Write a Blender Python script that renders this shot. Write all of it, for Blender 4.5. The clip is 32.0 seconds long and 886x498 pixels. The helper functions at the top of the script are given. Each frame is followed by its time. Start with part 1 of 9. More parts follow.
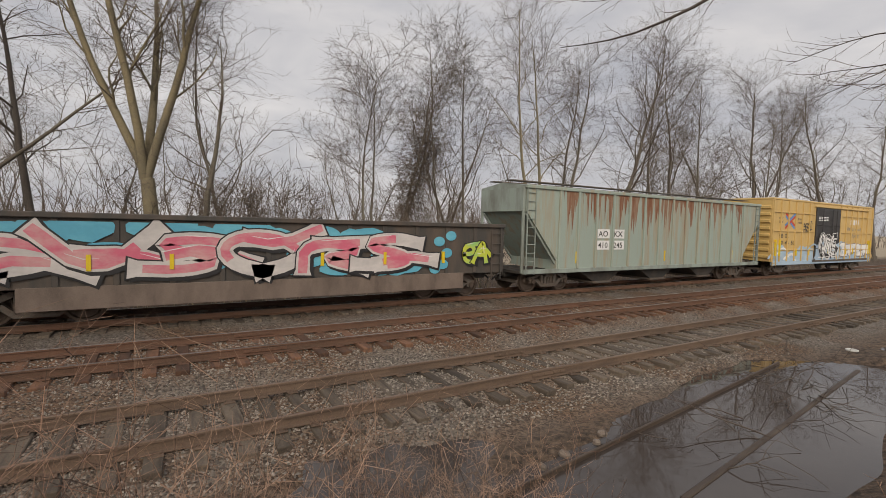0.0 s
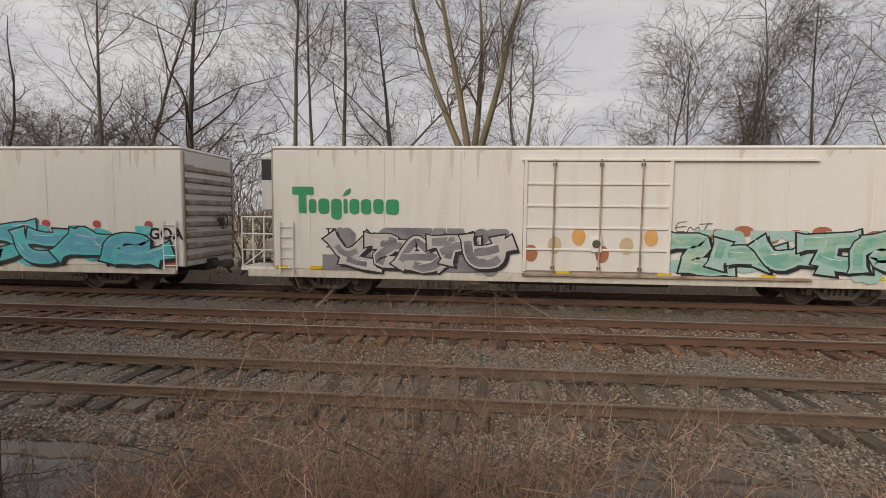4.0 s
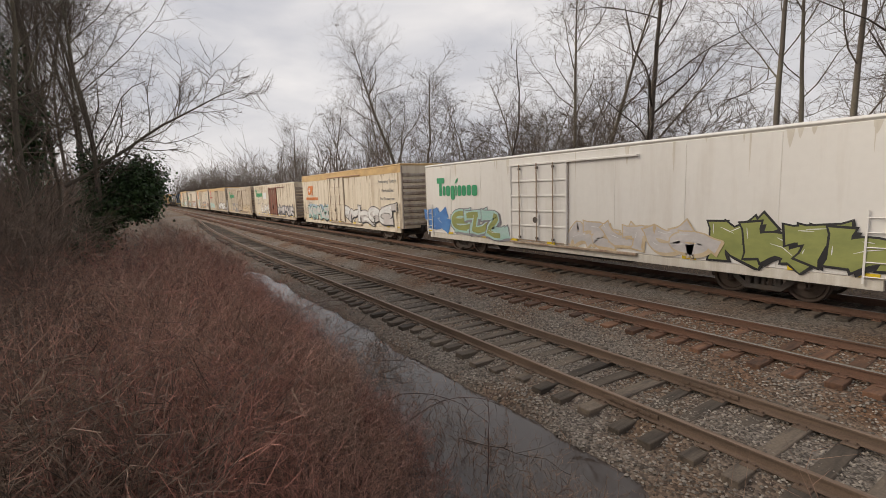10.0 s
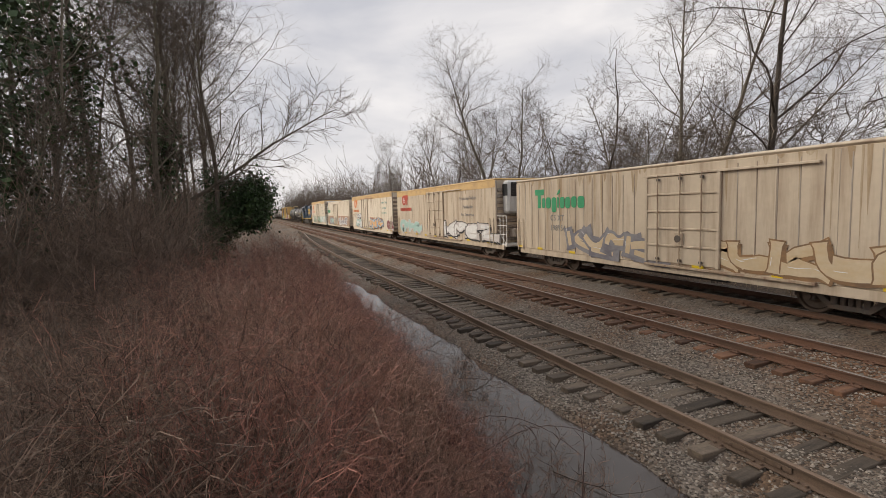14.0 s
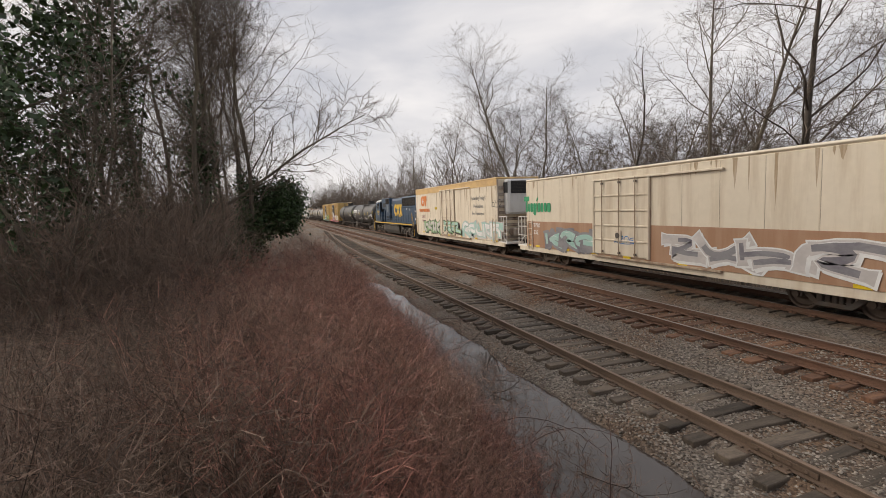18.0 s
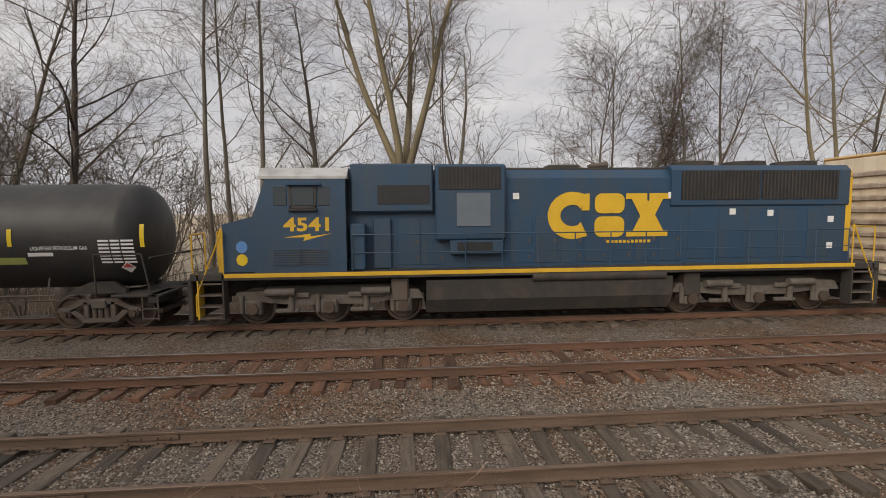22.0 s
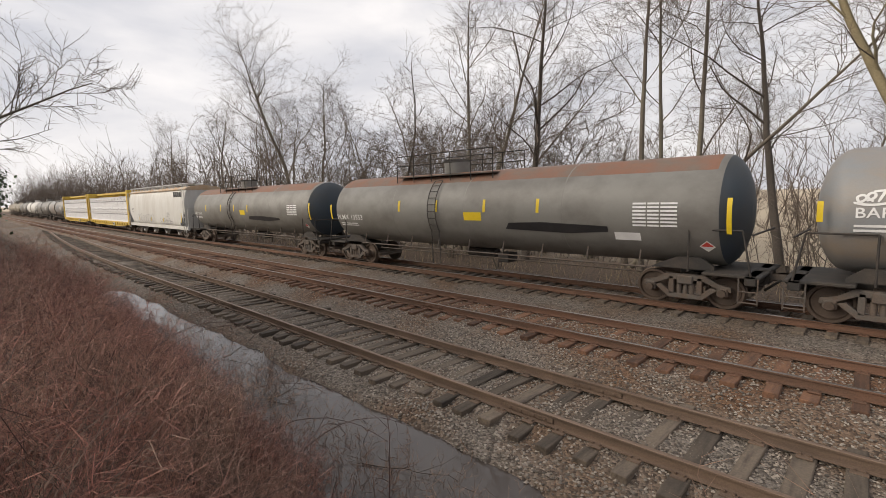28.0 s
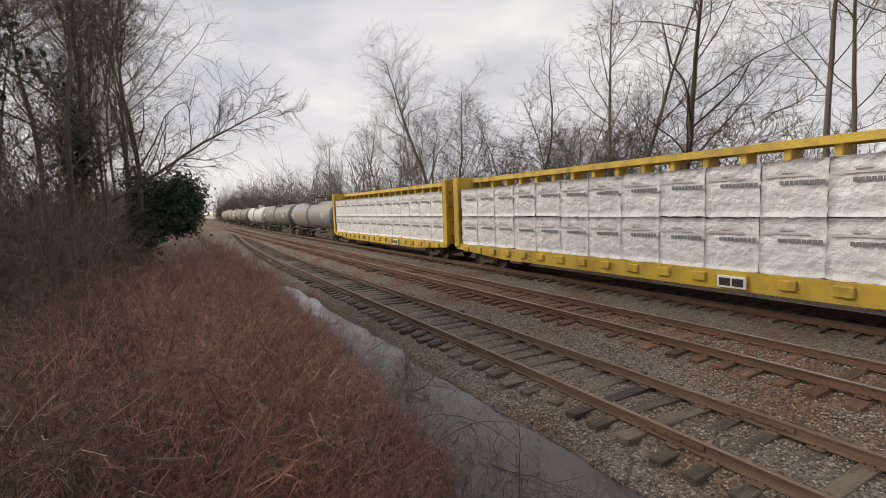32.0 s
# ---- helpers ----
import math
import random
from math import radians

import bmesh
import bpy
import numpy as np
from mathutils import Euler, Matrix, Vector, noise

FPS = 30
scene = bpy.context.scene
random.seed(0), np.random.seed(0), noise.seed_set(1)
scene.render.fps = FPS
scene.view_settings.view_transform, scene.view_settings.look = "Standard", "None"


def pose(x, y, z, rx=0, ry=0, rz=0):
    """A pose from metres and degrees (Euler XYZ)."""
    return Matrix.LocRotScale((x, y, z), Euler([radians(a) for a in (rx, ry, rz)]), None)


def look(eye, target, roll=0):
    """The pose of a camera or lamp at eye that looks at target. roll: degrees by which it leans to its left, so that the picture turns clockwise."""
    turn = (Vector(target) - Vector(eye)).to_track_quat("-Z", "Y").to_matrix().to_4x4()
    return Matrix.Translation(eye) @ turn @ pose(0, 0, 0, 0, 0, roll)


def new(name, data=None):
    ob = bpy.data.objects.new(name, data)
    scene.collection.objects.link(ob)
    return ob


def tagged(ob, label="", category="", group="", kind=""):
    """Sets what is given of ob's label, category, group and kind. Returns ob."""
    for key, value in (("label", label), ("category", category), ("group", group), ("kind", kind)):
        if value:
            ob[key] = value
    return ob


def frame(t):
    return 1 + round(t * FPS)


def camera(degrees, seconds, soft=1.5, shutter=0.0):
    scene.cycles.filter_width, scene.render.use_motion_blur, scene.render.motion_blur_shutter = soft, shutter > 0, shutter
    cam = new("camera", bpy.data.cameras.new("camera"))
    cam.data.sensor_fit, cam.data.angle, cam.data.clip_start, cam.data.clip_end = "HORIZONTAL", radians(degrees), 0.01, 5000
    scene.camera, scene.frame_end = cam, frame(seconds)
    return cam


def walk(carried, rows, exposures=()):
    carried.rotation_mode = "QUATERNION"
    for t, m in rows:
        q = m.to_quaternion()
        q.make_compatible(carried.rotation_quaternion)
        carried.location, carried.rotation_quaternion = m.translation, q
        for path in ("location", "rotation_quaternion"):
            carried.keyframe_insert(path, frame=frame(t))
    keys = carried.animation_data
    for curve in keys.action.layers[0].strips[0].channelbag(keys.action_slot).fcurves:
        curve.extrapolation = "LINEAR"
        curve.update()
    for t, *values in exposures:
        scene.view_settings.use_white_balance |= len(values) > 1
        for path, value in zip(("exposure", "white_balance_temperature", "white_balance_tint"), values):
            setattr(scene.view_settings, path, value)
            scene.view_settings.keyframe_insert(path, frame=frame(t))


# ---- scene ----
cam = camera(86.97, 32.0, soft=0.7)
PATH = [
    (0.0, pose(1.156, -0.831, 2.702, 86.97, -1.49, -30.69)),
    (0.5, pose(1.132, -0.833, 2.702, 86.84, -1.47, -29.44)),
    (1.0, pose(1.098, -0.842, 2.709, 86.81, -1.50, -27.98)),
    (1.5, pose(1.068, -0.850, 2.718, 86.74, -1.46, -26.65)),
    (2.0, pose(1.058, -0.861, 2.721, 86.56, -1.27, -25.07)),
    (2.5, pose(1.062, -0.855, 2.716, 86.28, -1.25, -22.84)),
    (3.0, pose(1.042, -0.813, 2.702, 85.89, -1.36, -17.80)),
    (3.5, pose(1.006, -0.813, 2.666, 85.67, -1.05, -8.05)),
    (4.0, pose(0.951, -0.829, 2.624, 85.73, -0.59, 4.61)),
    (4.5, pose(0.888, -0.845, 2.600, 85.70, -0.48, 18.73)),
    (6.5, pose(0.813, -0.224, 2.718, 84.44, 1.23, 40.38)),
    (7.0, pose(0.684, -0.094, 2.908, 84.09, 0.99, 44.99)),
    (7.5, pose(0.545, -0.022, 3.009, 83.32, 1.27, 48.48)),
    (8.0, pose(0.344, 0.006, 3.065, 82.89, 1.41, 50.19)),
    (8.5, pose(0.261, 0.055, 3.090, 82.97, 1.61, 52.27)),
    (9.0, pose(0.230, 0.064, 3.088, 82.74, 1.77, 54.01)),
    (9.5, pose(0.217, 0.078, 3.090, 82.86, 1.83, 54.68)),
    (10.0, pose(0.232, 0.102, 3.085, 82.73, 1.90, 56.24)),
    (10.5, pose(0.224, 0.110, 3.065, 82.97, 1.84, 58.68)),
    (11.0, pose(0.138, 0.125, 3.044, 83.34, 1.76, 60.78)),
    (11.5, pose(0.027, 0.162, 3.050, 83.48, 1.71, 62.38)),
    (12.0, pose(-0.005, 0.192, 3.040, 83.72, 1.70, 63.87)),
    (12.5, pose(0.006, 0.205, 3.028, 84.06, 1.67, 65.00)),
    (13.0, pose(-0.000, 0.201, 3.022, 84.48, 1.68, 65.89)),
    (13.5, pose(-0.009, 0.219, 3.034, 84.81, 1.73, 66.70)),
    (14.0, pose(-0.025, 0.220, 3.035, 84.94, 1.71, 67.18)),
    (14.5, pose(-0.018, 0.214, 3.031, 85.03, 1.72, 67.57)),
    (16.5, pose(0.238, -0.054, 3.263, 84.98, 2.25, 69.90)),
    (17.0, pose(0.287, -0.062, 3.272, 84.83, 2.25, 70.07)),
    (17.5, pose(0.275, -0.046, 3.262, 84.82, 2.23, 70.05)),
    (18.0, pose(0.207, 0.000, 3.214, 84.82, 2.04, 69.98)),
    (18.5, pose(0.082, 0.077, 3.153, 84.71, 1.84, 69.10)),
    (19.0, pose(-0.006, 0.130, 3.103, 84.72, 1.74, 66.94)),
    (19.5, pose(-0.013, 0.169, 3.086, 84.96, 1.76, 63.17)),
    (20.0, pose(0.003, 0.214, 3.098, 84.99, 1.66, 55.95)),
    (20.5, pose(0.092, 0.275, 3.123, 84.95, 1.50, 44.74)),
    (21.0, pose(0.253, 0.333, 3.152, 85.01, 1.28, 30.41)),
    (21.5, pose(0.398, 0.362, 3.177, 85.16, 0.86, 13.78)),
    (22.0, pose(0.561, 0.375, 3.159, 85.43, 0.49, -4.38)),
    (22.5, pose(0.698, 0.349, 3.156, 85.40, 0.07, -19.58)),
    (23.0, pose(0.796, 0.319, 3.156, 85.28, -0.09, -30.12)),
    (23.5, pose(0.828, 0.304, 3.143, 84.92, -0.32, -35.84)),
    (24.0, pose(0.844, 0.308, 3.143, 84.41, -0.42, -39.13)),
    (24.5, pose(0.850, 0.311, 3.138, 83.98, -0.56, -41.53)),
    (26.5, pose(0.522, 0.570, 3.055, 82.70, -0.43, -19.43)),
    (27.0, pose(0.329, 0.457, 3.055, 82.69, 0.21, 2.35)),
    (27.5, pose(0.147, 0.340, 3.079, 83.13, 0.80, 26.95)),
    (28.0, pose(0.063, 0.255, 3.096, 83.56, 1.33, 43.82)),
    (28.5, pose(0.085, 0.243, 3.090, 83.87, 1.57, 49.60)),
    (29.0, pose(0.089, 0.234, 3.087, 84.22, 1.69, 52.98)),
    (29.5, pose(0.086, 0.229, 3.088, 84.53, 1.79, 55.84)),
    (30.0, pose(0.084, 0.236, 3.084, 84.70, 1.83, 58.05)),
    (30.5, pose(0.083, 0.246, 3.081, 84.78, 1.93, 59.40)),
    (31.0, pose(0.076, 0.249, 3.076, 84.81, 1.89, 60.03)),
    (31.5, pose(0.079, 0.244, 3.077, 84.83, 1.90, 60.40)),
    (32.0, pose(0.080, 0.225, 3.063, 84.82, 1.82, 60.10)),
]
# the clip's camera opens up on the way, and its white balance is a little warm
EXPOSURE = [(0.0, -0.02, 7000, 11), (2.5, -0.05, 7000, 11), (4.0, -0.08, 7000, 11), (7.0, -0.06, 7000, 11), (8.5, 0.03, 7000, 11), (10.0, 0.15, 7000, 11), (14.0, 0.24, 7000, 11), (19.0, 0.24, 7000, 11), (20.5, 0.12, 7000, 11),
            (22.0, 0.04, 7000, 11), (23.0, 0.1, 7050, 11), (25.0, 0.18, 7050, 11), (26.6, 0.4, 7000, 11), (27.4, 0.42, 7000, 11), (28.5, 0.35, 7000, 11), (30.0, 0.26, 7000, 11), (32.0, 0.24, 7000, 11)]
walk(cam, PATH, EXPOSURE)

# ---- light ----
SUN_ELEV, SUN_ROT = 29, 222
world = bpy.data.worlds.new("overcast_sky")
scene.world = world
world.use_nodes = True


def build_world():
    nt = world.node_tree
    n, l = nt.nodes, nt.links
    n.clear()
    out = n.new("ShaderNodeOutputWorld")
    sky = n.new("ShaderNodeTexSky")
    sky.sky_type, sky.sun_disc = "NISHITA", False
    sky.sun_elevation, sky.sun_rotation = radians(SUN_ELEV), radians(SUN_ROT)
    sky.dust_density = 4.0
    b1 = n.new("ShaderNodeBackground")
    b1.inputs["Strength"].default_value = 0.07
    l.new(sky.outputs[0], b1.inputs[0])
    tc = n.new("ShaderNodeTexCoord")
    mp = n.new("ShaderNodeMapping")
    mp.inputs["Scale"].default_value = (1.3, 1.3, 4.2)
    l.new(tc.outputs["Generated"], mp.inputs[0])
    nz = n.new("ShaderNodeTexNoise")
    nz.inputs["Scale"].default_value = 1.9
    nz.inputs["Detail"].default_value = 7
    nz.inputs["Roughness"].default_value = 0.52
    nz.inputs["Distortion"].default_value = 0.35
    l.new(mp.outputs[0], nz.inputs[0])
    rp = n.new("ShaderNodeValToRGB")
    rp.color_ramp.elements[0].position, rp.color_ramp.elements[1].position = 0.33, 0.68
    rp.color_ramp.elements[0].color = (0.45, 0.475, 0.545, 1)
    rp.color_ramp.elements[1].color = (0.725, 0.73, 0.765, 1)
    l.new(nz.outputs[0], rp.inputs[0])
    # brighter cloud low in the west
    dt = n.new("ShaderNodeVectorMath")
    dt.operation = "DOT_PRODUCT"
    dt.inputs[1].default_value = (-0.93, 0.30, 0.20)
    l.new(tc.outputs["Generated"], dt.inputs[0])
    mr = n.new("ShaderNodeMapRange")
    mr.inputs["From Min"].default_value, mr.inputs["From Max"].default_value = 0.55, 1.0
    mr.inputs["To Min"].default_value, mr.inputs["To Max"].default_value = 1.03, 1.12
    l.new(dt.outputs["Value"], mr.inputs[0])
    b2 = n.new("ShaderNodeBackground")
    l.new(rp.outputs[0], b2.inputs[0])
    l.new(mr.outputs[0], b2.inputs["Strength"])
    mx = n.new("ShaderNodeMixShader")
    mx.inputs[0].default_value = 0.92
    l.new(b1.outputs[0], mx.inputs[1])
    l.new(b2.outputs[0], mx.inputs[2])
    l.new(mx.outputs[0], out.inputs[0])


build_world()
sun = new("sun", bpy.data.lights.new("sun", "SUN"))
sun.data.energy, sun.data.angle, sun.data.color = 2.3, radians(40), (1.0, 0.93, 0.82)
sun.matrix_world = look((-29, -40, 27), (0, 0, 0))
scene.view_settings.exposure = 0.0


# ---- materials ----
def mat(name, col, rough=0.7, metal=0.0, col2=None, amount=0.5, scale=(3, 3, 3), bump=0.0, bscale=40.0, fine=0.12,
        rnd=0.0, spec=0.5, lo=0.42, hi=0.66, flat=False, world_co=False):
    """Base colour col, stained with col2 in a noise of the given scale, with fine grain and relief."""
    m = bpy.data.materials.new(name)
    m.use_nodes = True
    nt = m.node_tree
    n, l = nt.nodes, nt.links
    b = n["Principled BSDF"]
    b.inputs["Roughness"].default_value = rough
    b.inputs["Metallic"].default_value = metal
    b.inputs["Specular IOR Level"].default_value = spec
    b.inputs["Base Color"].default_value = (*col, 1)
    if flat:
        return m
    tc = n.new("ShaderNodeTexCoord")
    oi = n.new("ShaderNodeObjectInfo")
    if world_co:
        src = n.new("ShaderNodeNewGeometry").outputs["Position"]
    else:
        ad = n.new("ShaderNodeVectorMath")
        ad.operation = "ADD"
        ml = n.new("ShaderNodeMath")
        ml.operation = "MULTIPLY"
        ml.inputs[1].default_value = 37.0
        l.new(oi.outputs["Random"], ml.inputs[0])
        l.new(tc.outputs["Object"], ad.inputs[0])
        l.new(ml.outputs[0], ad.inputs[1])
        src = ad.outputs[0]
    mp = n.new("ShaderNodeMapping")
    mp.inputs["Scale"].default_value = scale
    l.new(src, mp.inputs[0])
    nz = n.new("ShaderNodeTexNoise")
    nz.inputs["Scale"].default_value = 1.0
    nz.inputs["Detail"].default_value = 6
    nz.inputs["Roughness"].default_value = 0.62
    l.new(mp.outputs[0], nz.inputs[0])
    rp = n.new("ShaderNodeMapRange")
    rp.inputs["From Min"].default_value, rp.inputs["From Max"].default_value = lo, hi
    rp.inputs["To Max"].default_value = amount
    l.new(nz.outputs[0], rp.inputs[0])
    mx = n.new("ShaderNodeMix")
    mx.data_type = "RGBA"
    mx.inputs[6].default_value = (*col, 1)
    mx.inputs[7].default_value = (*(col2 or [c * 0.55 for c in col]), 1)
    l.new(rp.outputs[0], mx.inputs[0])
    fz = n.new("ShaderNodeTexNoise")
    fz.inputs["Scale"].default_value = bscale
    fz.inputs["Detail"].default_value = 4
    l.new(src, fz.inputs[0])
    fr = n.new("ShaderNodeMapRange")
    fr.inputs["To Min"].default_value, fr.inputs["To Max"].default_value = 1 - fine * 2, 1 + fine * 2
    l.new(fz.outputs[0], fr.inputs[0])
    mul = n.new("ShaderNodeMix")
    mul.data_type, mul.blend_type = "RGBA", "MULTIPLY"
    mul.inputs[0].default_value = 1.0
    l.new(mx.outputs[2], mul.inputs[6])
    l.new(fr.outputs[0], mul.inputs[7])
    last = mul.outputs[2]
    if rnd:
        rr = n.new("ShaderNodeMapRange")
        rr.inputs["To Min"].default_value, rr.inputs["To Max"].default_value = 1 - rnd, 1 + rnd
        gi = n.new("ShaderNodeNewGeometry")
        sm = n.new("ShaderNodeMath")
        sm.operation = "ADD"
        l.new(oi.outputs["Random"], sm.inputs[0])
        l.new(gi.outputs["Random Per Island"], sm.inputs[1])
        fcs = n.new("ShaderNodeMath")
        fcs.operation = "FRACT"
        l.new(sm.outputs[0], fcs.inputs[0])
        l.new(fcs.outputs[0], rr.inputs[0])
        m2 = n.new("ShaderNodeMix")
        m2.data_type, m2.blend_type = "RGBA", "MULTIPLY"
        m2.inputs[0].default_value = 1.0
        l.new(last, m2.inputs[6])
        l.new(rr.outputs[0], m2.inputs[7])
        last = m2.outputs[2]
    l.new(last, b.inputs["Base Color"])
    if bump:
        bp = n.new("ShaderNodeBump")
        bp.inputs["Strength"].default_value = 1.0
        bp.inputs["Distance"].default_value = bump
        l.new(fz.outputs[0], bp.inputs["Height"])
        l.new(bp.outputs[0], b.inputs["Normal"])
    return m


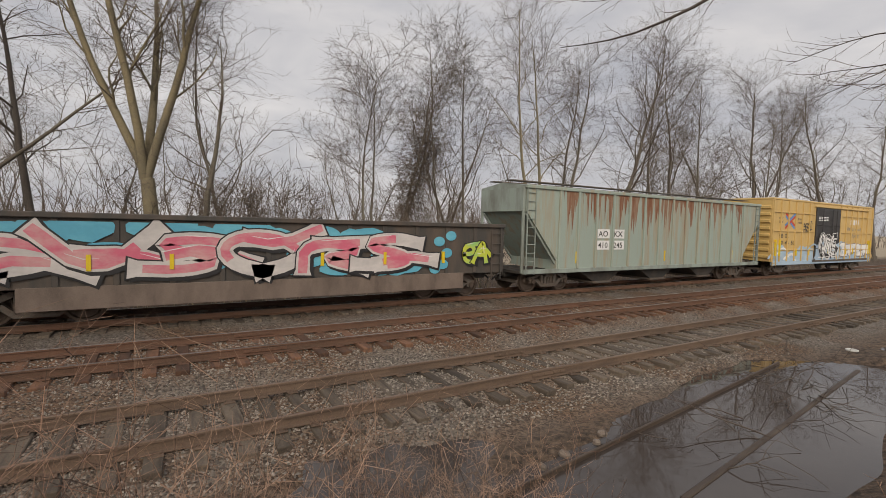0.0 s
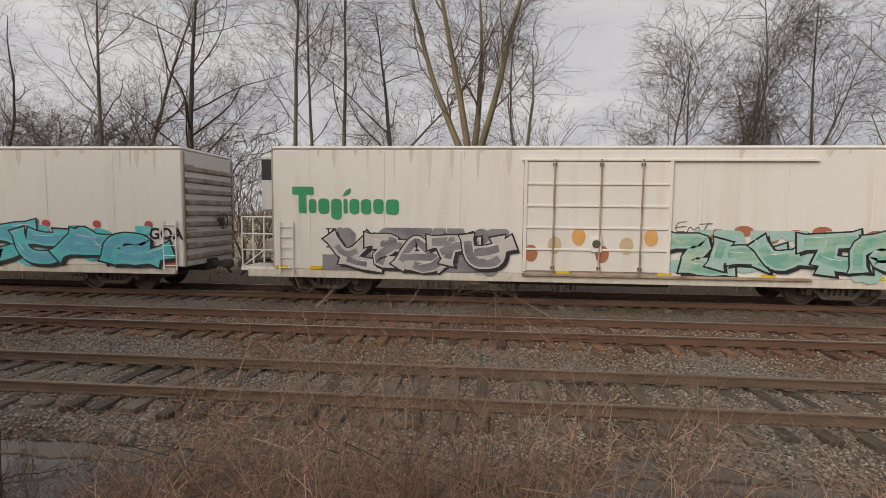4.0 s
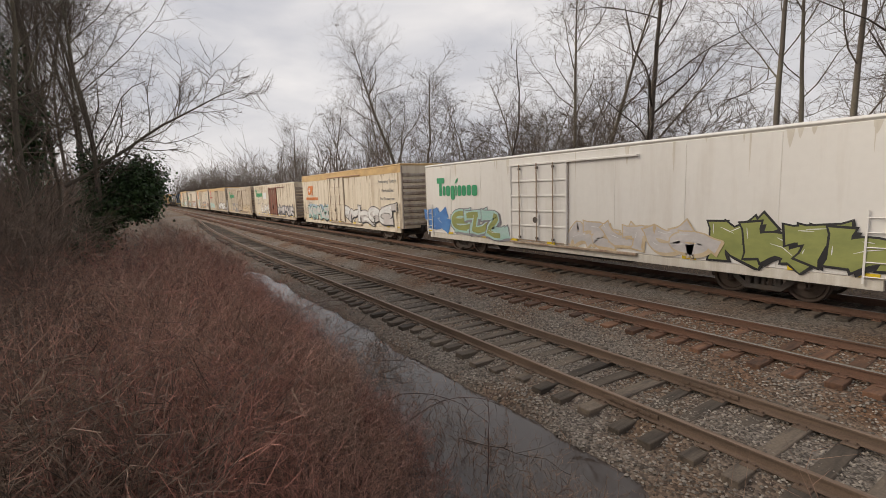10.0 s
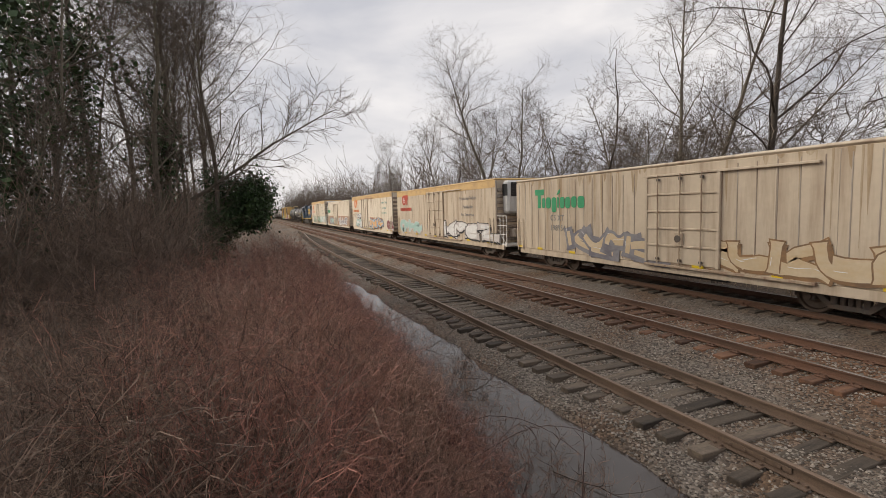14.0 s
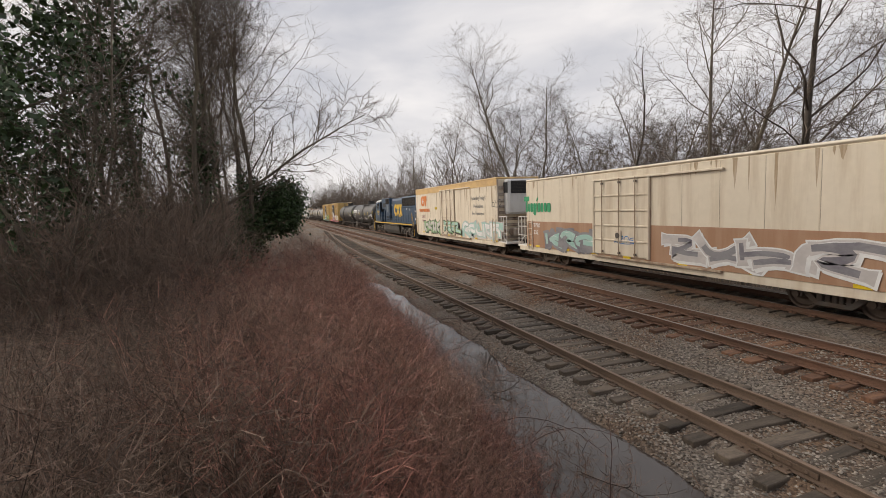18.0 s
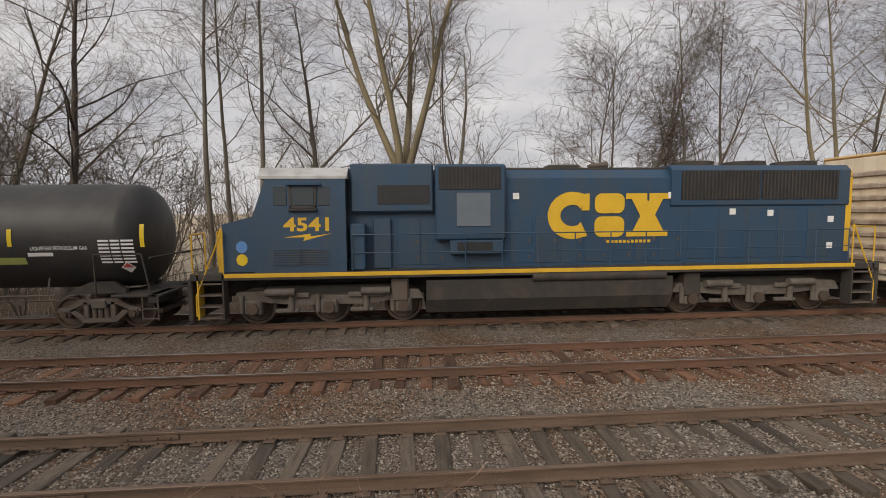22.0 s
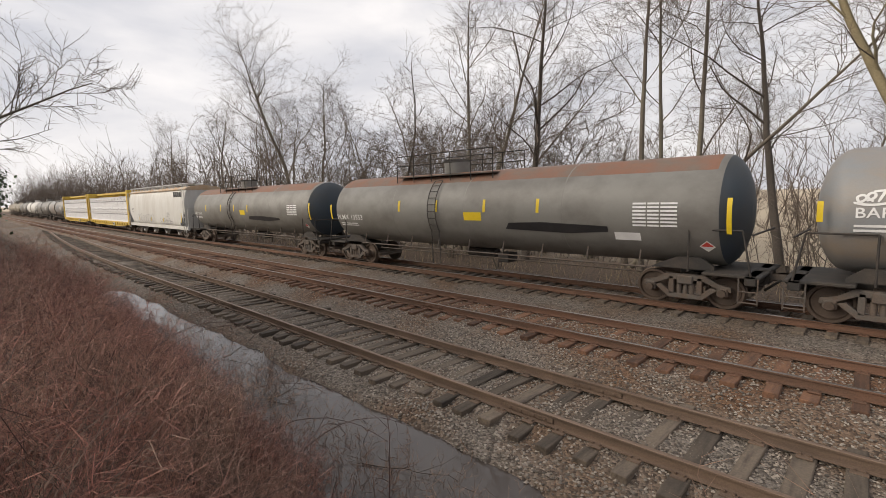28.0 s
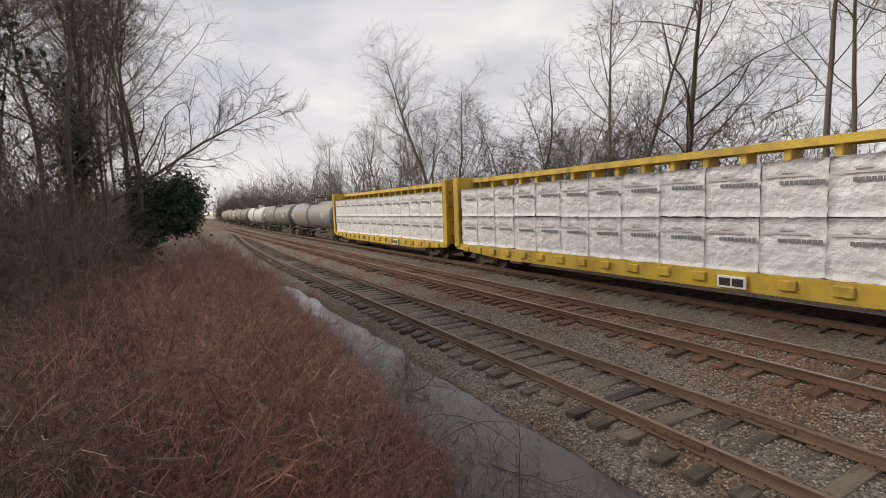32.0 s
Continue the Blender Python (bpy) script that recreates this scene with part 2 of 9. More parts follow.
STREAK = (2.2, 2.2, 0.22)
M = {
    "dirt": mat("wet_earth", (0.085, 0.065, 0.048), 0.85, col2=(0.15, 0.125, 0.1), scale=(0.5, 0.5, 0.5), bump=0.03, bscale=14, fine=0.3, world_co=True),
    "tie": mat("weathered_tie", (0.125, 0.098, 0.074), 0.85, col2=(0.042, 0.033, 0.027), scale=(9, 1.2, 9), amount=0.8, bump=0.006, bscale=30, fine=0.2, rnd=0.45),
    "tie_rust": mat("rust_stained_tie", (0.155, 0.078, 0.045), 0.85, col2=(0.05, 0.03, 0.023), scale=(9, 1.2, 9), amount=0.8, bump=0.006, bscale=30, fine=0.2, rnd=0.4),
    "rail": mat("rusted_rail", (0.16, 0.084, 0.054), 0.78, 0.12, col2=(0.1, 0.062, 0.043), scale=(0.7, 5, 5), amount=0.9, bump=0.001, bscale=60, fine=0.2),
    "rail_dull": mat("old_rail", (0.165, 0.112, 0.08), 0.75, 0.12, col2=(0.1, 0.07, 0.052), scale=(0.7, 5, 5), amount=0.9, bump=0.001, bscale=60, fine=0.2),
    "head": mat("worn_rail_head", (0.36, 0.33, 0.31), 0.36, 0.85, col2=(0.17, 0.12, 0.09), scale=(0.5, 9, 3), amount=0.8, fine=0.08),
    "head_dull": mat("rusty_rail_head", (0.24, 0.17, 0.125), 0.5, 0.5, col2=(0.13, 0.08, 0.055), scale=(0.5, 9, 3), amount=0.8, fine=0.12),
    "stone": mat("ballast_stone", (0.245, 0.215, 0.182), 0.85, col2=(0.13, 0.1, 0.078), scale=(1.5, 1.5, 1.5), fine=0.1, rnd=0.65),
    "rock": mat("dull_rock", (0.22, 0.18, 0.15), 0.85, col2=(0.13, 0.1, 0.08), scale=(9, 9, 9), amount=0.9, bump=0.01, fine=0.2),
    "brush": mat("red_brown_stems", (0.235, 0.1, 0.077), 0.75, col2=(0.27, 0.185, 0.138), scale=(0.35, 0.35, 0.35), amount=0.9, fine=0.1, rnd=0.85, world_co=True),
    # less red stems, with the shade of the trees darkened into their colour
    "brush_shade": mat("shaded_brown_stems", (0.12, 0.075, 0.056), 0.8, col2=(0.16, 0.115, 0.085), scale=(0.5, 0.5, 0.5), amount=0.9, fine=0.1, rnd=0.85, world_co=True),
    "brush_tan": mat("dry_tan_stems", (0.24, 0.155, 0.108), 0.8, col2=(0.16, 0.085, 0.06), scale=(0.5, 0.5, 0.5), amount=0.9, fine=0.1, rnd=0.8, world_co=True),
    "bark": mat("grey_bark", (0.12, 0.1, 0.082), 0.9, col2=(0.185, 0.165, 0.12), scale=(1.2, 1.2, 0.35), amount=0.8, bump=0.012, bscale=25, fine=0.25),
    "bark_dark": mat("dark_bark", (0.07, 0.058, 0.05), 0.9, col2=(0.11, 0.095, 0.08), scale=(1.2, 1.2, 0.35), amount=0.8, bump=0.012, bscale=25, fine=0.25),
    "bark_pale": mat("lichen_bark", (0.23, 0.19, 0.115), 0.9, col2=(0.13, 0.115, 0.085), scale=(1.2, 1.2, 0.35), amount=0.8, bump=0.012, bscale=25, fine=0.25),
    "twig": mat("bare_twigs", (0.105, 0.082, 0.066), 0.85, col2=(0.15, 0.115, 0.09), scale=(0.6, 0.6, 0.6), amount=0.8, fine=0.1, rnd=0.3),
    "thicket": mat("dark_bramble", (0.16, 0.115, 0.09), 0.85, col2=(0.22, 0.165, 0.13), scale=(0.5, 0.5, 0.5), amount=0.8, fine=0.1, rnd=0.4, world_co=True),
    "cane": mat("dark_cane", (0.075, 0.038, 0.032), 0.6, col2=(0.11, 0.06, 0.045), scale=(6, 6, 6), amount=0.8, fine=0.1),
    "ivy": mat("ivy_leaf", (0.03, 0.062, 0.02), 0.5, col2=(0.05, 0.085, 0.028), scale=(2, 2, 2), fine=0.1, rnd=0.6),
    "steel": mat("grimy_steel", (0.115, 0.1, 0.088), 0.75, 0.2, col2=(0.13, 0.085, 0.06), scale=(3, 3, 3), amount=0.7, bump=0.002, fine=0.2),
    "under": mat("black_underframe", (0.035, 0.032, 0.03), 0.8, col2=(0.075, 0.058, 0.046), scale=(2, 2, 2), amount=0.7, fine=0.2),
    "wheel": mat("worn_wheel_steel", (0.12, 0.09, 0.072), 0.55, 0.55, col2=(0.07, 0.05, 0.04), scale=(5, 5, 5), fine=0.15),
    "white": mat("white_reefer_paint", (0.745, 0.72, 0.68), 0.5, col2=(0.56, 0.5, 0.43), scale=STREAK, amount=0.5, fine=0.02, bscale=6, lo=0.5, hi=0.8),
    "cream": mat("cream_reefer_paint", (0.7, 0.62, 0.5), 0.55, col2=(0.4, 0.29, 0.18), scale=STREAK, amount=0.6, fine=0.03, bscale=6, lo=0.47, hi=0.78),
    "grimy": mat("grimy_cream_paint", (0.56, 0.47, 0.36), 0.6, col2=(0.25, 0.16, 0.1), scale=STREAK, amount=0.75, fine=0.05, bscale=6, lo=0.44, hi=0.75),
    "tan": mat("tan_band_paint", (0.6, 0.4, 0.17), 0.55, col2=(0.42, 0.26, 0.12), scale=(1.2, 1.2, 2), amount=0.7, fine=0.05),
    "brown_paint": mat("faded_brown_paint", (0.36, 0.2, 0.12), 0.6, col2=(0.46, 0.3, 0.2), scale=STREAK, amount=0.6, fine=0.04),
    "red_door": mat("oxide_red_door", (0.24, 0.078, 0.045), 0.6, col2=(0.15, 0.055, 0.035), scale=(2, 2, 0.8), amount=0.8, fine=0.05),
    "endgrey": mat("weathered_grey_end", (0.4, 0.35, 0.3), 0.65, col2=(0.19, 0.12, 0.085), scale=(2.5, 2.5, 0.7), amount=0.8, fine=0.06),
    "black": mat("black_paint", (0.028, 0.027, 0.027), 0.5, col2=(0.06, 0.052, 0.047), scale=(1.5, 1.5, 0.4), amount=0.6, fine=0.05),
    "tankblack": mat("black_tank_paint", (0.03, 0.03, 0.031), 0.5, col2=(0.065, 0.06, 0.056), scale=(0.7, 0.7, 0.35), amount=0.7, fine=0.05),
    "tankgrey": mat("grey_tank_paint", (0.2, 0.195, 0.18), 0.5, col2=(0.11, 0.1, 0.09), scale=(0.6, 0.6, 0.8), amount=0.7, fine=0.06),
    "tankdusty": mat("dusty_grey_tank_paint", (0.21, 0.22, 0.23), 0.5, col2=(0.27, 0.21, 0.155), scale=(0.35, 0.35, 0.9), amount=0.8, fine=0.06),
    "tankend": mat("blue_grey_tank_end", (0.045, 0.06, 0.075), 0.55, col2=(0.06, 0.058, 0.055), scale=(0.6, 0.6, 0.8), amount=0.6, fine=0.06),
    "tankrust": mat("rust_on_tank_top", (0.21, 0.105, 0.07), 0.75, col2=(0.15, 0.13, 0.11), scale=(1.2, 1.2, 1.2), amount=0.8, fine=0.12),
    "tanktan": mat("dusty_tank_paint", (0.3, 0.27, 0.22), 0.6, col2=(0.17, 0.13, 0.1), scale=(0.7, 0.7, 0.7), amount=0.7, fine=0.06),
    "gon": mat("dark_gondola_steel", (0.06, 0.055, 0.05), 0.7, col2=(0.115, 0.085, 0.065), scale=(1.6, 1.6, 0.4), amount=0.8, fine=0.1),
    "teal": mat("faded_teal_paint", (0.3, 0.36, 0.32), 0.6, col2=(0.33, 0.28, 0.2), scale=(3.2, 3.2, 0.3), amount=0.8, fine=0.05, lo=0.47, hi=0.62),
    "ruststreak": mat("rust_streaks", (0.2, 0.085, 0.045), 0.8, col2=(0.3, 0.22, 0.16), scale=(6, 6, 0.6), amount=0.9, fine=0.15),
    "grimestreak": mat("brown_grime_streaks", (0.36, 0.26, 0.16), 0.7, col2=(0.52, 0.43, 0.32), scale=(6, 6, 0.6), amount=0.9, fine=0.1),
    "palegrime": mat("pale_grime_streaks", (0.6, 0.55, 0.47), 0.6, col2=(0.7, 0.66, 0.59), scale=(6, 6, 0.6), amount=0.9, fine=0.05),
    # rust brown that also paints in the shadow lines of rods and door edges
    "rod_rust_shade": mat("rusty_shadowed_hardware", (0.42, 0.33, 0.24), 0.65, col2=(0.2, 0.11, 0.07), scale=(3, 3, 1.2), amount=0.85, fine=0.1),
    "gonsill": mat("muddy_gondola_sill", (0.19, 0.145, 0.12), 0.75, col2=(0.1, 0.075, 0.06), scale=(1.5, 1.5, 0.6), amount=0.8, fine=0.12),
    "teal_end": mat("dirty_teal_end", (0.28, 0.33, 0.3), 0.65, col2=(0.15, 0.15, 0.13), scale=(1.5, 1.5, 0.5), amount=0.8, fine=0.06),
    "hopgrey": mat("pale_grey_hopper_paint", (0.56, 0.555, 0.53), 0.55, col2=(0.43, 0.4, 0.36), scale=(0.8, 0.8, 0.3), amount=0.6, fine=0.03),
    "hoprust": mat("rusty_roof_edge", (0.45, 0.31, 0.19), 0.7, col2=(0.5, 0.46, 0.4), scale=(0.8, 0.8, 0.8), amount=0.9, fine=0.06),
    "yellow": mat("boxcar_yellow_paint", (0.56, 0.385, 0.15), 0.5, col2=(0.4, 0.24, 0.06), scale=STREAK, amount=0.55, fine=0.04, lo=0.47, hi=0.8),
    "cbyellow": mat("centerbeam_yellow_paint", (0.58, 0.4, 0.05), 0.5, col2=(0.28, 0.17, 0.05), scale=(1.5, 1.5, 0.8), amount=0.7, fine=0.06),
    "blue": mat("locomotive_blue_paint", (0.022, 0.06, 0.115), 0.45, col2=(0.045, 0.062, 0.08), scale=(1.6, 1.6, 0.3), amount=0.75, fine=0.04),
    "loco_yellow": mat("locomotive_yellow_paint", (0.66, 0.4, 0.03), 0.45, col2=(0.45, 0.27, 0.04), scale=(2, 2, 0.8), amount=0.5, fine=0.04),
    "roofgrey": mat("pale_cab_roof", (0.5, 0.5, 0.5), 0.6, col2=(0.25, 0.24, 0.23), scale=(2, 2, 2), amount=0.6, fine=0.05),
    "panelgrey": mat("pale_louvred_panel", (0.13, 0.155, 0.18), 0.35, col2=(0.1, 0.13, 0.17), scale=(2, 2, 6), amount=0.6, fine=0.05),
    "trucksteel": mat("dusty_truck_steel", (0.13, 0.115, 0.1), 0.8, 0.1, col2=(0.07, 0.055, 0.045), scale=(3, 3, 3), amount=0.7, fine=0.2),
    # near-black of the grilles, also used for shade painted on flat plates
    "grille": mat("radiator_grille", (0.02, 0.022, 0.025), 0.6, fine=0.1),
    "wrap": mat("white_plastic_wrap", (0.76, 0.76, 0.77), 0.32, col2=(0.55, 0.55, 0.58), scale=(1.6, 1.6, 5.0), amount=0.7, bump=0.09, bscale=4.5, fine=0.05),
    "unit": mat("white_cooling_unit", (0.62, 0.63, 0.63), 0.45, col2=(0.4, 0.38, 0.35), scale=(2, 2, 0.6), amount=0.5, fine=0.03),
    "reed": mat("dry_reeds", (0.36, 0.28, 0.18), 0.85, col2=(0.24, 0.18, 0.12), scale=(0.4, 0.4, 0.4), amount=0.9, fine=0.1, rnd=0.4, world_co=True),
    "litter": mat("white_litter", (0.6, 0.6, 0.58), 0.6, fine=0.05),
    "driftwood": mat("soaked_plank", (0.06, 0.042, 0.032), 0.6, col2=(0.1, 0.075, 0.055), scale=(1, 6, 6), amount=0.8, fine=0.15),
    "house": mat("pale_siding", (0.6, 0.58, 0.54), 0.7, fine=0.04),
}


def spray(key, a, b=None):
    """A spray paint, blended cloudily from a to b."""
    M[key] = mat("spray_" + key, a, 0.55, col2=b or [c * 0.75 for c in a], scale=(1.1, 1.1, 2.4), amount=0.95, fine=0.05, bscale=8)


for key, a, b in (
        ("s_black", (0.015, 0.015, 0.017), (0.03, 0.028, 0.03)), ("s_pink", (0.6, 0.13, 0.2), (0.6, 0.34, 0.34)), ("s_silver", (0.5, 0.47, 0.46), (0.62, 0.58, 0.56)),
        ("s_blue", (0.09, 0.36, 0.5), (0.14, 0.46, 0.58)), ("s_paleblue", (0.38, 0.5, 0.6), (0.28, 0.4, 0.55)), ("s_orange", (0.7, 0.36, 0.1), (0.72, 0.46, 0.24)),
        ("s_brown", (0.3, 0.17, 0.08), (0.16, 0.1, 0.06)), ("s_rust", (0.42, 0.16, 0.08), (0.36, 0.13, 0.07)), ("s_grey", (0.25, 0.245, 0.26), (0.14, 0.13, 0.16)),
        ("s_mint", (0.32, 0.52, 0.47), (0.42, 0.55, 0.52)), ("s_cyan", (0.06, 0.5, 0.53), (0.2, 0.55, 0.62)), ("s_green", (0.2, 0.36, 0.16), (0.36, 0.5, 0.3)),
        ("s_lime", (0.5, 0.55, 0.06), (0.2, 0.5, 0.2)), ("s_olive", (0.3, 0.32, 0.1), (0.22, 0.25, 0.08)), ("s_royal", (0.05, 0.17, 0.45), (0.08, 0.25, 0.55)),
        ("s_red", (0.52, 0.06, 0.05), (0.45, 0.1, 0.08)), ("s_maroon", (0.2, 0.05, 0.05), (0.25, 0.08, 0.07)), ("s_white", (0.75, 0.75, 0.74), (0.6, 0.6, 0.6)),
        ("s_tan", (0.55, 0.42, 0.26), (0.6, 0.5, 0.36)), ("s_teal", (0.16, 0.4, 0.33), (0.46, 0.56, 0.42))):
    spray(key, a, b)
for key, c in (("l_green", (0.02, 0.3, 0.13)), ("l_orange", (0.68, 0.2, 0.035)), ("l_black", (0.03, 0.03, 0.03)), ("l_white", (0.75, 0.75, 0.75)), ("l_grey", (0.2, 0.2, 0.2)),
               ("l_teal", (0.1, 0.33, 0.3)), ("l_yellow", (0.7, 0.5, 0.02)), ("l_gold", (0.68, 0.42, 0.03)), ("l_red", (0.5, 0.06, 0.03)), ("l_blue", (0.1, 0.25, 0.55)), ("l_maroon", (0.22, 0.04, 0.06))):
    M[key] = mat("lettering_" + key[2:], c, 0.5, fine=0.04, col2=[v * 0.8 for v in c])
glass = mat("cab_glass", (0.03, 0.04, 0.045), 0.05, spec=0.8, flat=True)
M["glass"] = glass


def ground_material():
    """Grey ballast round the tracks, brown earth and leaf litter on the bank."""
    m = bpy.data.materials.new("ballast_and_earth")
    m.use_nodes = True
    n, l = m.node_tree.nodes, m.node_tree.links
    b = n["Principled BSDF"]
    b.inputs["Roughness"].default_value = 0.9
    pos = n.new("ShaderNodeNewGeometry").outputs["Position"]
    vo = n.new("ShaderNodeTexVoronoi")
    vo.inputs["Scale"].default_value = 27
    l.new(pos, vo.inputs[0])
    hs = n.new("ShaderNodeSeparateColor")
    l.new(vo.outputs["Color"], hs.inputs[0])
    st = n.new("ShaderNodeValToRGB")
    st.color_ramp.elements[0].color = (0.058, 0.046, 0.038, 1)
    st.color_ramp.elements[1].color = (0.27, 0.23, 0.192, 1)
    l.new(hs.outputs[0], st.inputs[0])
    big = n.new("ShaderNodeTexNoise")
    big.inputs["Scale"].default_value, big.inputs["Detail"].default_value = 0.45, 8
    l.new(pos, big.inputs[0])
    rust = n.new("ShaderNodeMix")
    rust.data_type, rust.blend_type = "RGBA", "MULTIPLY"
    rr = n.new("ShaderNodeMapRange")
    rr.inputs["From Min"].default_value, rr.inputs["From Max"].default_value = 0.4, 0.65
    l.new(big.outputs[0], rr.inputs[0])
    l.new(rr.outputs[0], rust.inputs[0])
    l.new(st.outputs[0], rust.inputs[6])
    rust.inputs[7].default_value = (0.8, 0.58, 0.42, 1)
    sp = n.new("ShaderNodeSeparateXYZ")
    l.new(pos, sp.inputs[0])
    wig = n.new("ShaderNodeMath")
    wig.operation = "MULTIPLY_ADD"
    wig.inputs[1].default_value = 1.6
    l.new(big.outputs[0], wig.inputs[0])
    l.new(sp.outputs[1], wig.inputs[2])
    near = n.new("ShaderNodeMapRange")
    near.inputs["From Min"].default_value, near.inputs["From Max"].default_value = 5.0, 5.7
    l.new(wig.outputs[0], near.inputs[0])
    far = n.new("ShaderNodeMapRange")
    far.inputs["From Min"].default_value, far.inputs["From Max"].default_value = 18.6, 17.6
    l.new(wig.outputs[0], far.inputs[0])
    both = n.new("ShaderNodeMath")
    both.operation = "MULTIPLY"
    l.new(near.outputs[0], both.inputs[0])
    l.new(far.outputs[0], both.inputs[1])
    # brake dust and rust along the middle track
    off = n.new("ShaderNodeMath")
    off.operation = "SUBTRACT"
    off.inputs[1].default_value = 11.2
    l.new(wig.outputs[0], off.inputs[0])
    ab = n.new("ShaderNodeMath")
    ab.operation = "ABSOLUTE"
    l.new(off.outputs[0], ab.inputs[0])
    band = n.new("ShaderNodeMapRange")
    band.inputs["From Min"].default_value, band.inputs["From Max"].default_value = 1.9, 0.8
    band.inputs["To Max"].default_value = 0.85
    l.new(ab.outputs[0], band.inputs[0])
    dust = n.new("ShaderNodeMix")
    dust.data_type, dust.blend_type = "RGBA", "MULTIPLY"
    dust.inputs[7].default_value = (1.0, 0.67, 0.46, 1)
    l.new(band.outputs[0], dust.inputs[0])
    l.new(rust.outputs[2], dust.inputs[6])
    ez = n.new("ShaderNodeTexNoise")
    ez.inputs["Scale"].default_value, ez.inputs["Detail"].default_value = 9, 9
    l.new(pos, ez.inputs[0])
    er = n.new("ShaderNodeValToRGB")
    er.color_ramp.elements[0].color = (0.035, 0.024, 0.017, 1)
    er.color_ramp.elements[1].color = (0.21, 0.145, 0.1, 1)
    er.color_ramp.elements[0].position, er.color_ramp.elements[1].position = 0.35, 0.75
    l.new(ez.outputs[0], er.inputs[0])
    mx = n.new("ShaderNodeMix")
    mx.data_type = "RGBA"
    l.new(both.outputs[0], mx.inputs[0])
    l.new(er.outputs[0], mx.inputs[6])
    l.new(dust.outputs[2], mx.inputs[7])
    field = n.new("ShaderNodeMapRange")
    field.inputs["From Min"].default_value, field.inputs["From Max"].default_value = 27.0, 32.0
    l.new(wig.outputs[0], field.inputs[0])
    straw = n.new("ShaderNodeMix")
    straw.data_type = "RGBA"
    straw.inputs[7].default_value = (0.43, 0.36, 0.265, 1)
    l.new(field.outputs[0], straw.inputs[0])
    l.new(mx.outputs[2], straw.inputs[6])
    l.new(straw.outputs[2], b.inputs["Base Color"])
    bp = n.new("ShaderNodeBump")
    bp.inputs["Distance"].default_value = 0.03
    l.new(vo.outputs["Distance"], bp.inputs["Height"])
    bp.invert = True
    l.new(bp.outputs[0], b.inputs["Normal"])
    return m


def water_material():
    m = bpy.data.materials.new("still_dark_water")
    m.use_nodes = True
    n, l = m.node_tree.nodes, m.node_tree.links
    b = n["Principled BSDF"]
    b.inputs["Base Color"].default_value = (0.06, 0.048, 0.042, 1)
    b.inputs["Roughness"].default_value = 0.0
    b.inputs["IOR"].default_value = 1.33
    b.inputs["Specular IOR Level"].default_value = 0.9
    nz = n.new("ShaderNodeTexNoise")
    nz.inputs["Scale"].default_value = 2.2
    l.new(n.new("ShaderNodeNewGeometry").outputs["Position"], nz.inputs[0])
    bp = n.new("ShaderNodeBump")
    bp.inputs["Distance"].default_value = 0.0012
    l.new(nz.outputs[0], bp.inputs["Height"])
    l.new(bp.outputs[0], b.inputs["Normal"])
    return m


M["ground"], M["water"] = ground_material(), water_material()


# ---- mesh helpers ----
CORNERS = [(a, b, c) for a in (0, 1) for b in (0, 1) for c in (0, 1)]


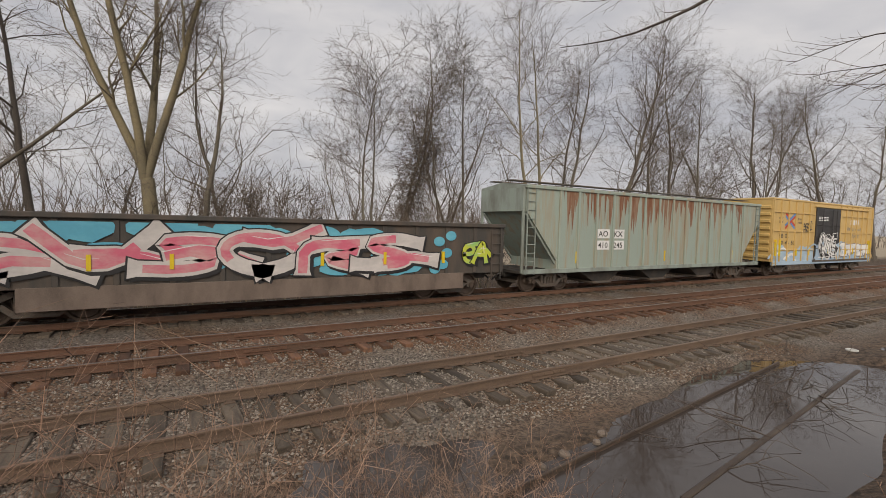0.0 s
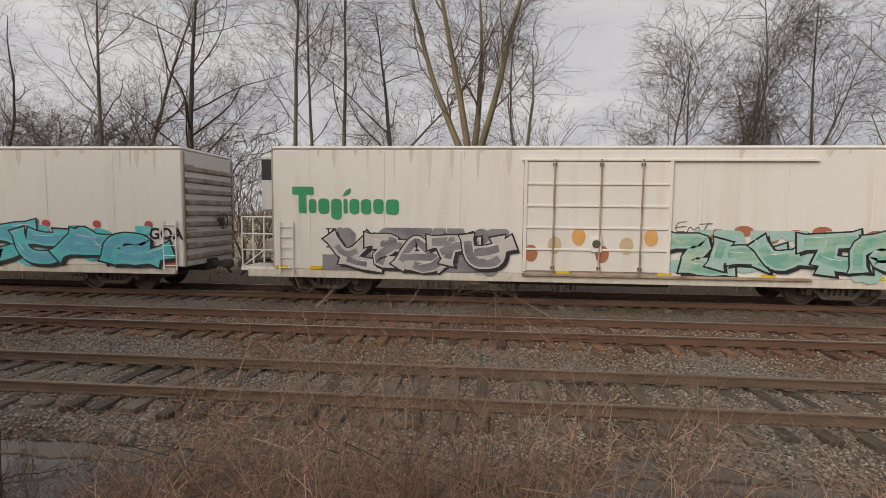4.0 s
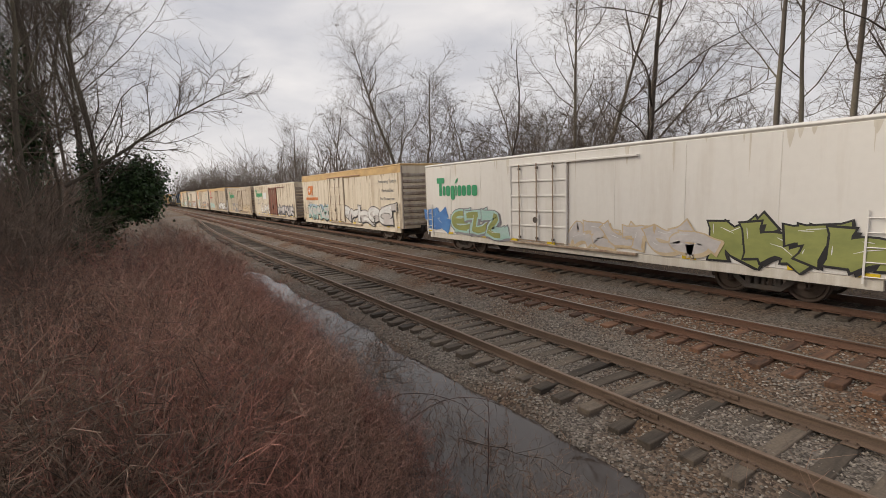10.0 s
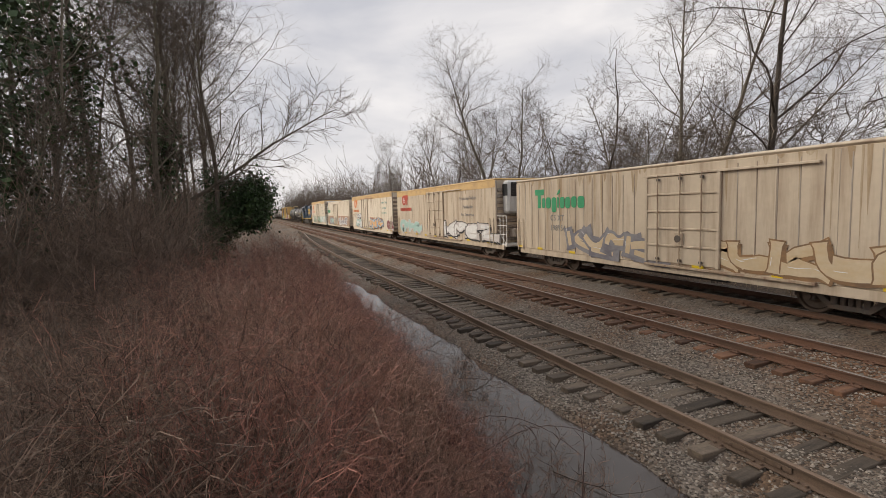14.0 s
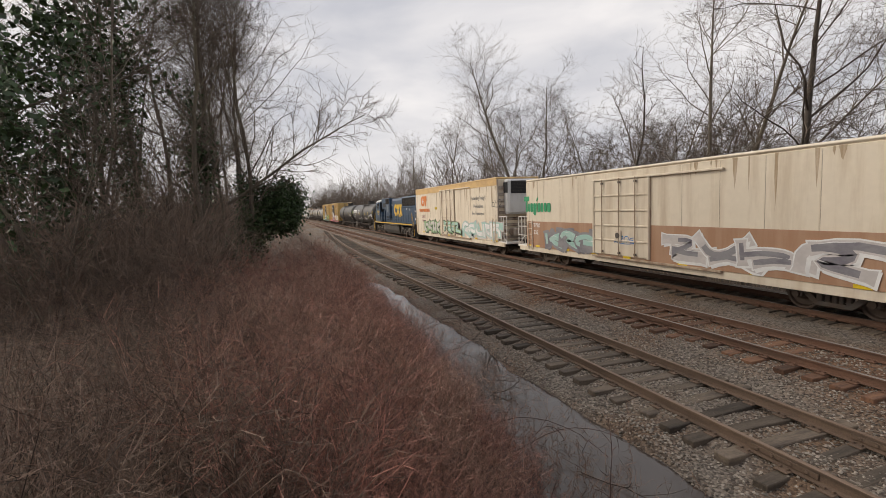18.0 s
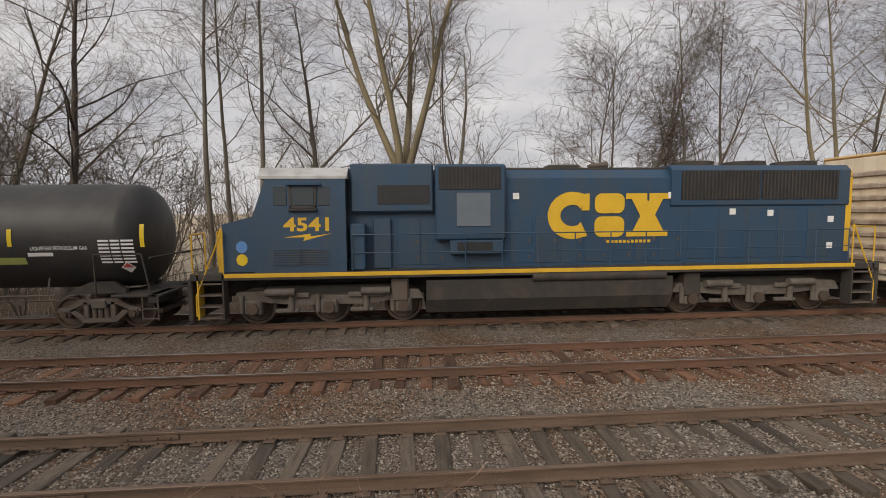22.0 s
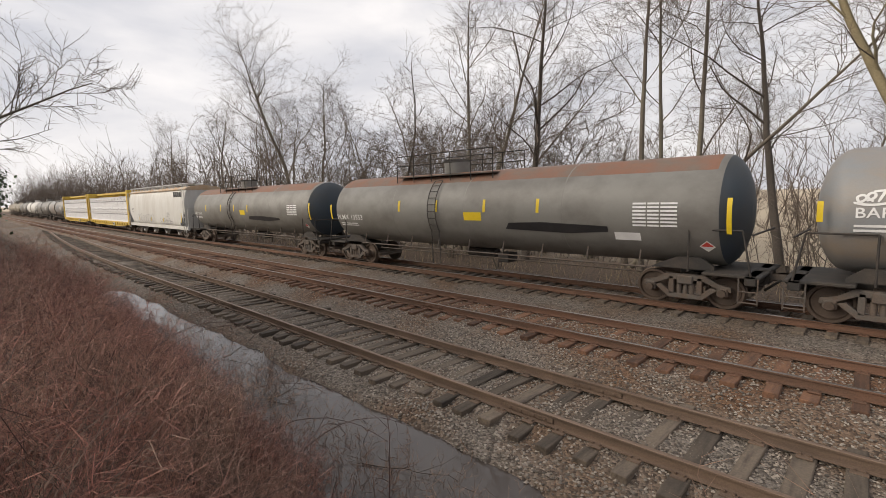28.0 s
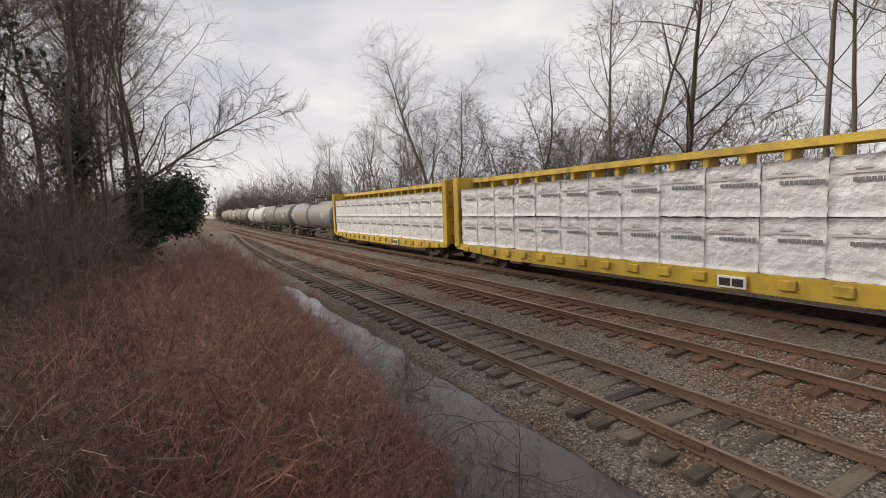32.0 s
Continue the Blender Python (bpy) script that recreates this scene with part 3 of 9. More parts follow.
class MB:
    """Collects boxes, rods, prisms and plates into one mesh with several materials."""

    def __init__(self):
        self.subs = []
        self.v, self.f, self.m, self.s, self.keys = [], [], [], [], []

    def slot(self, key):
        if key not in self.keys:
            self.keys.append(key)
        return self.keys.index(key)

    def add(self, verts, faces, key, smooth=False):
        o, k = len(self.v), self.slot(key)
        self.v += [tuple(p) for p in verts]
        for f in faces:
            self.f.append(tuple(i + o for i in f))
            self.m.append(k)
            self.s.append(smooth)
        return self

    def box(self, x0, x1, y0, y1, z0, z1, key, b=0.0):
        lo, hi = (min(x0, x1), min(y0, y1), min(z0, z1)), (max(x0, x1), max(y0, y1), max(z0, z1))
        b = min([b] + [(h - l) * 0.45 for l, h in zip(lo, hi)])
        if b <= 0:
            vs = [tuple((lo, hi)[c[k]][k] for k in range(3)) for c in CORNERS]
            return self.add(vs, [(0, 1, 3, 2), (4, 6, 7, 5), (0, 4, 5, 1), (2, 3, 7, 6), (0, 2, 6, 4), (1, 5, 7, 3)], key)
        vs, ids = [], {}
        for c in CORNERS:
            for k in range(3):
                ids[c, k] = len(vs)
                vs.append(tuple((lo, hi)[c[a]][a] if a == k else (lo[a] + b if c[a] == 0 else hi[a] - b) for a in range(3)))
        fs = []
        for k in range(3):
            i, j = (k + 1) % 3, (k + 2) % 3
            for sgn in (0, 1):
                ring = []
                for u, w in ((0, 0), (1, 0), (1, 1), (0, 1)):
                    c = [0, 0, 0]
                    c[k], c[i], c[j] = sgn, u, w
                    ring.append(ids[tuple(c), k])
                fs.append(ring)
            for u in (0, 1):
                for w in (0, 1):
                    c0 = [0, 0, 0]
                    c0[i], c0[j] = u, w
                    c1 = list(c0)
                    c1[k] = 1
                    fs.append([ids[tuple(c0), i], ids[tuple(c0), j], ids[tuple(c1), j], ids[tuple(c1), i]])
        for c in CORNERS:
            fs.append([ids[c, 0], ids[c, 1], ids[c, 2]])
        cen = [(l + h) / 2 for l, h in zip(lo, hi)]
        out = []
        for f in fs:
            p = [Vector(vs[i]) for i in f]
            nrm = (p[1] - p[0]).cross(p[2] - p[0])
            mid = sum(p, Vector()) / len(p) - Vector(cen)
            out.append(f if nrm.dot(mid) > 0 else f[::-1])
        return self.add(vs, out, key)

    def rod(self, p0, p1, r0, key, r1=None, n=8, caps=True):
        r1 = r0 if r1 is None else r1
        a, b = Vector(p0), Vector(p1)
        d = (b - a).normalized()
        u = d.orthogonal().normalized()
        w = d.cross(u)
        ring = [(math.cos(2 * math.pi * i / n), math.sin(2 * math.pi * i / n)) for i in range(n)]
        vs = [a + (u * c + w * s) * r0 for c, s in ring] + [b + (u * c + w * s) * r1 for c, s in ring]
        self.add(vs, [(i, (i + 1) % n, n + (i + 1) % n, n + i) for i in range(n)], key, n > 5)
        if caps:
            self.add(vs[:n], [tuple(range(n))[::-1]], key)
            self.add(vs[n:], [tuple(range(n))], key)
        return self

    def prism(self, pts, y0, y1, key, axis="y"):
        """A polygon of (x, z) drawn out along y (or of (y, z) along x)."""
        n = len(pts)
        area = sum(pts[i][0] * pts[(i + 1) % n][1] - pts[(i + 1) % n][0] * pts[i][1] for i in range(n))
        if area < 0:
            pts = pts[::-1]
        if axis == "y":
            vs = [(x, y0, z) for x, z in pts] + [(x, y1, z) for x, z in pts]
        else:
            vs = [(y0, x, z) for x, z in pts] + [(y1, x, z) for x, z in pts]
        fs = [tuple(range(n)), tuple(range(n, 2 * n))[::-1]] + [(i, n + i, n + (i + 1) % n, (i + 1) % n) for i in range(n)]
        if (axis == "y") != (y1 > y0):
            fs = [f[::-1] for f in fs]
        return self.add(vs, fs, key)

    def plate(self, pts, y, key, t=0.003):
        """A thin painted plate facing -y, its outline in (x, z)."""
        return self.prism(pts, y - t, y + 0.002, key)

    def sub(self, name):
        return self

    def mesh(self, name):
        me = bpy.data.meshes.new(name)
        me.from_pydata(self.v, [], self.f)
        for k in self.keys:
            me.materials.append(M[k])
        me.polygons.foreach_set("material_index", self.m)
        me.polygons.foreach_set("use_smooth", self.s)
        me.update()
        return me


class Sheet(MB):
    """Lettering of one vehicle, each piece kept apart."""

    def sub(self, name):
        self.subs.append((name, MB()))
        return self.subs[-1][1]

    def link(self, car, bend=None):
        for name, m in [("markings", self)] + self.subs:
            if m.f:
                if bend:
                    m.v = [bend(*p) for p in m.v]
                part(name, m, car)


CACHE = {}


def part(name, builder, parent, label="", m=None, key=None):
    """Links a collected mesh as one part under a thing or a part; with key the mesh is shared."""
    if key is not None and key in CACHE:
        me = CACHE[key]
    else:
        me = (builder() if callable(builder) else builder).mesh(name)
        if key is not None:
            CACHE[key] = me
    ob = new(name, me)
    ob.parent = parent
    if m is not None:
        ob.matrix_basis = m
    if label:
        tagged(ob, label)
    return ob


def thing(name, label, category, group="", kind="", m=None):
    ob = new(name)
    ob.empty_display_size = 0.3
    if m is not None:
        ob.matrix_basis = m
    return tagged(ob, label, category, group, kind)


def solid(name, builder, label, category, group="", kind="", m=None):
    ob = new(name, builder.mesh(name))
    if m is not None:
        ob.matrix_basis = m
    return tagged(ob, label, category, group, kind)


def letters(text, size=1.0, offset=0.0, shear=0.0, space=1.0):
    """Outline triangles of a text in the built-in font: points (x, y) and faces, starting at 0, 0."""
    k = ("txt", text, size, offset, shear, space)
    if k not in CACHE:
        cu = bpy.data.curves.new("lettering", "FONT")
        cu.body, cu.size, cu.offset, cu.shear, cu.space_character = text, size, offset, shear, space
        cu.resolution_u = 3
        ob = bpy.data.objects.new("lettering", cu)
        me = bpy.data.meshes.new_from_object(ob)
        CACHE[k] = ([(v.co.x, v.co.y) for v in me.vertices], [tuple(p.vertices) for p in me.polygons])
        bpy.data.objects.remove(ob)
        bpy.data.curves.remove(cu)
        bpy.data.meshes.remove(me)
    return CACHE[k]


def write(mb, text, x, z, h, y, key, bold=0.012, width=None, shear=0.0, space=1.05):
    """Lettering of cap height h from (x, z) on a side that faces -y."""
    size = h / 0.73
    vs, fs = letters(text, size, bold * size, shear, space)
    if not vs:
        return 0
    w = max(p[0] for p in vs)
    k = width / w if width else 1.0
    mb.add([(x + a * k, y, z + b) for a, b in vs], [f if True else f for f in fs], key)
    return w * k


def ellipse(cx, cz, rx, rz, n=14, wob=0.0, rng=random):
    return [(cx + rx * (1 + wob * rng.uniform(-1, 1)) * math.cos(2 * math.pi * i / n), cz + rz * (1 + wob * rng.uniform(-1, 1)) * math.sin(2 * math.pi * i / n)) for i in range(n)]


def rrect(x0, x1, z0, z1, r, n=4):
    pts = []
    for cx, cz, a0 in ((x1 - r, z1 - r, 0), (x0 + r, z1 - r, 90), (x0 + r, z0 + r, 180), (x1 - r, z0 + r, 270)):
        for i in range(n + 1):
            a = radians(a0 + 90 * i / n)
            pts.append((cx + r * math.cos(a), cz + r * math.sin(a)))
    return pts


# strokes of unreadable wild-style shapes, in a unit cell
SHAPES = [
    [[(0.9, 0.8), (0.5, 1.0), (0.12, 0.75), (0.85, 0.35), (0.55, 0.0), (0.05, 0.15)]],
    [[(0.9, 0.95), (0.15, 0.9), (0.15, 0.05), (0.95, 0.05)], [(0.15, 0.5), (0.8, 0.52)]],
    [[(0.15, 0.0), (0.18, 0.95), (0.8, 0.85), (0.75, 0.5), (0.3, 0.45), (0.95, 0.0)]],
    [[(0.5, 0.05), (0.1, 0.3), (0.12, 0.75), (0.5, 0.97), (0.88, 0.7), (0.88, 0.28), (0.45, 0.05)]],
    [[(0.0, 0.0), (0.42, 1.0), (0.6, 0.95), (0.95, 0.0)], [(0.2, 0.35), (0.85, 0.33)]],
    [[(0.0, 0.85), (0.95, 0.97)], [(0.55, 0.95), (0.42, 0.0)]],
    [[(0.1, 0.0), (0.15, 1.0), (0.5, 0.35), (0.85, 1.0), (0.9, 0.0)]],
    [[(0.05, 0.95), (0.9, 0.95), (0.12, 0.08), (1.0, 0.05)]],
    [[(0.1, 1.0), (0.15, 0.1), (0.55, 0.0), (0.9, 0.2), (0.85, 1.0)]],
    [[(0.12, 1.0), (0.15, 0.0)], [(0.95, 1.0), (0.2, 0.5), (1.0, 0.0)]],
    [[(0.0, 1.0), (0.42, 0.0), (0.95, 1.0)]],
    [[(0.1, 1.0), (0.12, 0.0)], [(0.14, 0.45), (0.5, 0.62), (0.85, 0.48), (0.88, 0.0)]],
    [[(0.1, 0.5), (0.85, 0.52), (0.75, 0.9), (0.3, 0.92), (0.1, 0.5), (0.25, 0.08), (0.9, 0.12)]],
]


def rounded(pts, times=1):
    """Corner-cut polyline, its ends kept."""
    for _ in range(times):
        out = [pts[0]]
        for (ax, az), (bx, bz) in zip(pts[:-1], pts[1:]):
            out += [(ax * 0.72 + bx * 0.28, az * 0.72 + bz * 0.28), (ax * 0.28 + bx * 0.72, az * 0.28 + bz * 0.72)]
        pts = out + [pts[-1]]
    return pts


def ribbon(mb, pts, hw, y, key, ext=0.0, flare=1.0, floor=-9.0):
    """One brush stroke facing -y along (x, z) points, half as wide as hw."""
    vs, n = [], len(pts)
    for i, (x, z) in enumerate(pts):
        ax, az = pts[max(i - 1, 0)]
        bx, bz = pts[min(i + 1, n - 1)]
        d = math.hypot(bx - ax, bz - az) or 1.0
        tx, tz = (bx - ax) / d, (bz - az) / d
        e = -ext if i == 0 else ext if i == n - 1 else 0.0
        w = hw * (flare if i in (0, n - 1) else 1.0)
        for q in (-1, 1):
            vs.append((x + tx * e - tz * w * q, y, max(z + tz * e + tx * w * q, floor)))
    mb.add(vs, [(2 * i, 2 * i + 2, 2 * i + 3, 2 * i + 1) for i in range(n - 1)], key)


def graffiti(mb, count, x0, x1, z0, z1, y, fill="s_silver", line="s_black", cloud=None, inner=None, seed=1, fat=1.0, shine=True, seq=None):
    """A sprayed piece: bubbly cloud, then each interlocking shape with outline, fill, second tone and shine."""
    sheet, mb = mb, mb.sub("graffiti_cloud")
    rng = random.Random(seed)
    cell, hh = (x1 - x0) / count, z1 - z0
    floor = z0 - 0.12
    lay = [0]

    def nexty():
        lay[0] += 1
        return y - 0.003 - 0.00035 * lay[0]
    if cloud:
        for i in range(count * 4):
            cx = x0 + (i + 0.5) / (count * 4) * (x1 - x0)
            rx, rz = cell * rng.uniform(0.18, 0.36), hh * rng.uniform(0.14, 0.3)
            cz = z0 + hh * rng.choice((0.2, 0.5, 0.8, 0.95)) + rng.uniform(-0.1, 0.1)
            yy = nexty()
            mb.add([(px, yy, min(max(pz, floor), z1 + 0.05)) for px, pz in ellipse(cx, cz, rx, rz, 14, 0.1, rng)], [tuple(range(14))], cloud)
    hw = min(cell * 1.15, hh) * 0.165 * (0.6 + 0.4 * fat)
    ol = 0.03 + 0.014 * fat
    last = None
    for i in range(count):
        mb = sheet.sub("graffiti_shape")
        g = rng.randrange(len(SHAPES))
        while g == last:
            g = rng.randrange(len(SHAPES))
        last = g
        if seq:
            g = seq[i % len(seq)]
        cx, cw = x0 + cell * (i - 0.16), cell * rng.uniform(1.2, 1.42)
        zb, zt = z0 + hw + hh * rng.uniform(-0.04, 0.1), z1 - hw - hh * rng.uniform(-0.06, 0.12)
        sh = rng.uniform(-0.2, 0.25)
        strokes = []
        for st in SHAPES[g]:
            pts = [(cx + cw * (u + rng.uniform(-0.04, 0.04)) + sh * (v - 0.5) * hh * 0.5, zb + (zt - zb) * (v + rng.uniform(-0.04, 0.04))) for u, v in st]
            strokes.append(rounded(pts, 2))
        # an arrow-like link that reaches into the neighbour
        lz = zb + (zt - zb) * rng.choice((0.1, 0.45, 0.85))
        strokes.append(rounded([(cx + cw * 0.3, lz), (cx + cw * 0.7, lz + hh * rng.uniform(-0.2, 0.2)), (cx + cw * 1.15, lz + hh * rng.uniform(-0.25, 0.25))], 1))
        for pts in strokes:
            ribbon(mb, [(x + 0.07, z - 0.06) for x, z in pts], hw + ol, nexty(), line, hw * 0.5, 1.25, floor)
        for pts in strokes:
            ribbon(mb, pts, hw + ol, nexty(), line, hw * 0.55 + ol, 1.3, floor)
        for pts in strokes:
            ribbon(mb, pts, hw, nexty(), fill, hw * 0.5, 1.3, floor + ol)
        if inner:
            for pts in strokes:
                k = len(pts)
                a = rng.randrange(0, max(1, k // 3))
                b = rng.randrange(max(a + 2, k * 2 // 3), k + 1)
                ribbon(mb, pts[a:b], hw * rng.uniform(0.5, 0.72), nexty(), inner, hw * 0.2, 0.9, floor + ol)
        if shine:
            for pts in strokes:
                k = len(pts)
                a = rng.randrange(0, max(1, k - 2))
                ribbon(mb, [(x - hw * 0.6, z + hw * 0.55) for x, z in pts[a:a + 3]], 0.012, nexty(), "s_white", 0, 0.4, floor + ol)


def scribble(mb, x0, x1, z0, z1, y, key, seed=1, wid=0.03, loops=6):
    """A fast tag: a slanted row of thin strokes and an underline."""
    mb = mb.sub("spray_tag")
    rng = random.Random(seed)
    n = max(2, int(loops * 0.75))
    cell, hh = (x1 - x0) / n, z1 - z0
    k = 0
    for i in range(n):
        zb = z0 + hh * rng.uniform(0.0, 0.2)
        zh = hh * rng.uniform(0.6, 1.0) * 0.85
        for st in SHAPES[rng.randrange(len(SHAPES))]:
            pts = rounded([(x0 + cell * (i + u * 1.1 + rng.uniform(-0.1, 0.1)) + 0.25 * (v - 0.3) * zh, zb + zh * (v + rng.uniform(-0.1, 0.1))) for u, v in st], 2)
            k += 1
            ribbon(mb, pts, wid / 2, y - 0.004 - 0.0004 * k, key, wid, 0.6)
    ribbon(mb, rounded([(x0 - cell * 0.2, z0 + rng.uniform(-0.05, 0.1)), ((x0 + x1) / 2, z0 - 0.05), (x1 + cell * 0.3, z0 + rng.uniform(0, 0.25) * hh)], 2), wid / 2, y - 0.0035, key, 0, 0.4)


# ---- ground, water, tracks ----
TRAIN_Y, MID_Y, SIDE_Y = 14.70, 10.40, 6.90
WATER = -0.55


def smooth(a, b, x):
    t = np.clip((x - a) / (b - a), 0, 1)
    return t * t * (3 - 2 * t)


def ground_z(x, y):
    """The lie of the land: ballast bed, flooded ditch, bank by the camera, low wood beyond."""
    x, y = np.asarray(x, float), np.asarray(y, float)
    w = 0.18 * np.sin(x * 0.9) + 0.12 * np.sin(x * 2.3 + 1) + 0.06 * np.sin(x * 5.1)
    bed = -0.42 + 0.17 * smooth(8.2, 9.0, y) - 0.03 * np.cos((y - 12.6) * 1.5)
    beyond = -0.25 - 0.75 * smooth(16.9, 19.0, y)
    z = np.where(y > 12.5, beyond, bed)
    # flooded ditch: a long western arm, a small pool, and an eastern pool
    west = smooth(-2.4, -3.6, x) * smooth(-25.0, -19.0, x) * smooth(5.05 + w * 0.35, 4.65 + w * 0.35, y)
    eastw = 3.1 + 1.5 * smooth(5.0, 13.5, x) - 2.0 * smooth(13.5, 17.0, x)
    east = smooth(4.2, 5.4, x) * smooth(18.5, 15.5, x) * smooth(eastw + 0.8 + w * 0.4, eastw + 0.4 + w * 0.4, y)
    far_e = smooth(18.0, 19.5, x) * smooth(4.3 + w, 3.8 + w, y) * smooth(1.6, 2.4, y)
    small = 0.8 * np.exp(-(((x - 3.5 + 0.3 * np.sin(5 * y)) / 1.5) ** 2 + ((y - 4.4 + 0.15 * np.sin(6 * x) + 0.08 * np.sin(15 * x)) / 0.8) ** 2) ** 2)
    wet = np.clip(west + east + far_e + small, 0, 1)
    shoulder = -0.42 - 0.05 * smooth(6.0, 5.75, y) - 0.03 * smooth(5.3, 4.6, y)
    z = z + 0.02 * np.exp(-((y - MID_Y) / 1.25) ** 6) + 0.03 * np.exp(-((y - TRAIN_Y) / 1.25) ** 6)
    z = np.where(y < 6.0, shoulder, z)
    z = z - wet * 0.32
    # bank
    foot = np.where(x > 6, 1.85 + 0.21 * (np.minimum(x, 17) - 6) - 1.3 * smooth(17.5, 20, x), 2.3 - 0.45 * smooth(4, 6, x) + 1.2 * smooth(-2.5, -6, x) + 0.6 * smooth(-12, -19, x)) + w * np.where(x > 6, 0.15, 0.5)
    top = 1.05 - 0.85 * smooth(4.0, 10.0, x)
    z = z + (top + 0.5) * smooth(foot, foot - 2.6, y)
    roll = 0.022 * np.sin(x * 1.7 + y * 0.9) + 0.02 * np.sin(x * 0.63 - y * 1.3)
    return z + roll * np.where((y > 5.4) & (y < 17), 0.5, 1.0)


def grade(*stops):
    vals = []
    for (a, step), (b, _) in zip(stops[:-1], stops[1:]):
        vals += list(np.arange(a, b, step))
    return np.array(vals + [stops[-1][0]])


def build_ground():
    xs = grade((-3000, 500), (-1000, 120), (-400, 25), (-100, 4), (-40, 0.5), (-14, 0.2), (20, 0.5), (40, 4), (100, 25), (400, 120), (1000, 500), (3000, 1))
    ys = grade((-3000, 500), (-1000, 120), (-200, 20), (-20, 1.5), (-4, 0.2), (8, 0.3), (20, 2), (40, 12), (200, 100), (1000, 500), (3000, 1))
    X, Y = np.meshgrid(xs, ys)
    Z = ground_z(X, Y)
    nx = len(xs)
    verts = np.stack([X, Y, Z], -1).reshape(-1, 3)
    idx = np.arange(len(verts)).reshape(len(ys), nx)
    faces = np.stack([idx[:-1, :-1], idx[:-1, 1:], idx[1:, 1:], idx[1:, :-1]], -1).reshape(-1, 4)
    me = bpy.data.meshes.new("ground")
    me.from_pydata(verts.tolist(), [], faces.tolist())
    me.materials.append(M["ground"])
    me.polygons.foreach_set("use_smooth", [True] * len(faces))
    tagged(new("ground", me), "grey ballast bed with brown earth bank and ditch", "ground", kind="structure")
    wt = MB()
    wt.add([(-90, -0.5, WATER), (60, -0.5, WATER), (60, 5.9, WATER), (-90, 5.9, WATER)], [(0, 1, 2, 3)], "water")
    solid("water", wt, "still dark flood water in the trackside ditch", "water", kind="structure")


build_ground()

RAIL = [(-0.07, -0.17), (0.07, -0.17), (0.07, -0.158), (0.012, -0.14), (0.009, -0.045), (0.036, -0.034), (0.036, -0.006), (0.028, 0.0),
        (-0.028, 0.0), (-0.036, -0.006), (-0.036, -0.034), (-0.009, -0.045), (-0.012, -0.14), (-0.07, -0.158)]


def siding_y(x):
    """The siding bends over to the middle track far to the west."""
    d = np.maximum(0, -(np.asarray(x, float) + 26)) / 60
    return SIDE_Y + 2.6 * np.minimum(d, 1.2) ** 2 * (1.6 - 0.5 * np.minimum(d, 1.2))


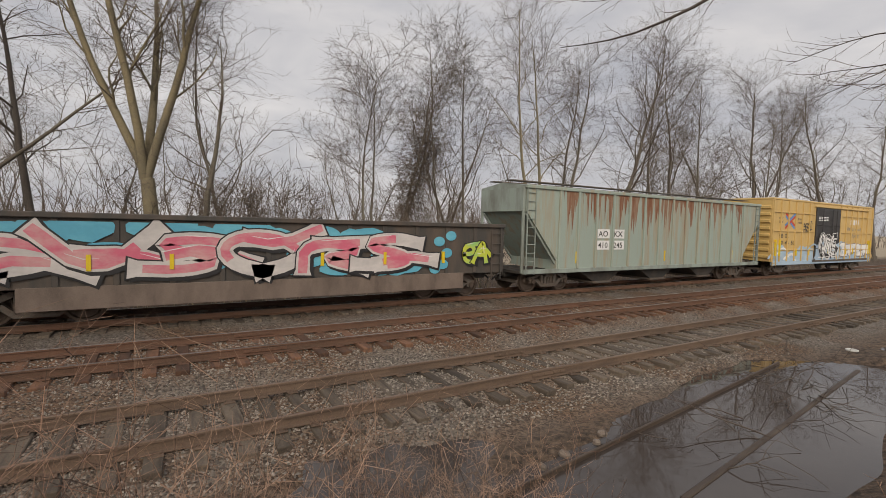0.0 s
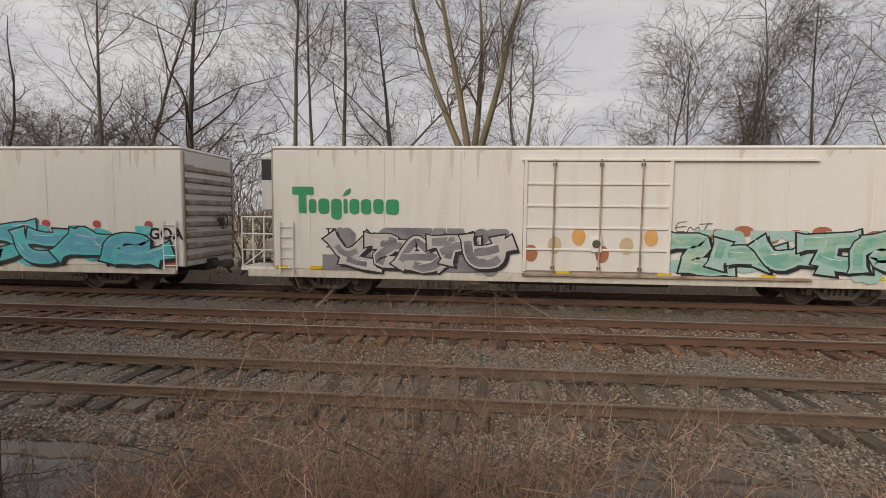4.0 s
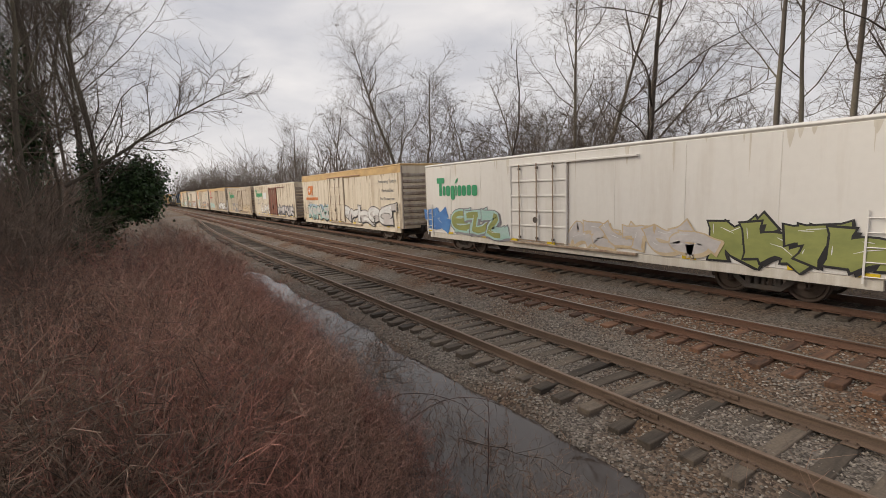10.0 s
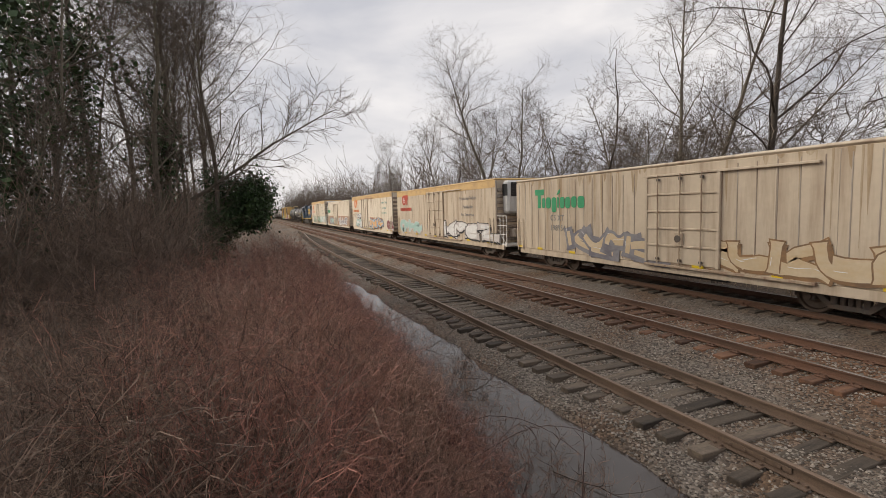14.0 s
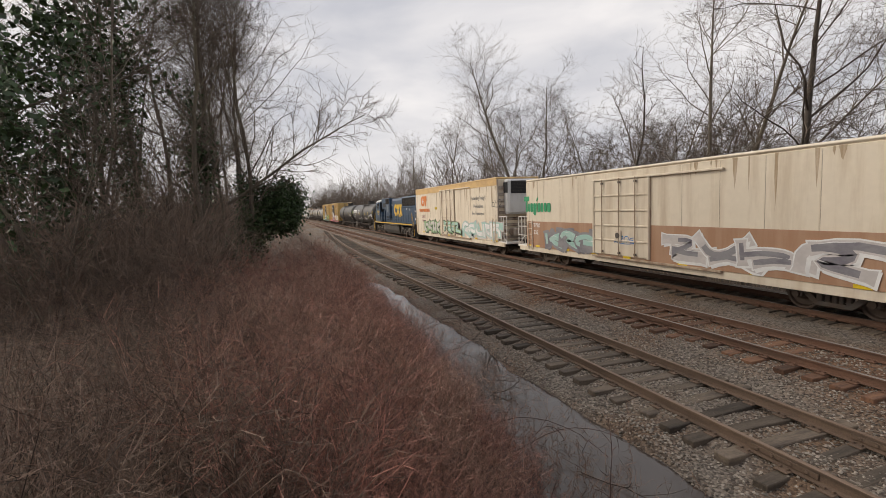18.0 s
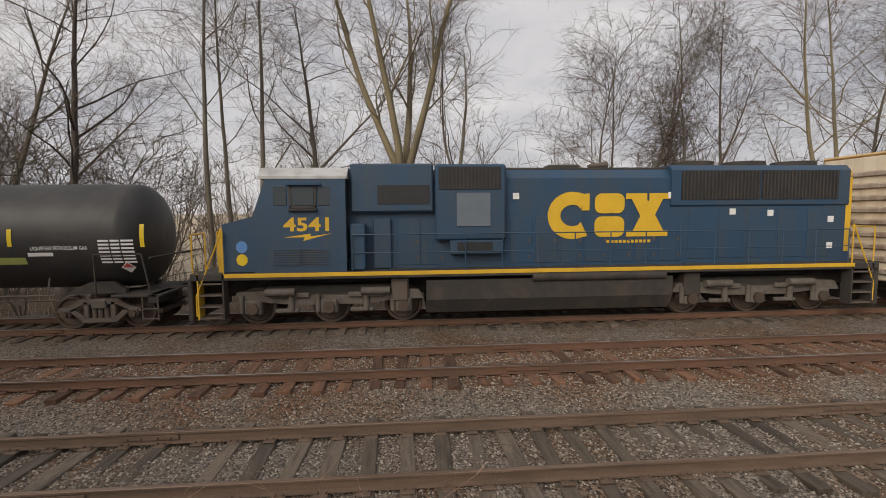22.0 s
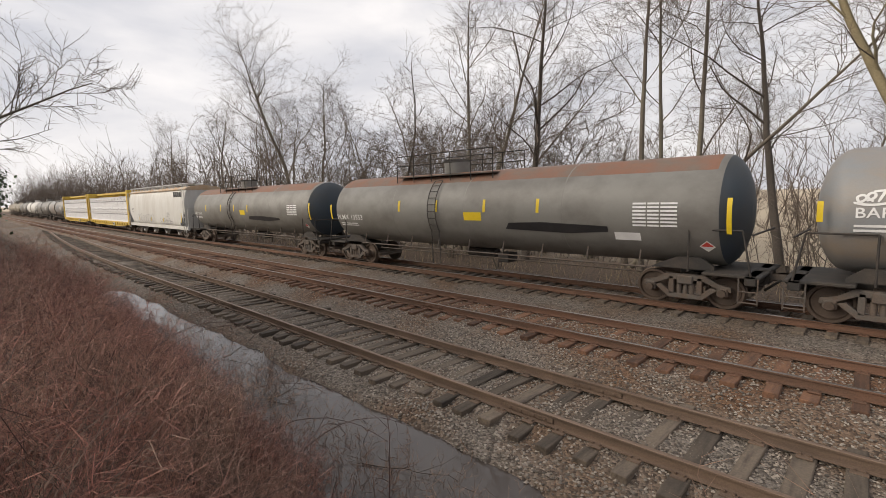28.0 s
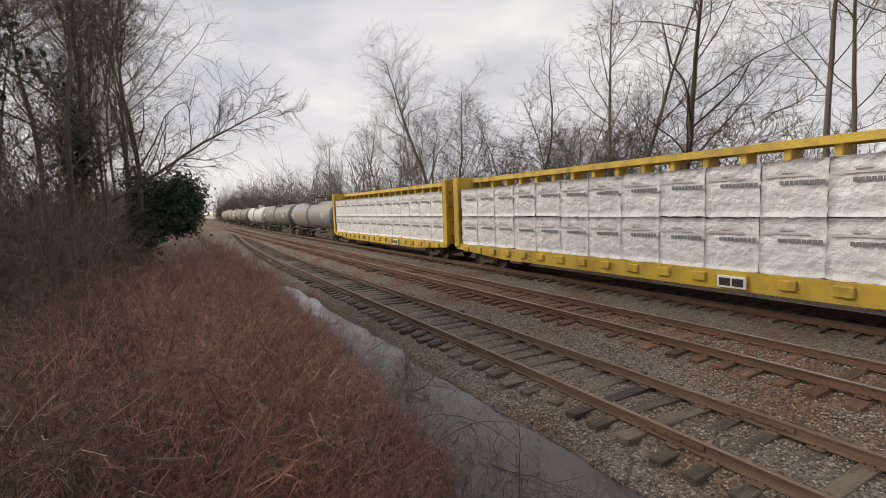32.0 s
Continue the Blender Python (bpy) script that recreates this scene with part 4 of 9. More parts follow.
def track(name, label, y0, z0, tie_key, rail_key, head_key, bend=None, seed=1, near=(-42, 34)):
    rng = random.Random(seed)
    root = thing(name, label, "railway track", kind="structure")
    xs = list(np.arange(-420, -60, 20)) + list(np.arange(-60, 60, 3 if bend else 12)) + list(np.arange(60, 421, 40))
    if bend:
        xs = [x for x in xs if x > -98]
    cy = (lambda x: float(bend(x))) if bend else (lambda x: y0)
    for side in (-1, 1):
        mb = MB()
        n = len(RAIL)
        for a, b in zip(xs[:-1], xs[1:]):
            ya, yb = cy(a) + side * 0.7535, cy(b) + side * 0.7535
            vs = [(a, ya + p, z0 + q) for p, q in RAIL] + [(b, yb + p, z0 + q) for p, q in RAIL]
            for i in range(n):
                j = (i + 1) % n
                mb.add([vs[i], vs[j], vs[n + j], vs[n + i]], [(0, 3, 2, 1)], head_key if i in (6, 7, 8) else rail_key)
        rail = part("rail", mb, root, "worn steel rail with rusty web")
        # joint bars
        jb = MB()
        for jx in ((-3.45, -15.3, 8.1, 20.0) if bend and side > 0 else (-3.85, -16.2, 7.9, 19.8) if bend else (-9.5, 3.0, 14.5)):
            yy = cy(jx) + side * 0.7535
            for s2 in (-1, 1):
                jb.box(jx - 0.45, jx + 0.45, yy + s2 * 0.014, yy + s2 * 0.036, z0 - 0.125, z0 - 0.05, rail_key, 0.006)
                for bx in (-0.32, -0.12, 0.12, 0.32):
                    jb.box(jx + bx - 0.02, jx + bx + 0.02, yy + s2 * 0.036, yy + s2 * 0.06, z0 - 0.105, z0 - 0.07, rail_key, 0.006)
        part("joint_bar", jb, rail)
    tie_mesh = MB().box(-0.115, 0.115, -1.3, 1.3, -0.19, 0.0, tie_key, 0.012).mesh("tie")
    plates, rest = MB(), MB()
    x = -110.0 if not bend else -95.0
    while x < 70:
        x += 0.53 + rng.uniform(-0.03, 0.03)
        dy, dz, dr = rng.uniform(-0.09, 0.09), rng.uniform(-0.025, 0.0), rng.uniform(-2.2, 2.2)
        yc = cy(x)
        if near[0] < x < near[1]:
            ob = new("tie", tie_mesh)
            ob.parent = root
            ob.matrix_basis = pose(x, yc + dy, z0 - 0.172 + dz, rng.uniform(-0.6, 0.6), 0, dr) @ Matrix.Diagonal((rng.uniform(0.85, 1.1), rng.uniform(0.97, 1.03), 1, 1))
            for side in (-1, 1):
                yy = yc + side * 0.7535
                plates.box(x - 0.09, x + 0.09, yy - 0.17, yy + 0.17, z0 - 0.18, z0 - 0.16, rail_key, 0.004)
                for sx, sy in ((-0.05, -0.09), (0.05, 0.09), (0.05, -0.09)):
                    plates.box(x + sx - 0.012, x + sx + 0.012, yy + sy - 0.02, yy + sy + 0.02, z0 - 0.165, z0 - 0.135, rail_key)
        else:
            rest.box(x - 0.115, x + 0.115, yc - 1.3 + dy, yc + 1.3 + dy, z0 - 0.36, z0 - 0.172, tie_key)
    part("tie_plates", plates, root, "rusty tie plates and spikes")["kind"] = "stuff"
    part("far_ties", rest, root)["kind"] = "stuff"


def build_tracks():
    track("main_track", "main railway track under the passing train", TRAIN_Y, 0.0, "tie", "rail", "head", seed=3, near=(-40, 34))
    track("middle_track", "middle railway track with rust-stained wooden ties", MID_Y, 0.0, "tie_rust", "rail", "head", seed=4)
    track("siding_track", "old jointed siding on weathered wooden ties", SIDE_Y, -0.19, "tie", "rail_dull", "head_dull", bend=siding_y, seed=5)


def stones():
    """Loose ballast stones, thickest where the camera passes nearest."""
    rng = np.random.default_rng(5)
    n = 46000
    x = rng.uniform(-26, 20, n) * rng.uniform(0.3, 1, n)
    y = 4.9 + rng.beta(1.1, 1.7, n) * 8.0
    r = rng.uniform(0.012, 0.032, n)
    keep = ground_z(x, y) > WATER
    x, y, r = x[keep], y[keep], r[keep]
    n = len(x)
    z = ground_z(x, y) + r * 0.3
    base = np.array([(1, 0, 0), (-1, 0, 0), (0, 1, 0), (0, -1, 0), (0, 0, 1), (0, 0, -1)], float)
    fac = np.array([(0, 2, 4), (2, 1, 4), (1, 3, 4), (3, 0, 4), (2, 0, 5), (1, 2, 5), (3, 1, 5), (0, 3, 5)])
    sc = rng.uniform(0.6, 1.3, (n, 6, 3))
    ang = rng.uniform(0, 6.28, n)
    p = base[None] * sc * r[:, None, None]
    c, s = np.cos(ang)[:, None], np.sin(ang)[:, None]
    px, py = p[:, :, 0] * c - p[:, :, 1] * s, p[:, :, 0] * s + p[:, :, 1] * c
    v = np.stack([px + x[:, None], py + y[:, None], p[:, :, 2] * 0.75 + z[:, None]], -1).reshape(-1, 3)
    f = (fac[None] + (np.arange(n) * 6)[:, None, None]).reshape(-1, 3)
    me = bpy.data.meshes.new("ballast_stones")
    me.from_pydata(v.tolist(), [], f.tolist())
    me.materials.append(M["stone"])
    tagged(new("ballast_stones", me), "loose grey and brown crushed ballast stones", "gravel", kind="stuff")


build_tracks()
stones()


# ---- the train ----
# way travelled by the train, every two seconds
WAY = [0.0, 32.7, 65.2, 97.1, 128.3, 159.0, 189.3, 219.2, 248.8, 278.3, 307.7, 337.4, 367.8, 397.5, 427.6, 457.5, 487.2]
MOVERS = []
SIDE = -1.525


def vehicle(name, label, category, u0, u1, group=""):
    """An empty vehicle at the middle of its length, on the main track; u: metres along the train."""
    ob = thing(name, label, category, group)
    MOVERS.append((ob, (u0 + u1) / 2, TRAIN_Y, 0.0))
    return ob, (u1 - u0)


def lathe(mb, prof, key, n=24, smooth=False):
    """A solid turned about the y axis: prof holds (y, radius) from one face to the other."""
    k = len(prof)
    vs = [(q * math.cos(2 * math.pi * i / n), y, q * math.sin(2 * math.pi * i / n)) for y, q in prof for i in range(n)]
    fs = [(j * n + i, j * n + (i + 1) % n, (j + 1) * n + (i + 1) % n, (j + 1) * n + i)[::-1] for j in range(k - 1) for i in range(n)]
    return mb.add(vs, fs + [tuple(range(n)), tuple(range((k - 1) * n, k * n))[::-1]], key, smooth)


def wheel_mesh(r=0.46):
    """A wheel whose flange faces +y and whose dished face and hub look out along -y."""
    return lathe(MB(), [(0.06, 0.12), (0.06, r - 0.06), (0.06, r + 0.025), (0.035, r + 0.025), (0.02, r), (-0.075, r - 0.006), (-0.075, r - 0.07), (-0.02, r - 0.1), (-0.015, 0.2), (-0.06, 0.14), (-0.11, 0.125), (-0.11, 0.02)], "wheel", 26)


def axle_mesh():
    return MB().rod((0, -0.95, 0), (0, 0.95, 0), 0.08, "steel", n=10)


def wheelset(truck, x, r=0.46):
    for s in (-1, 1):
        part("wheel", lambda: wheel_mesh(r), truck, "", pose(x, s * 0.735, r, 0, 0, 0 if s < 0 else 180), ("wheel", r))
    part("axle", axle_mesh, truck, "", pose(x, 0, r), "axle")


def truck_mesh(base=1.78):
    mb = MB()
    h = base / 2
    for s in (-1, 1):
        y0, y1 = s * 0.93, s * 1.07
        # cast side frame: arched top, tension member, two windows
        mb.prism([(-h - 0.2, 0.5), (-h - 0.18, 0.62), (-h + 0.1, 0.68), (-0.5, 0.86), (0.5, 0.86), (h - 0.1, 0.68), (h + 0.18, 0.62), (h + 0.2, 0.5), (h - 0.05, 0.53), (0.42, 0.72), (-0.42, 0.72), (-h + 0.05, 0.53)], y0, y1, "steel")
        mb.prism([(-h + 0.12, 0.52), (-0.42, 0.22), (0.42, 0.22), (h - 0.12, 0.52), (h - 0.28, 0.56), (0.36, 0.34), (-0.36, 0.34), (-h + 0.28, 0.56)], y0, y1, "steel")
        for q in (-1, 1):
            mb.box(q * 0.28, q * 0.42, y0, y1, 0.3, 0.8, "steel", 0.02)
            mb.box(q * h - 0.13, q * h + 0.13, s * 0.9, s * 1.1, 0.36, 0.6, "steel", 0.03)
            mb.rod((q * h, s * 1.05, 0.46), (q * h, s * 1.17, 0.46), 0.095, "wheel", n=12)
        for q in (-0.16, 0, 0.16):
            mb.rod((q, s * 1.0, 0.33), (q, s * 1.0, 0.62), 0.065, "steel", n=8)
    mb.box(-0.2, 0.2, -1.12, 1.12, 0.6, 0.84, "steel", 0.03)
    mb.rod((0, 0, 0.82), (0, 0, 0.98), 0.2, "steel", n=12)
    for q in (-1, 1):
        mb.box(q * (h + 0.52) - 0.06, q * (h + 0.52) + 0.06, -0.7, 0.7, 0.36, 0.5, "steel", 0.02)
    return mb


def trucks(car, xs, base=1.78):
    for x in xs:
        t = part("truck", lambda: truck_mesh(base), car, "cast steel truck grimy with rust", pose(x, 0, 0), ("truck", base))
        for q in (-1, 1):
            wheelset(t, q * base / 2)


def coupler_mesh():
    mb = MB()
    mb.box(-0.1, 0.52, -0.1, 0.1, 0.74, 0.94, "steel", 0.02)
    mb.box(0.42, 0.72, -0.15, 0.15, 0.7, 0.98, "steel", 0.05)
    mb.box(-0.3, 0.05, -0.26, 0.26, 0.66, 1.02, "under", 0.02)
    mb.rod((0.2, 0.3, 0.8), (0.55, 0.22, 0.5), 0.035, "under", n=6)
    return mb


def couplers(car, L, gap=0.0):
    for q in (-1, 1):
        part("coupler", coupler_mesh, car, "", pose(q * (L / 2 - gap), 0, 0, 0, 0, 0 if q > 0 else 180), "coupler")


def ladder(mb, x, z0, z1, y, key, w=0.42, n=6):
    for q in (-1, 1):
        mb.box(x + q * w / 2 - 0.02, x + q * w / 2 + 0.02, y - 0.07, y - 0.035, z0, z1, key)
    for i in range(n):
        z = z0 + (z1 - z0) * (i + 0.5) / n
        mb.rod((x - w / 2, y - 0.06, z), (x + w / 2, y - 0.06, z), 0.016, key, n=5)
    return mb


def end_ladder(mb, x, q, z0, z1, key, n=7):
    for i in range(n):
        z = z0 + (z1 - z0) * (i + 0.5) / n
        mb.rod((x + q * 0.08, -1.42, z), (x + q * 0.08, -0.95, z), 0.016, key, n=5)
    return mb


def brake_wheel(car, x, q, z=2.3):
    mb = MB()
    for i in range(12):
        a, b = 2 * math.pi * i / 12, 2 * math.pi * (i + 1) / 12
        mb.rod((x + q * 0.2, 0.5 + 0.27 * math.cos(a), z + 0.27 * math.sin(a)), (x + q * 0.2, 0.5 + 0.27 * math.cos(b), z + 0.27 * math.sin(b)), 0.018, "steel", n=5)
    for i in range(4):
        a = math.pi * i / 4
        mb.rod((x + q * 0.2, 0.5 - 0.27 * math.cos(a), z - 0.27 * math.sin(a)), (x + q * 0.2, 0.5 + 0.27 * math.cos(a), z + 0.27 * math.sin(a)), 0.013, "steel", n=5)
    mb.box(x, x + q * 0.2, 0.42, 0.58, z - 0.16, z + 0.12, "steel", 0.02)
    part("brake_wheel", mb, car)


def word_logo(mb, x0, x1, z0, z1, y, key):
    """The juice maker's name as plain rounded shapes in its green: a tall first shape, a row of lower ones and a leaf."""
    mb = mb.sub("logo")
    w, h = x1 - x0, z1 - z0
    mb.plate(rrect(x0, x0 + 0.2 * w, z1 - 0.3 * h, z1, 0.06 * h), y, key)
    mb.plate(rrect(x0 + 0.06 * w, x0 + 0.13 * w, z0 + 0.02 * h, z1 - 0.2 * h, 0.03 * h), y - 0.001, key)
    for a, b, lo, hi in ((0.155, 0.225, 0.02, 0.55), (0.245, 0.345, 0.0, 0.57), (0.365, 0.46, -0.2, 0.56), (0.48, 0.515, 0.02, 0.56), (0.535, 0.625, 0.0, 0.56), (0.64, 0.735, 0.0, 0.55), (0.755, 0.85, 0.02, 0.56), (0.87, 0.99, 0.0, 0.55)):
        mb.plate(rrect(x0 + a * w, x0 + b * w, z0 + lo * h, z0 + hi * h, 0.035 * w * min(1, (b - a) / 0.08)), y, key)
    mb.plate([(x0 + 0.47 * w, z0 + 0.66 * h), (x0 + 0.5 * w, z0 + 0.86 * h), (x0 + 0.545 * w, z0 + 0.96 * h), (x0 + 0.54 * w, z0 + 0.78 * h), (x0 + 0.5 * w, z0 + 0.68 * h)], y, key)


def bars(mb, x, z, widths, h, y, key, gap=0.06):
    for w in widths:
        mb.box(x, x + w, y - 0.003, y + 0.002, z, z + h, key)
        x += w + gap


def cryo_logo(mb, x, z, y, key="l_orange", s=1.0):
    """Plain shapes in the cooling company's orange: a rounded badge with a white star, and a bar of letters below."""
    mb = mb.sub("logo")
    mb.plate(rrect(x, x + 1.15 * s, z, z + 0.95 * s, 0.42 * s, 6), y, key)
    mb.plate([(x + 0.95 * s, z + 0.3 * s), (x + 1.5 * s, z + 0.5 * s), (x + 1.78 * s, z + 0.5 * s), (x + 1.78 * s, z + 0.95 * s), (x + 0.7 * s, z + 0.95 * s)], y - 0.001, key)
    mb.plate([(x + 1.3 * s, z - 0.02), (x + 1.62 * s, z - 0.02), (x + 1.62 * s, z + 0.6 * s), (x + 1.3 * s, z + 0.6 * s)], y - 0.002, key)
    cx, cz = x + 0.58 * s, z + 0.48 * s
    for i in range(3):
        a = math.pi * i / 3
        dx, dz = 0.3 * s * math.cos(a), 0.3 * s * math.sin(a)
        nx, nz = -math.sin(a) * 0.035 * s, math.cos(a) * 0.035 * s
        yy = y - 0.006 - 0.0004 * i
        mb.add([(cx - dx - nx, yy, cz - dz - nz), (cx + dx - nx, yy, cz + dz - nz), (cx + dx + nx, yy, cz + dz + nz), (cx - dx + nx, yy, cz - dz + nz)], [(0, 1, 2, 3)], "s_white")
    bars(mb, x - 0.6 * s, z - 0.55 * s, (0.22, 0.24, 0.24, 0.28, 0.12, 0.24, 0.26, 0.26, 0.26, 0.24), 0.3 * s, y, key, 0.07)


def reefer(u0, u1, top=4.6, paint="white", label="white insulated boxcar", door=(0.4, 0.58), door_key=None, unit=None, band=None, seams=True, ridge=None, ends="endgrey", lower=None, marks=None, old=False):
    """An insulated boxcar. door: its ends as shares of the length; unit: -1 or 1, the end with the cooling unit."""
    car, L = vehicle("refrigerator_car", label, "railway car", u0, u1, "refrigerator cars")
    h = L / 2
    X = lambda a: -h + a * L
    rec = 1.15 if unit else 0.0
    bl, br = -h + (rec if unit == -1 else 0), h - (rec if unit == 1 else 0)
    body = part("body", MB().box(bl, br, -1.5, 1.5, 0.86, top - 0.06, paint, 0.035), car)
    part("roof", MB().box(bl - 0.02, br + 0.02, -1.53, 1.53, top - 0.07, top + 0.05, band or paint, 0.05), car)
    d0, d1 = X(door[0]), X(door[1])
    if seams:
        k = int(L / (2.2 if paint == "white" else 1.35))
        zt = round(top - (0.5 if band else 0.12), 2)
        for i in range(1, k):
            x = -h + L * i / k
            if bl + 0.2 < x < br - 0.2 and not d0 - 0.25 < x < d1 + 0.25:
                part("panel_seam", lambda: MB().box(-0.018, 0.018, -1.508, -1.49, 0.9, zt, paint, 0.004).box(0.018, 0.026, -1.502, -1.49, 0.9, zt, "palegrime" if paint == "white" else "endgrey"), body, "", pose(x, 0, 0), ("seam", paint, zt))
    if old:
        rv = MB()
        for i in range(int(L / 0.55)):
            x = bl + 0.3 + i * 0.55
            if x < br and not d0 - 0.1 < x < d1 + 0.1:
                rv.box(x - 0.012, x + 0.012, -1.512, -1.49, 0.95, top - 0.2, "grimy" if paint != "grimy" else "endgrey")
        part("rivet_rows", rv, body)
    if paint == "white":
        streaks(body, bl + 0.1, br - 0.1, top - 0.08, -1.5035, "palegrime", 24, 1.1, int(-u0), (d0 - 0.1, d1 + 0.1))
    else:
        streaks(body, bl + 0.1, br - 0.1, top - (0.47 if band else 0.08), -1.5035, "grimestreak", 26 if not old else 60, 1.6 if not old else 2.6, int(-u0), (d0 - 0.1, d1 + 0.1))
    if band:
        part("colour_band", MB().box(bl + 0.02, br - 0.02, -1.512, -1.49, top - 0.46, top - 0.05, band, 0.004), car, "tan painted band under the roof")
    if lower:
        part("lower_panel", MB().box(bl + 0.01, br - 0.01, -1.513, -1.49, 0.88, 2.25, lower, 0.004), car, "lower half in faded brown paint")
    # plug door with ribs, lock rods and rails
    dk = door_key or paint
    dr = part("door", MB().box(d0, d1, -1.56, -1.49, 0.98, top - 0.42, dk, 0.012), car, "plug door with locking rods")
    rib = MB()
    for i in range(1, 5):
        z = 0.98 + (top - 1.4) * i / 5
        rib.box(d0 + 0.06, d1 - 0.06, -1.6, -1.555, z - 0.035, z + 0.035, dk, 0.012)
    rib.box(d0 - 0.03, d0 + 0.07, -1.6, -1.5, 0.95, top - 0.38, dk, 0.012)
    rib.box(d1 - 0.07, d1 + 0.03, -1.6, -1.5, 0.95, top - 0.38, dk, 0.012)
    part("door_ribs", rib, dr)
    for f in (0.2, 0.52, 0.8):
        x = d0 + (d1 - d0) * f
        part("lock_rod", MB().rod((x, -1.635, 0.95), (x, -1.635, top - 0.35), 0.024, "rod_rust_shade", n=6).box(x - 0.05, x + 0.05, -1.65, -1.59, 1.05, 1.13, "steel").box(x - 0.05, x + 0.05, -1.65, -1.59, top - 0.55, top - 0.47, "steel"), dr)
    part("lock_gear", MB().box((d0 + d1) / 2 - 0.14, (d0 + d1) / 2 + 0.16, -1.64, -1.57, 1.55, 2.0, dk, 0.02).rod(((d0 + d1) / 2, -1.66, 1.8), ((d0 + d1) / 2, -1.6, 1.8), 0.12, "steel", n=10), dr)
    part("door_rail", MB().box(d0 - 0.1, d1 + (d1 - d0) * 0.95, -1.6, -1.5, top - 0.4, top - 0.33, ridge or dk, 0.01), car)
    part("door_rail", MB().box(d0 - 0.05, d1 + (d1 - d0) * 0.95, -1.6, -1.47, 0.82, 0.9, "rod_rust_shade", 0.01), car)
    part("door_gasket", MB().box(d0 - 0.045, d0 - 0.005, -1.53, -1.49, 0.95, top - 0.4, "rod_rust_shade").box(d1 + 0.005, d1 + 0.045, -1.53, -1.49, 0.95, top - 0.4, "rod_rust_shade").box(d0, d1, -1.53, -1.49, 0.93, 0.975, "rod_rust_shade"), dr)
    # sill, centre beam, ends
    part("side_sill", MB().box(-h + 0.3, h - 0.3, -1.49, -1.38, 0.62, 0.87, "palegrime" if paint == "white" else "grimy" if old else paint, 0.01).box(-h + 0.3, h - 0.3, 1.38, 1.49, 0.62, 0.87, paint, 0.01), car)
    part("centre_sill", MB().box(-h, h, -0.3, 0.3, 0.62, 0.95, "under", 0.02).box(-2.6, 2.8, -1.2, 1.2, 0.5, 0.9, "under", 0.05), car)
    for q, xe in ((-1, bl), (1, br)):
        en = MB()
        for i in range(9):
            z = 1.15 + i * (top - 1.55) / 8.6
            en.prism([(xe - q * 0.01, z - 0.1), (xe + q * 0.09, z - 0.05), (xe + q * 0.09, z + 0.05), (xe - q * 0.01, z + 0.1)], -1.38, 1.38, ends)
        for yy in (-1.47, 1.4):
            en.box(xe - q * 0.01, xe + q * 0.05, yy, yy + 0.07, 0.9, top - 0.1, ends)
        end_ladder(en, xe, q, 1.0, top - 0.3, "endgrey", 8)
        part("end_panel", en, car, "ribbed steel end wall grey with grime")
        ld = MB()
        ladder(ld, xe - q * 0.42, 0.75, 2.35, -1.5, paint, n=5)
        part("ladder", ld, car)
        if unit != q:
            brake_wheel(car, xe, q)
    if unit:
        q = unit
        xe = br if q > 0 else bl
        un = part("cooling_unit", MB().box(xe, xe + q * 0.62, -1.05, 1.05, 2.6, top - 0.1, "unit", 0.12), car, "white cooling unit with black grille")
        gr = MB()
        gr.box(xe + q * 0.6, xe + q * 0.64, -0.85, 0.85, top - 1.0, top - 0.22, "grille", 0.01)
        gr.box(xe + q * 0.06, xe + q * 0.56, -1.07, -1.03, top - 0.95, top - 0.3, "grille", 0.01)
        part("grille", gr, un)
        sl = MB()
        for i in range(8):
            z = top - 0.94 + i * 0.09
            sl.box(xe + q * 0.64, xe + q * 0.66, -0.85, 0.85, z, z + 0.03, "black")
        part("grille_slats", sl, un)
        part("fuel_tank", MB().box(xe + q * 0.05, xe + q * 0.7, -0.7, 0.7, 1.25, 1.75, "endgrey", 0.06), car)
        part("platform", MB().box(xe, xe + q * 1.1, -1.45, 1.45, 0.8, 0.92, "white", 0.01), car, "white end platform")
        rl = MB()
        for yy in (-1.42, 1.42):
            for xx in (0.35, 0.7, 1.06):
                rl.rod((xe + q * xx, yy, 0.9), (xe + q * xx, yy, 2.5), 0.026, "white", n=6)
            for z in (1.45, 1.95, 2.48):
                rl.rod((xe + q * 0.05, yy, z), (xe + q * 1.06, yy, z), 0.022, "white", n=6)
            rl.rod((xe + q * 0.35, yy, 1.45), (xe + q * 1.06, yy, 0.92), 0.022, "white", n=6)
        part("railing", rl, car, "white safety railing")
    for f in (0.02, 0.12, 0.26, 0.37, 0.48, 0.62, 0.76, 0.9, 0.97):
        part("safety_tape", lambda: MB().box(-0.2, 0.2, -1.518, -1.49, 0.88, 0.985, "l_yellow", 0.004), car, "yellow reflective safety tape", pose(max(bl + 0.25, min(br - 0.25, X(f))), 0.0 if not d0 < X(f) < d1 else -0.06, 0), "tape")
    trucks(car, (-h + 2.75, h - 2.75))
    couplers(car, L, -0.05)
    if marks:
        mb = Sheet()
        marks(mb, X, L)
        mb.link(car)
    return car


def stencil(mb, x, z, lines, y=SIDE + 0.01, key="l_grey", h=0.24):
    mb = mb.sub("reporting_mark")
    for i, t in enumerate(lines):
        write(mb, t, x, z - i * h * 1.75, h, y, key)


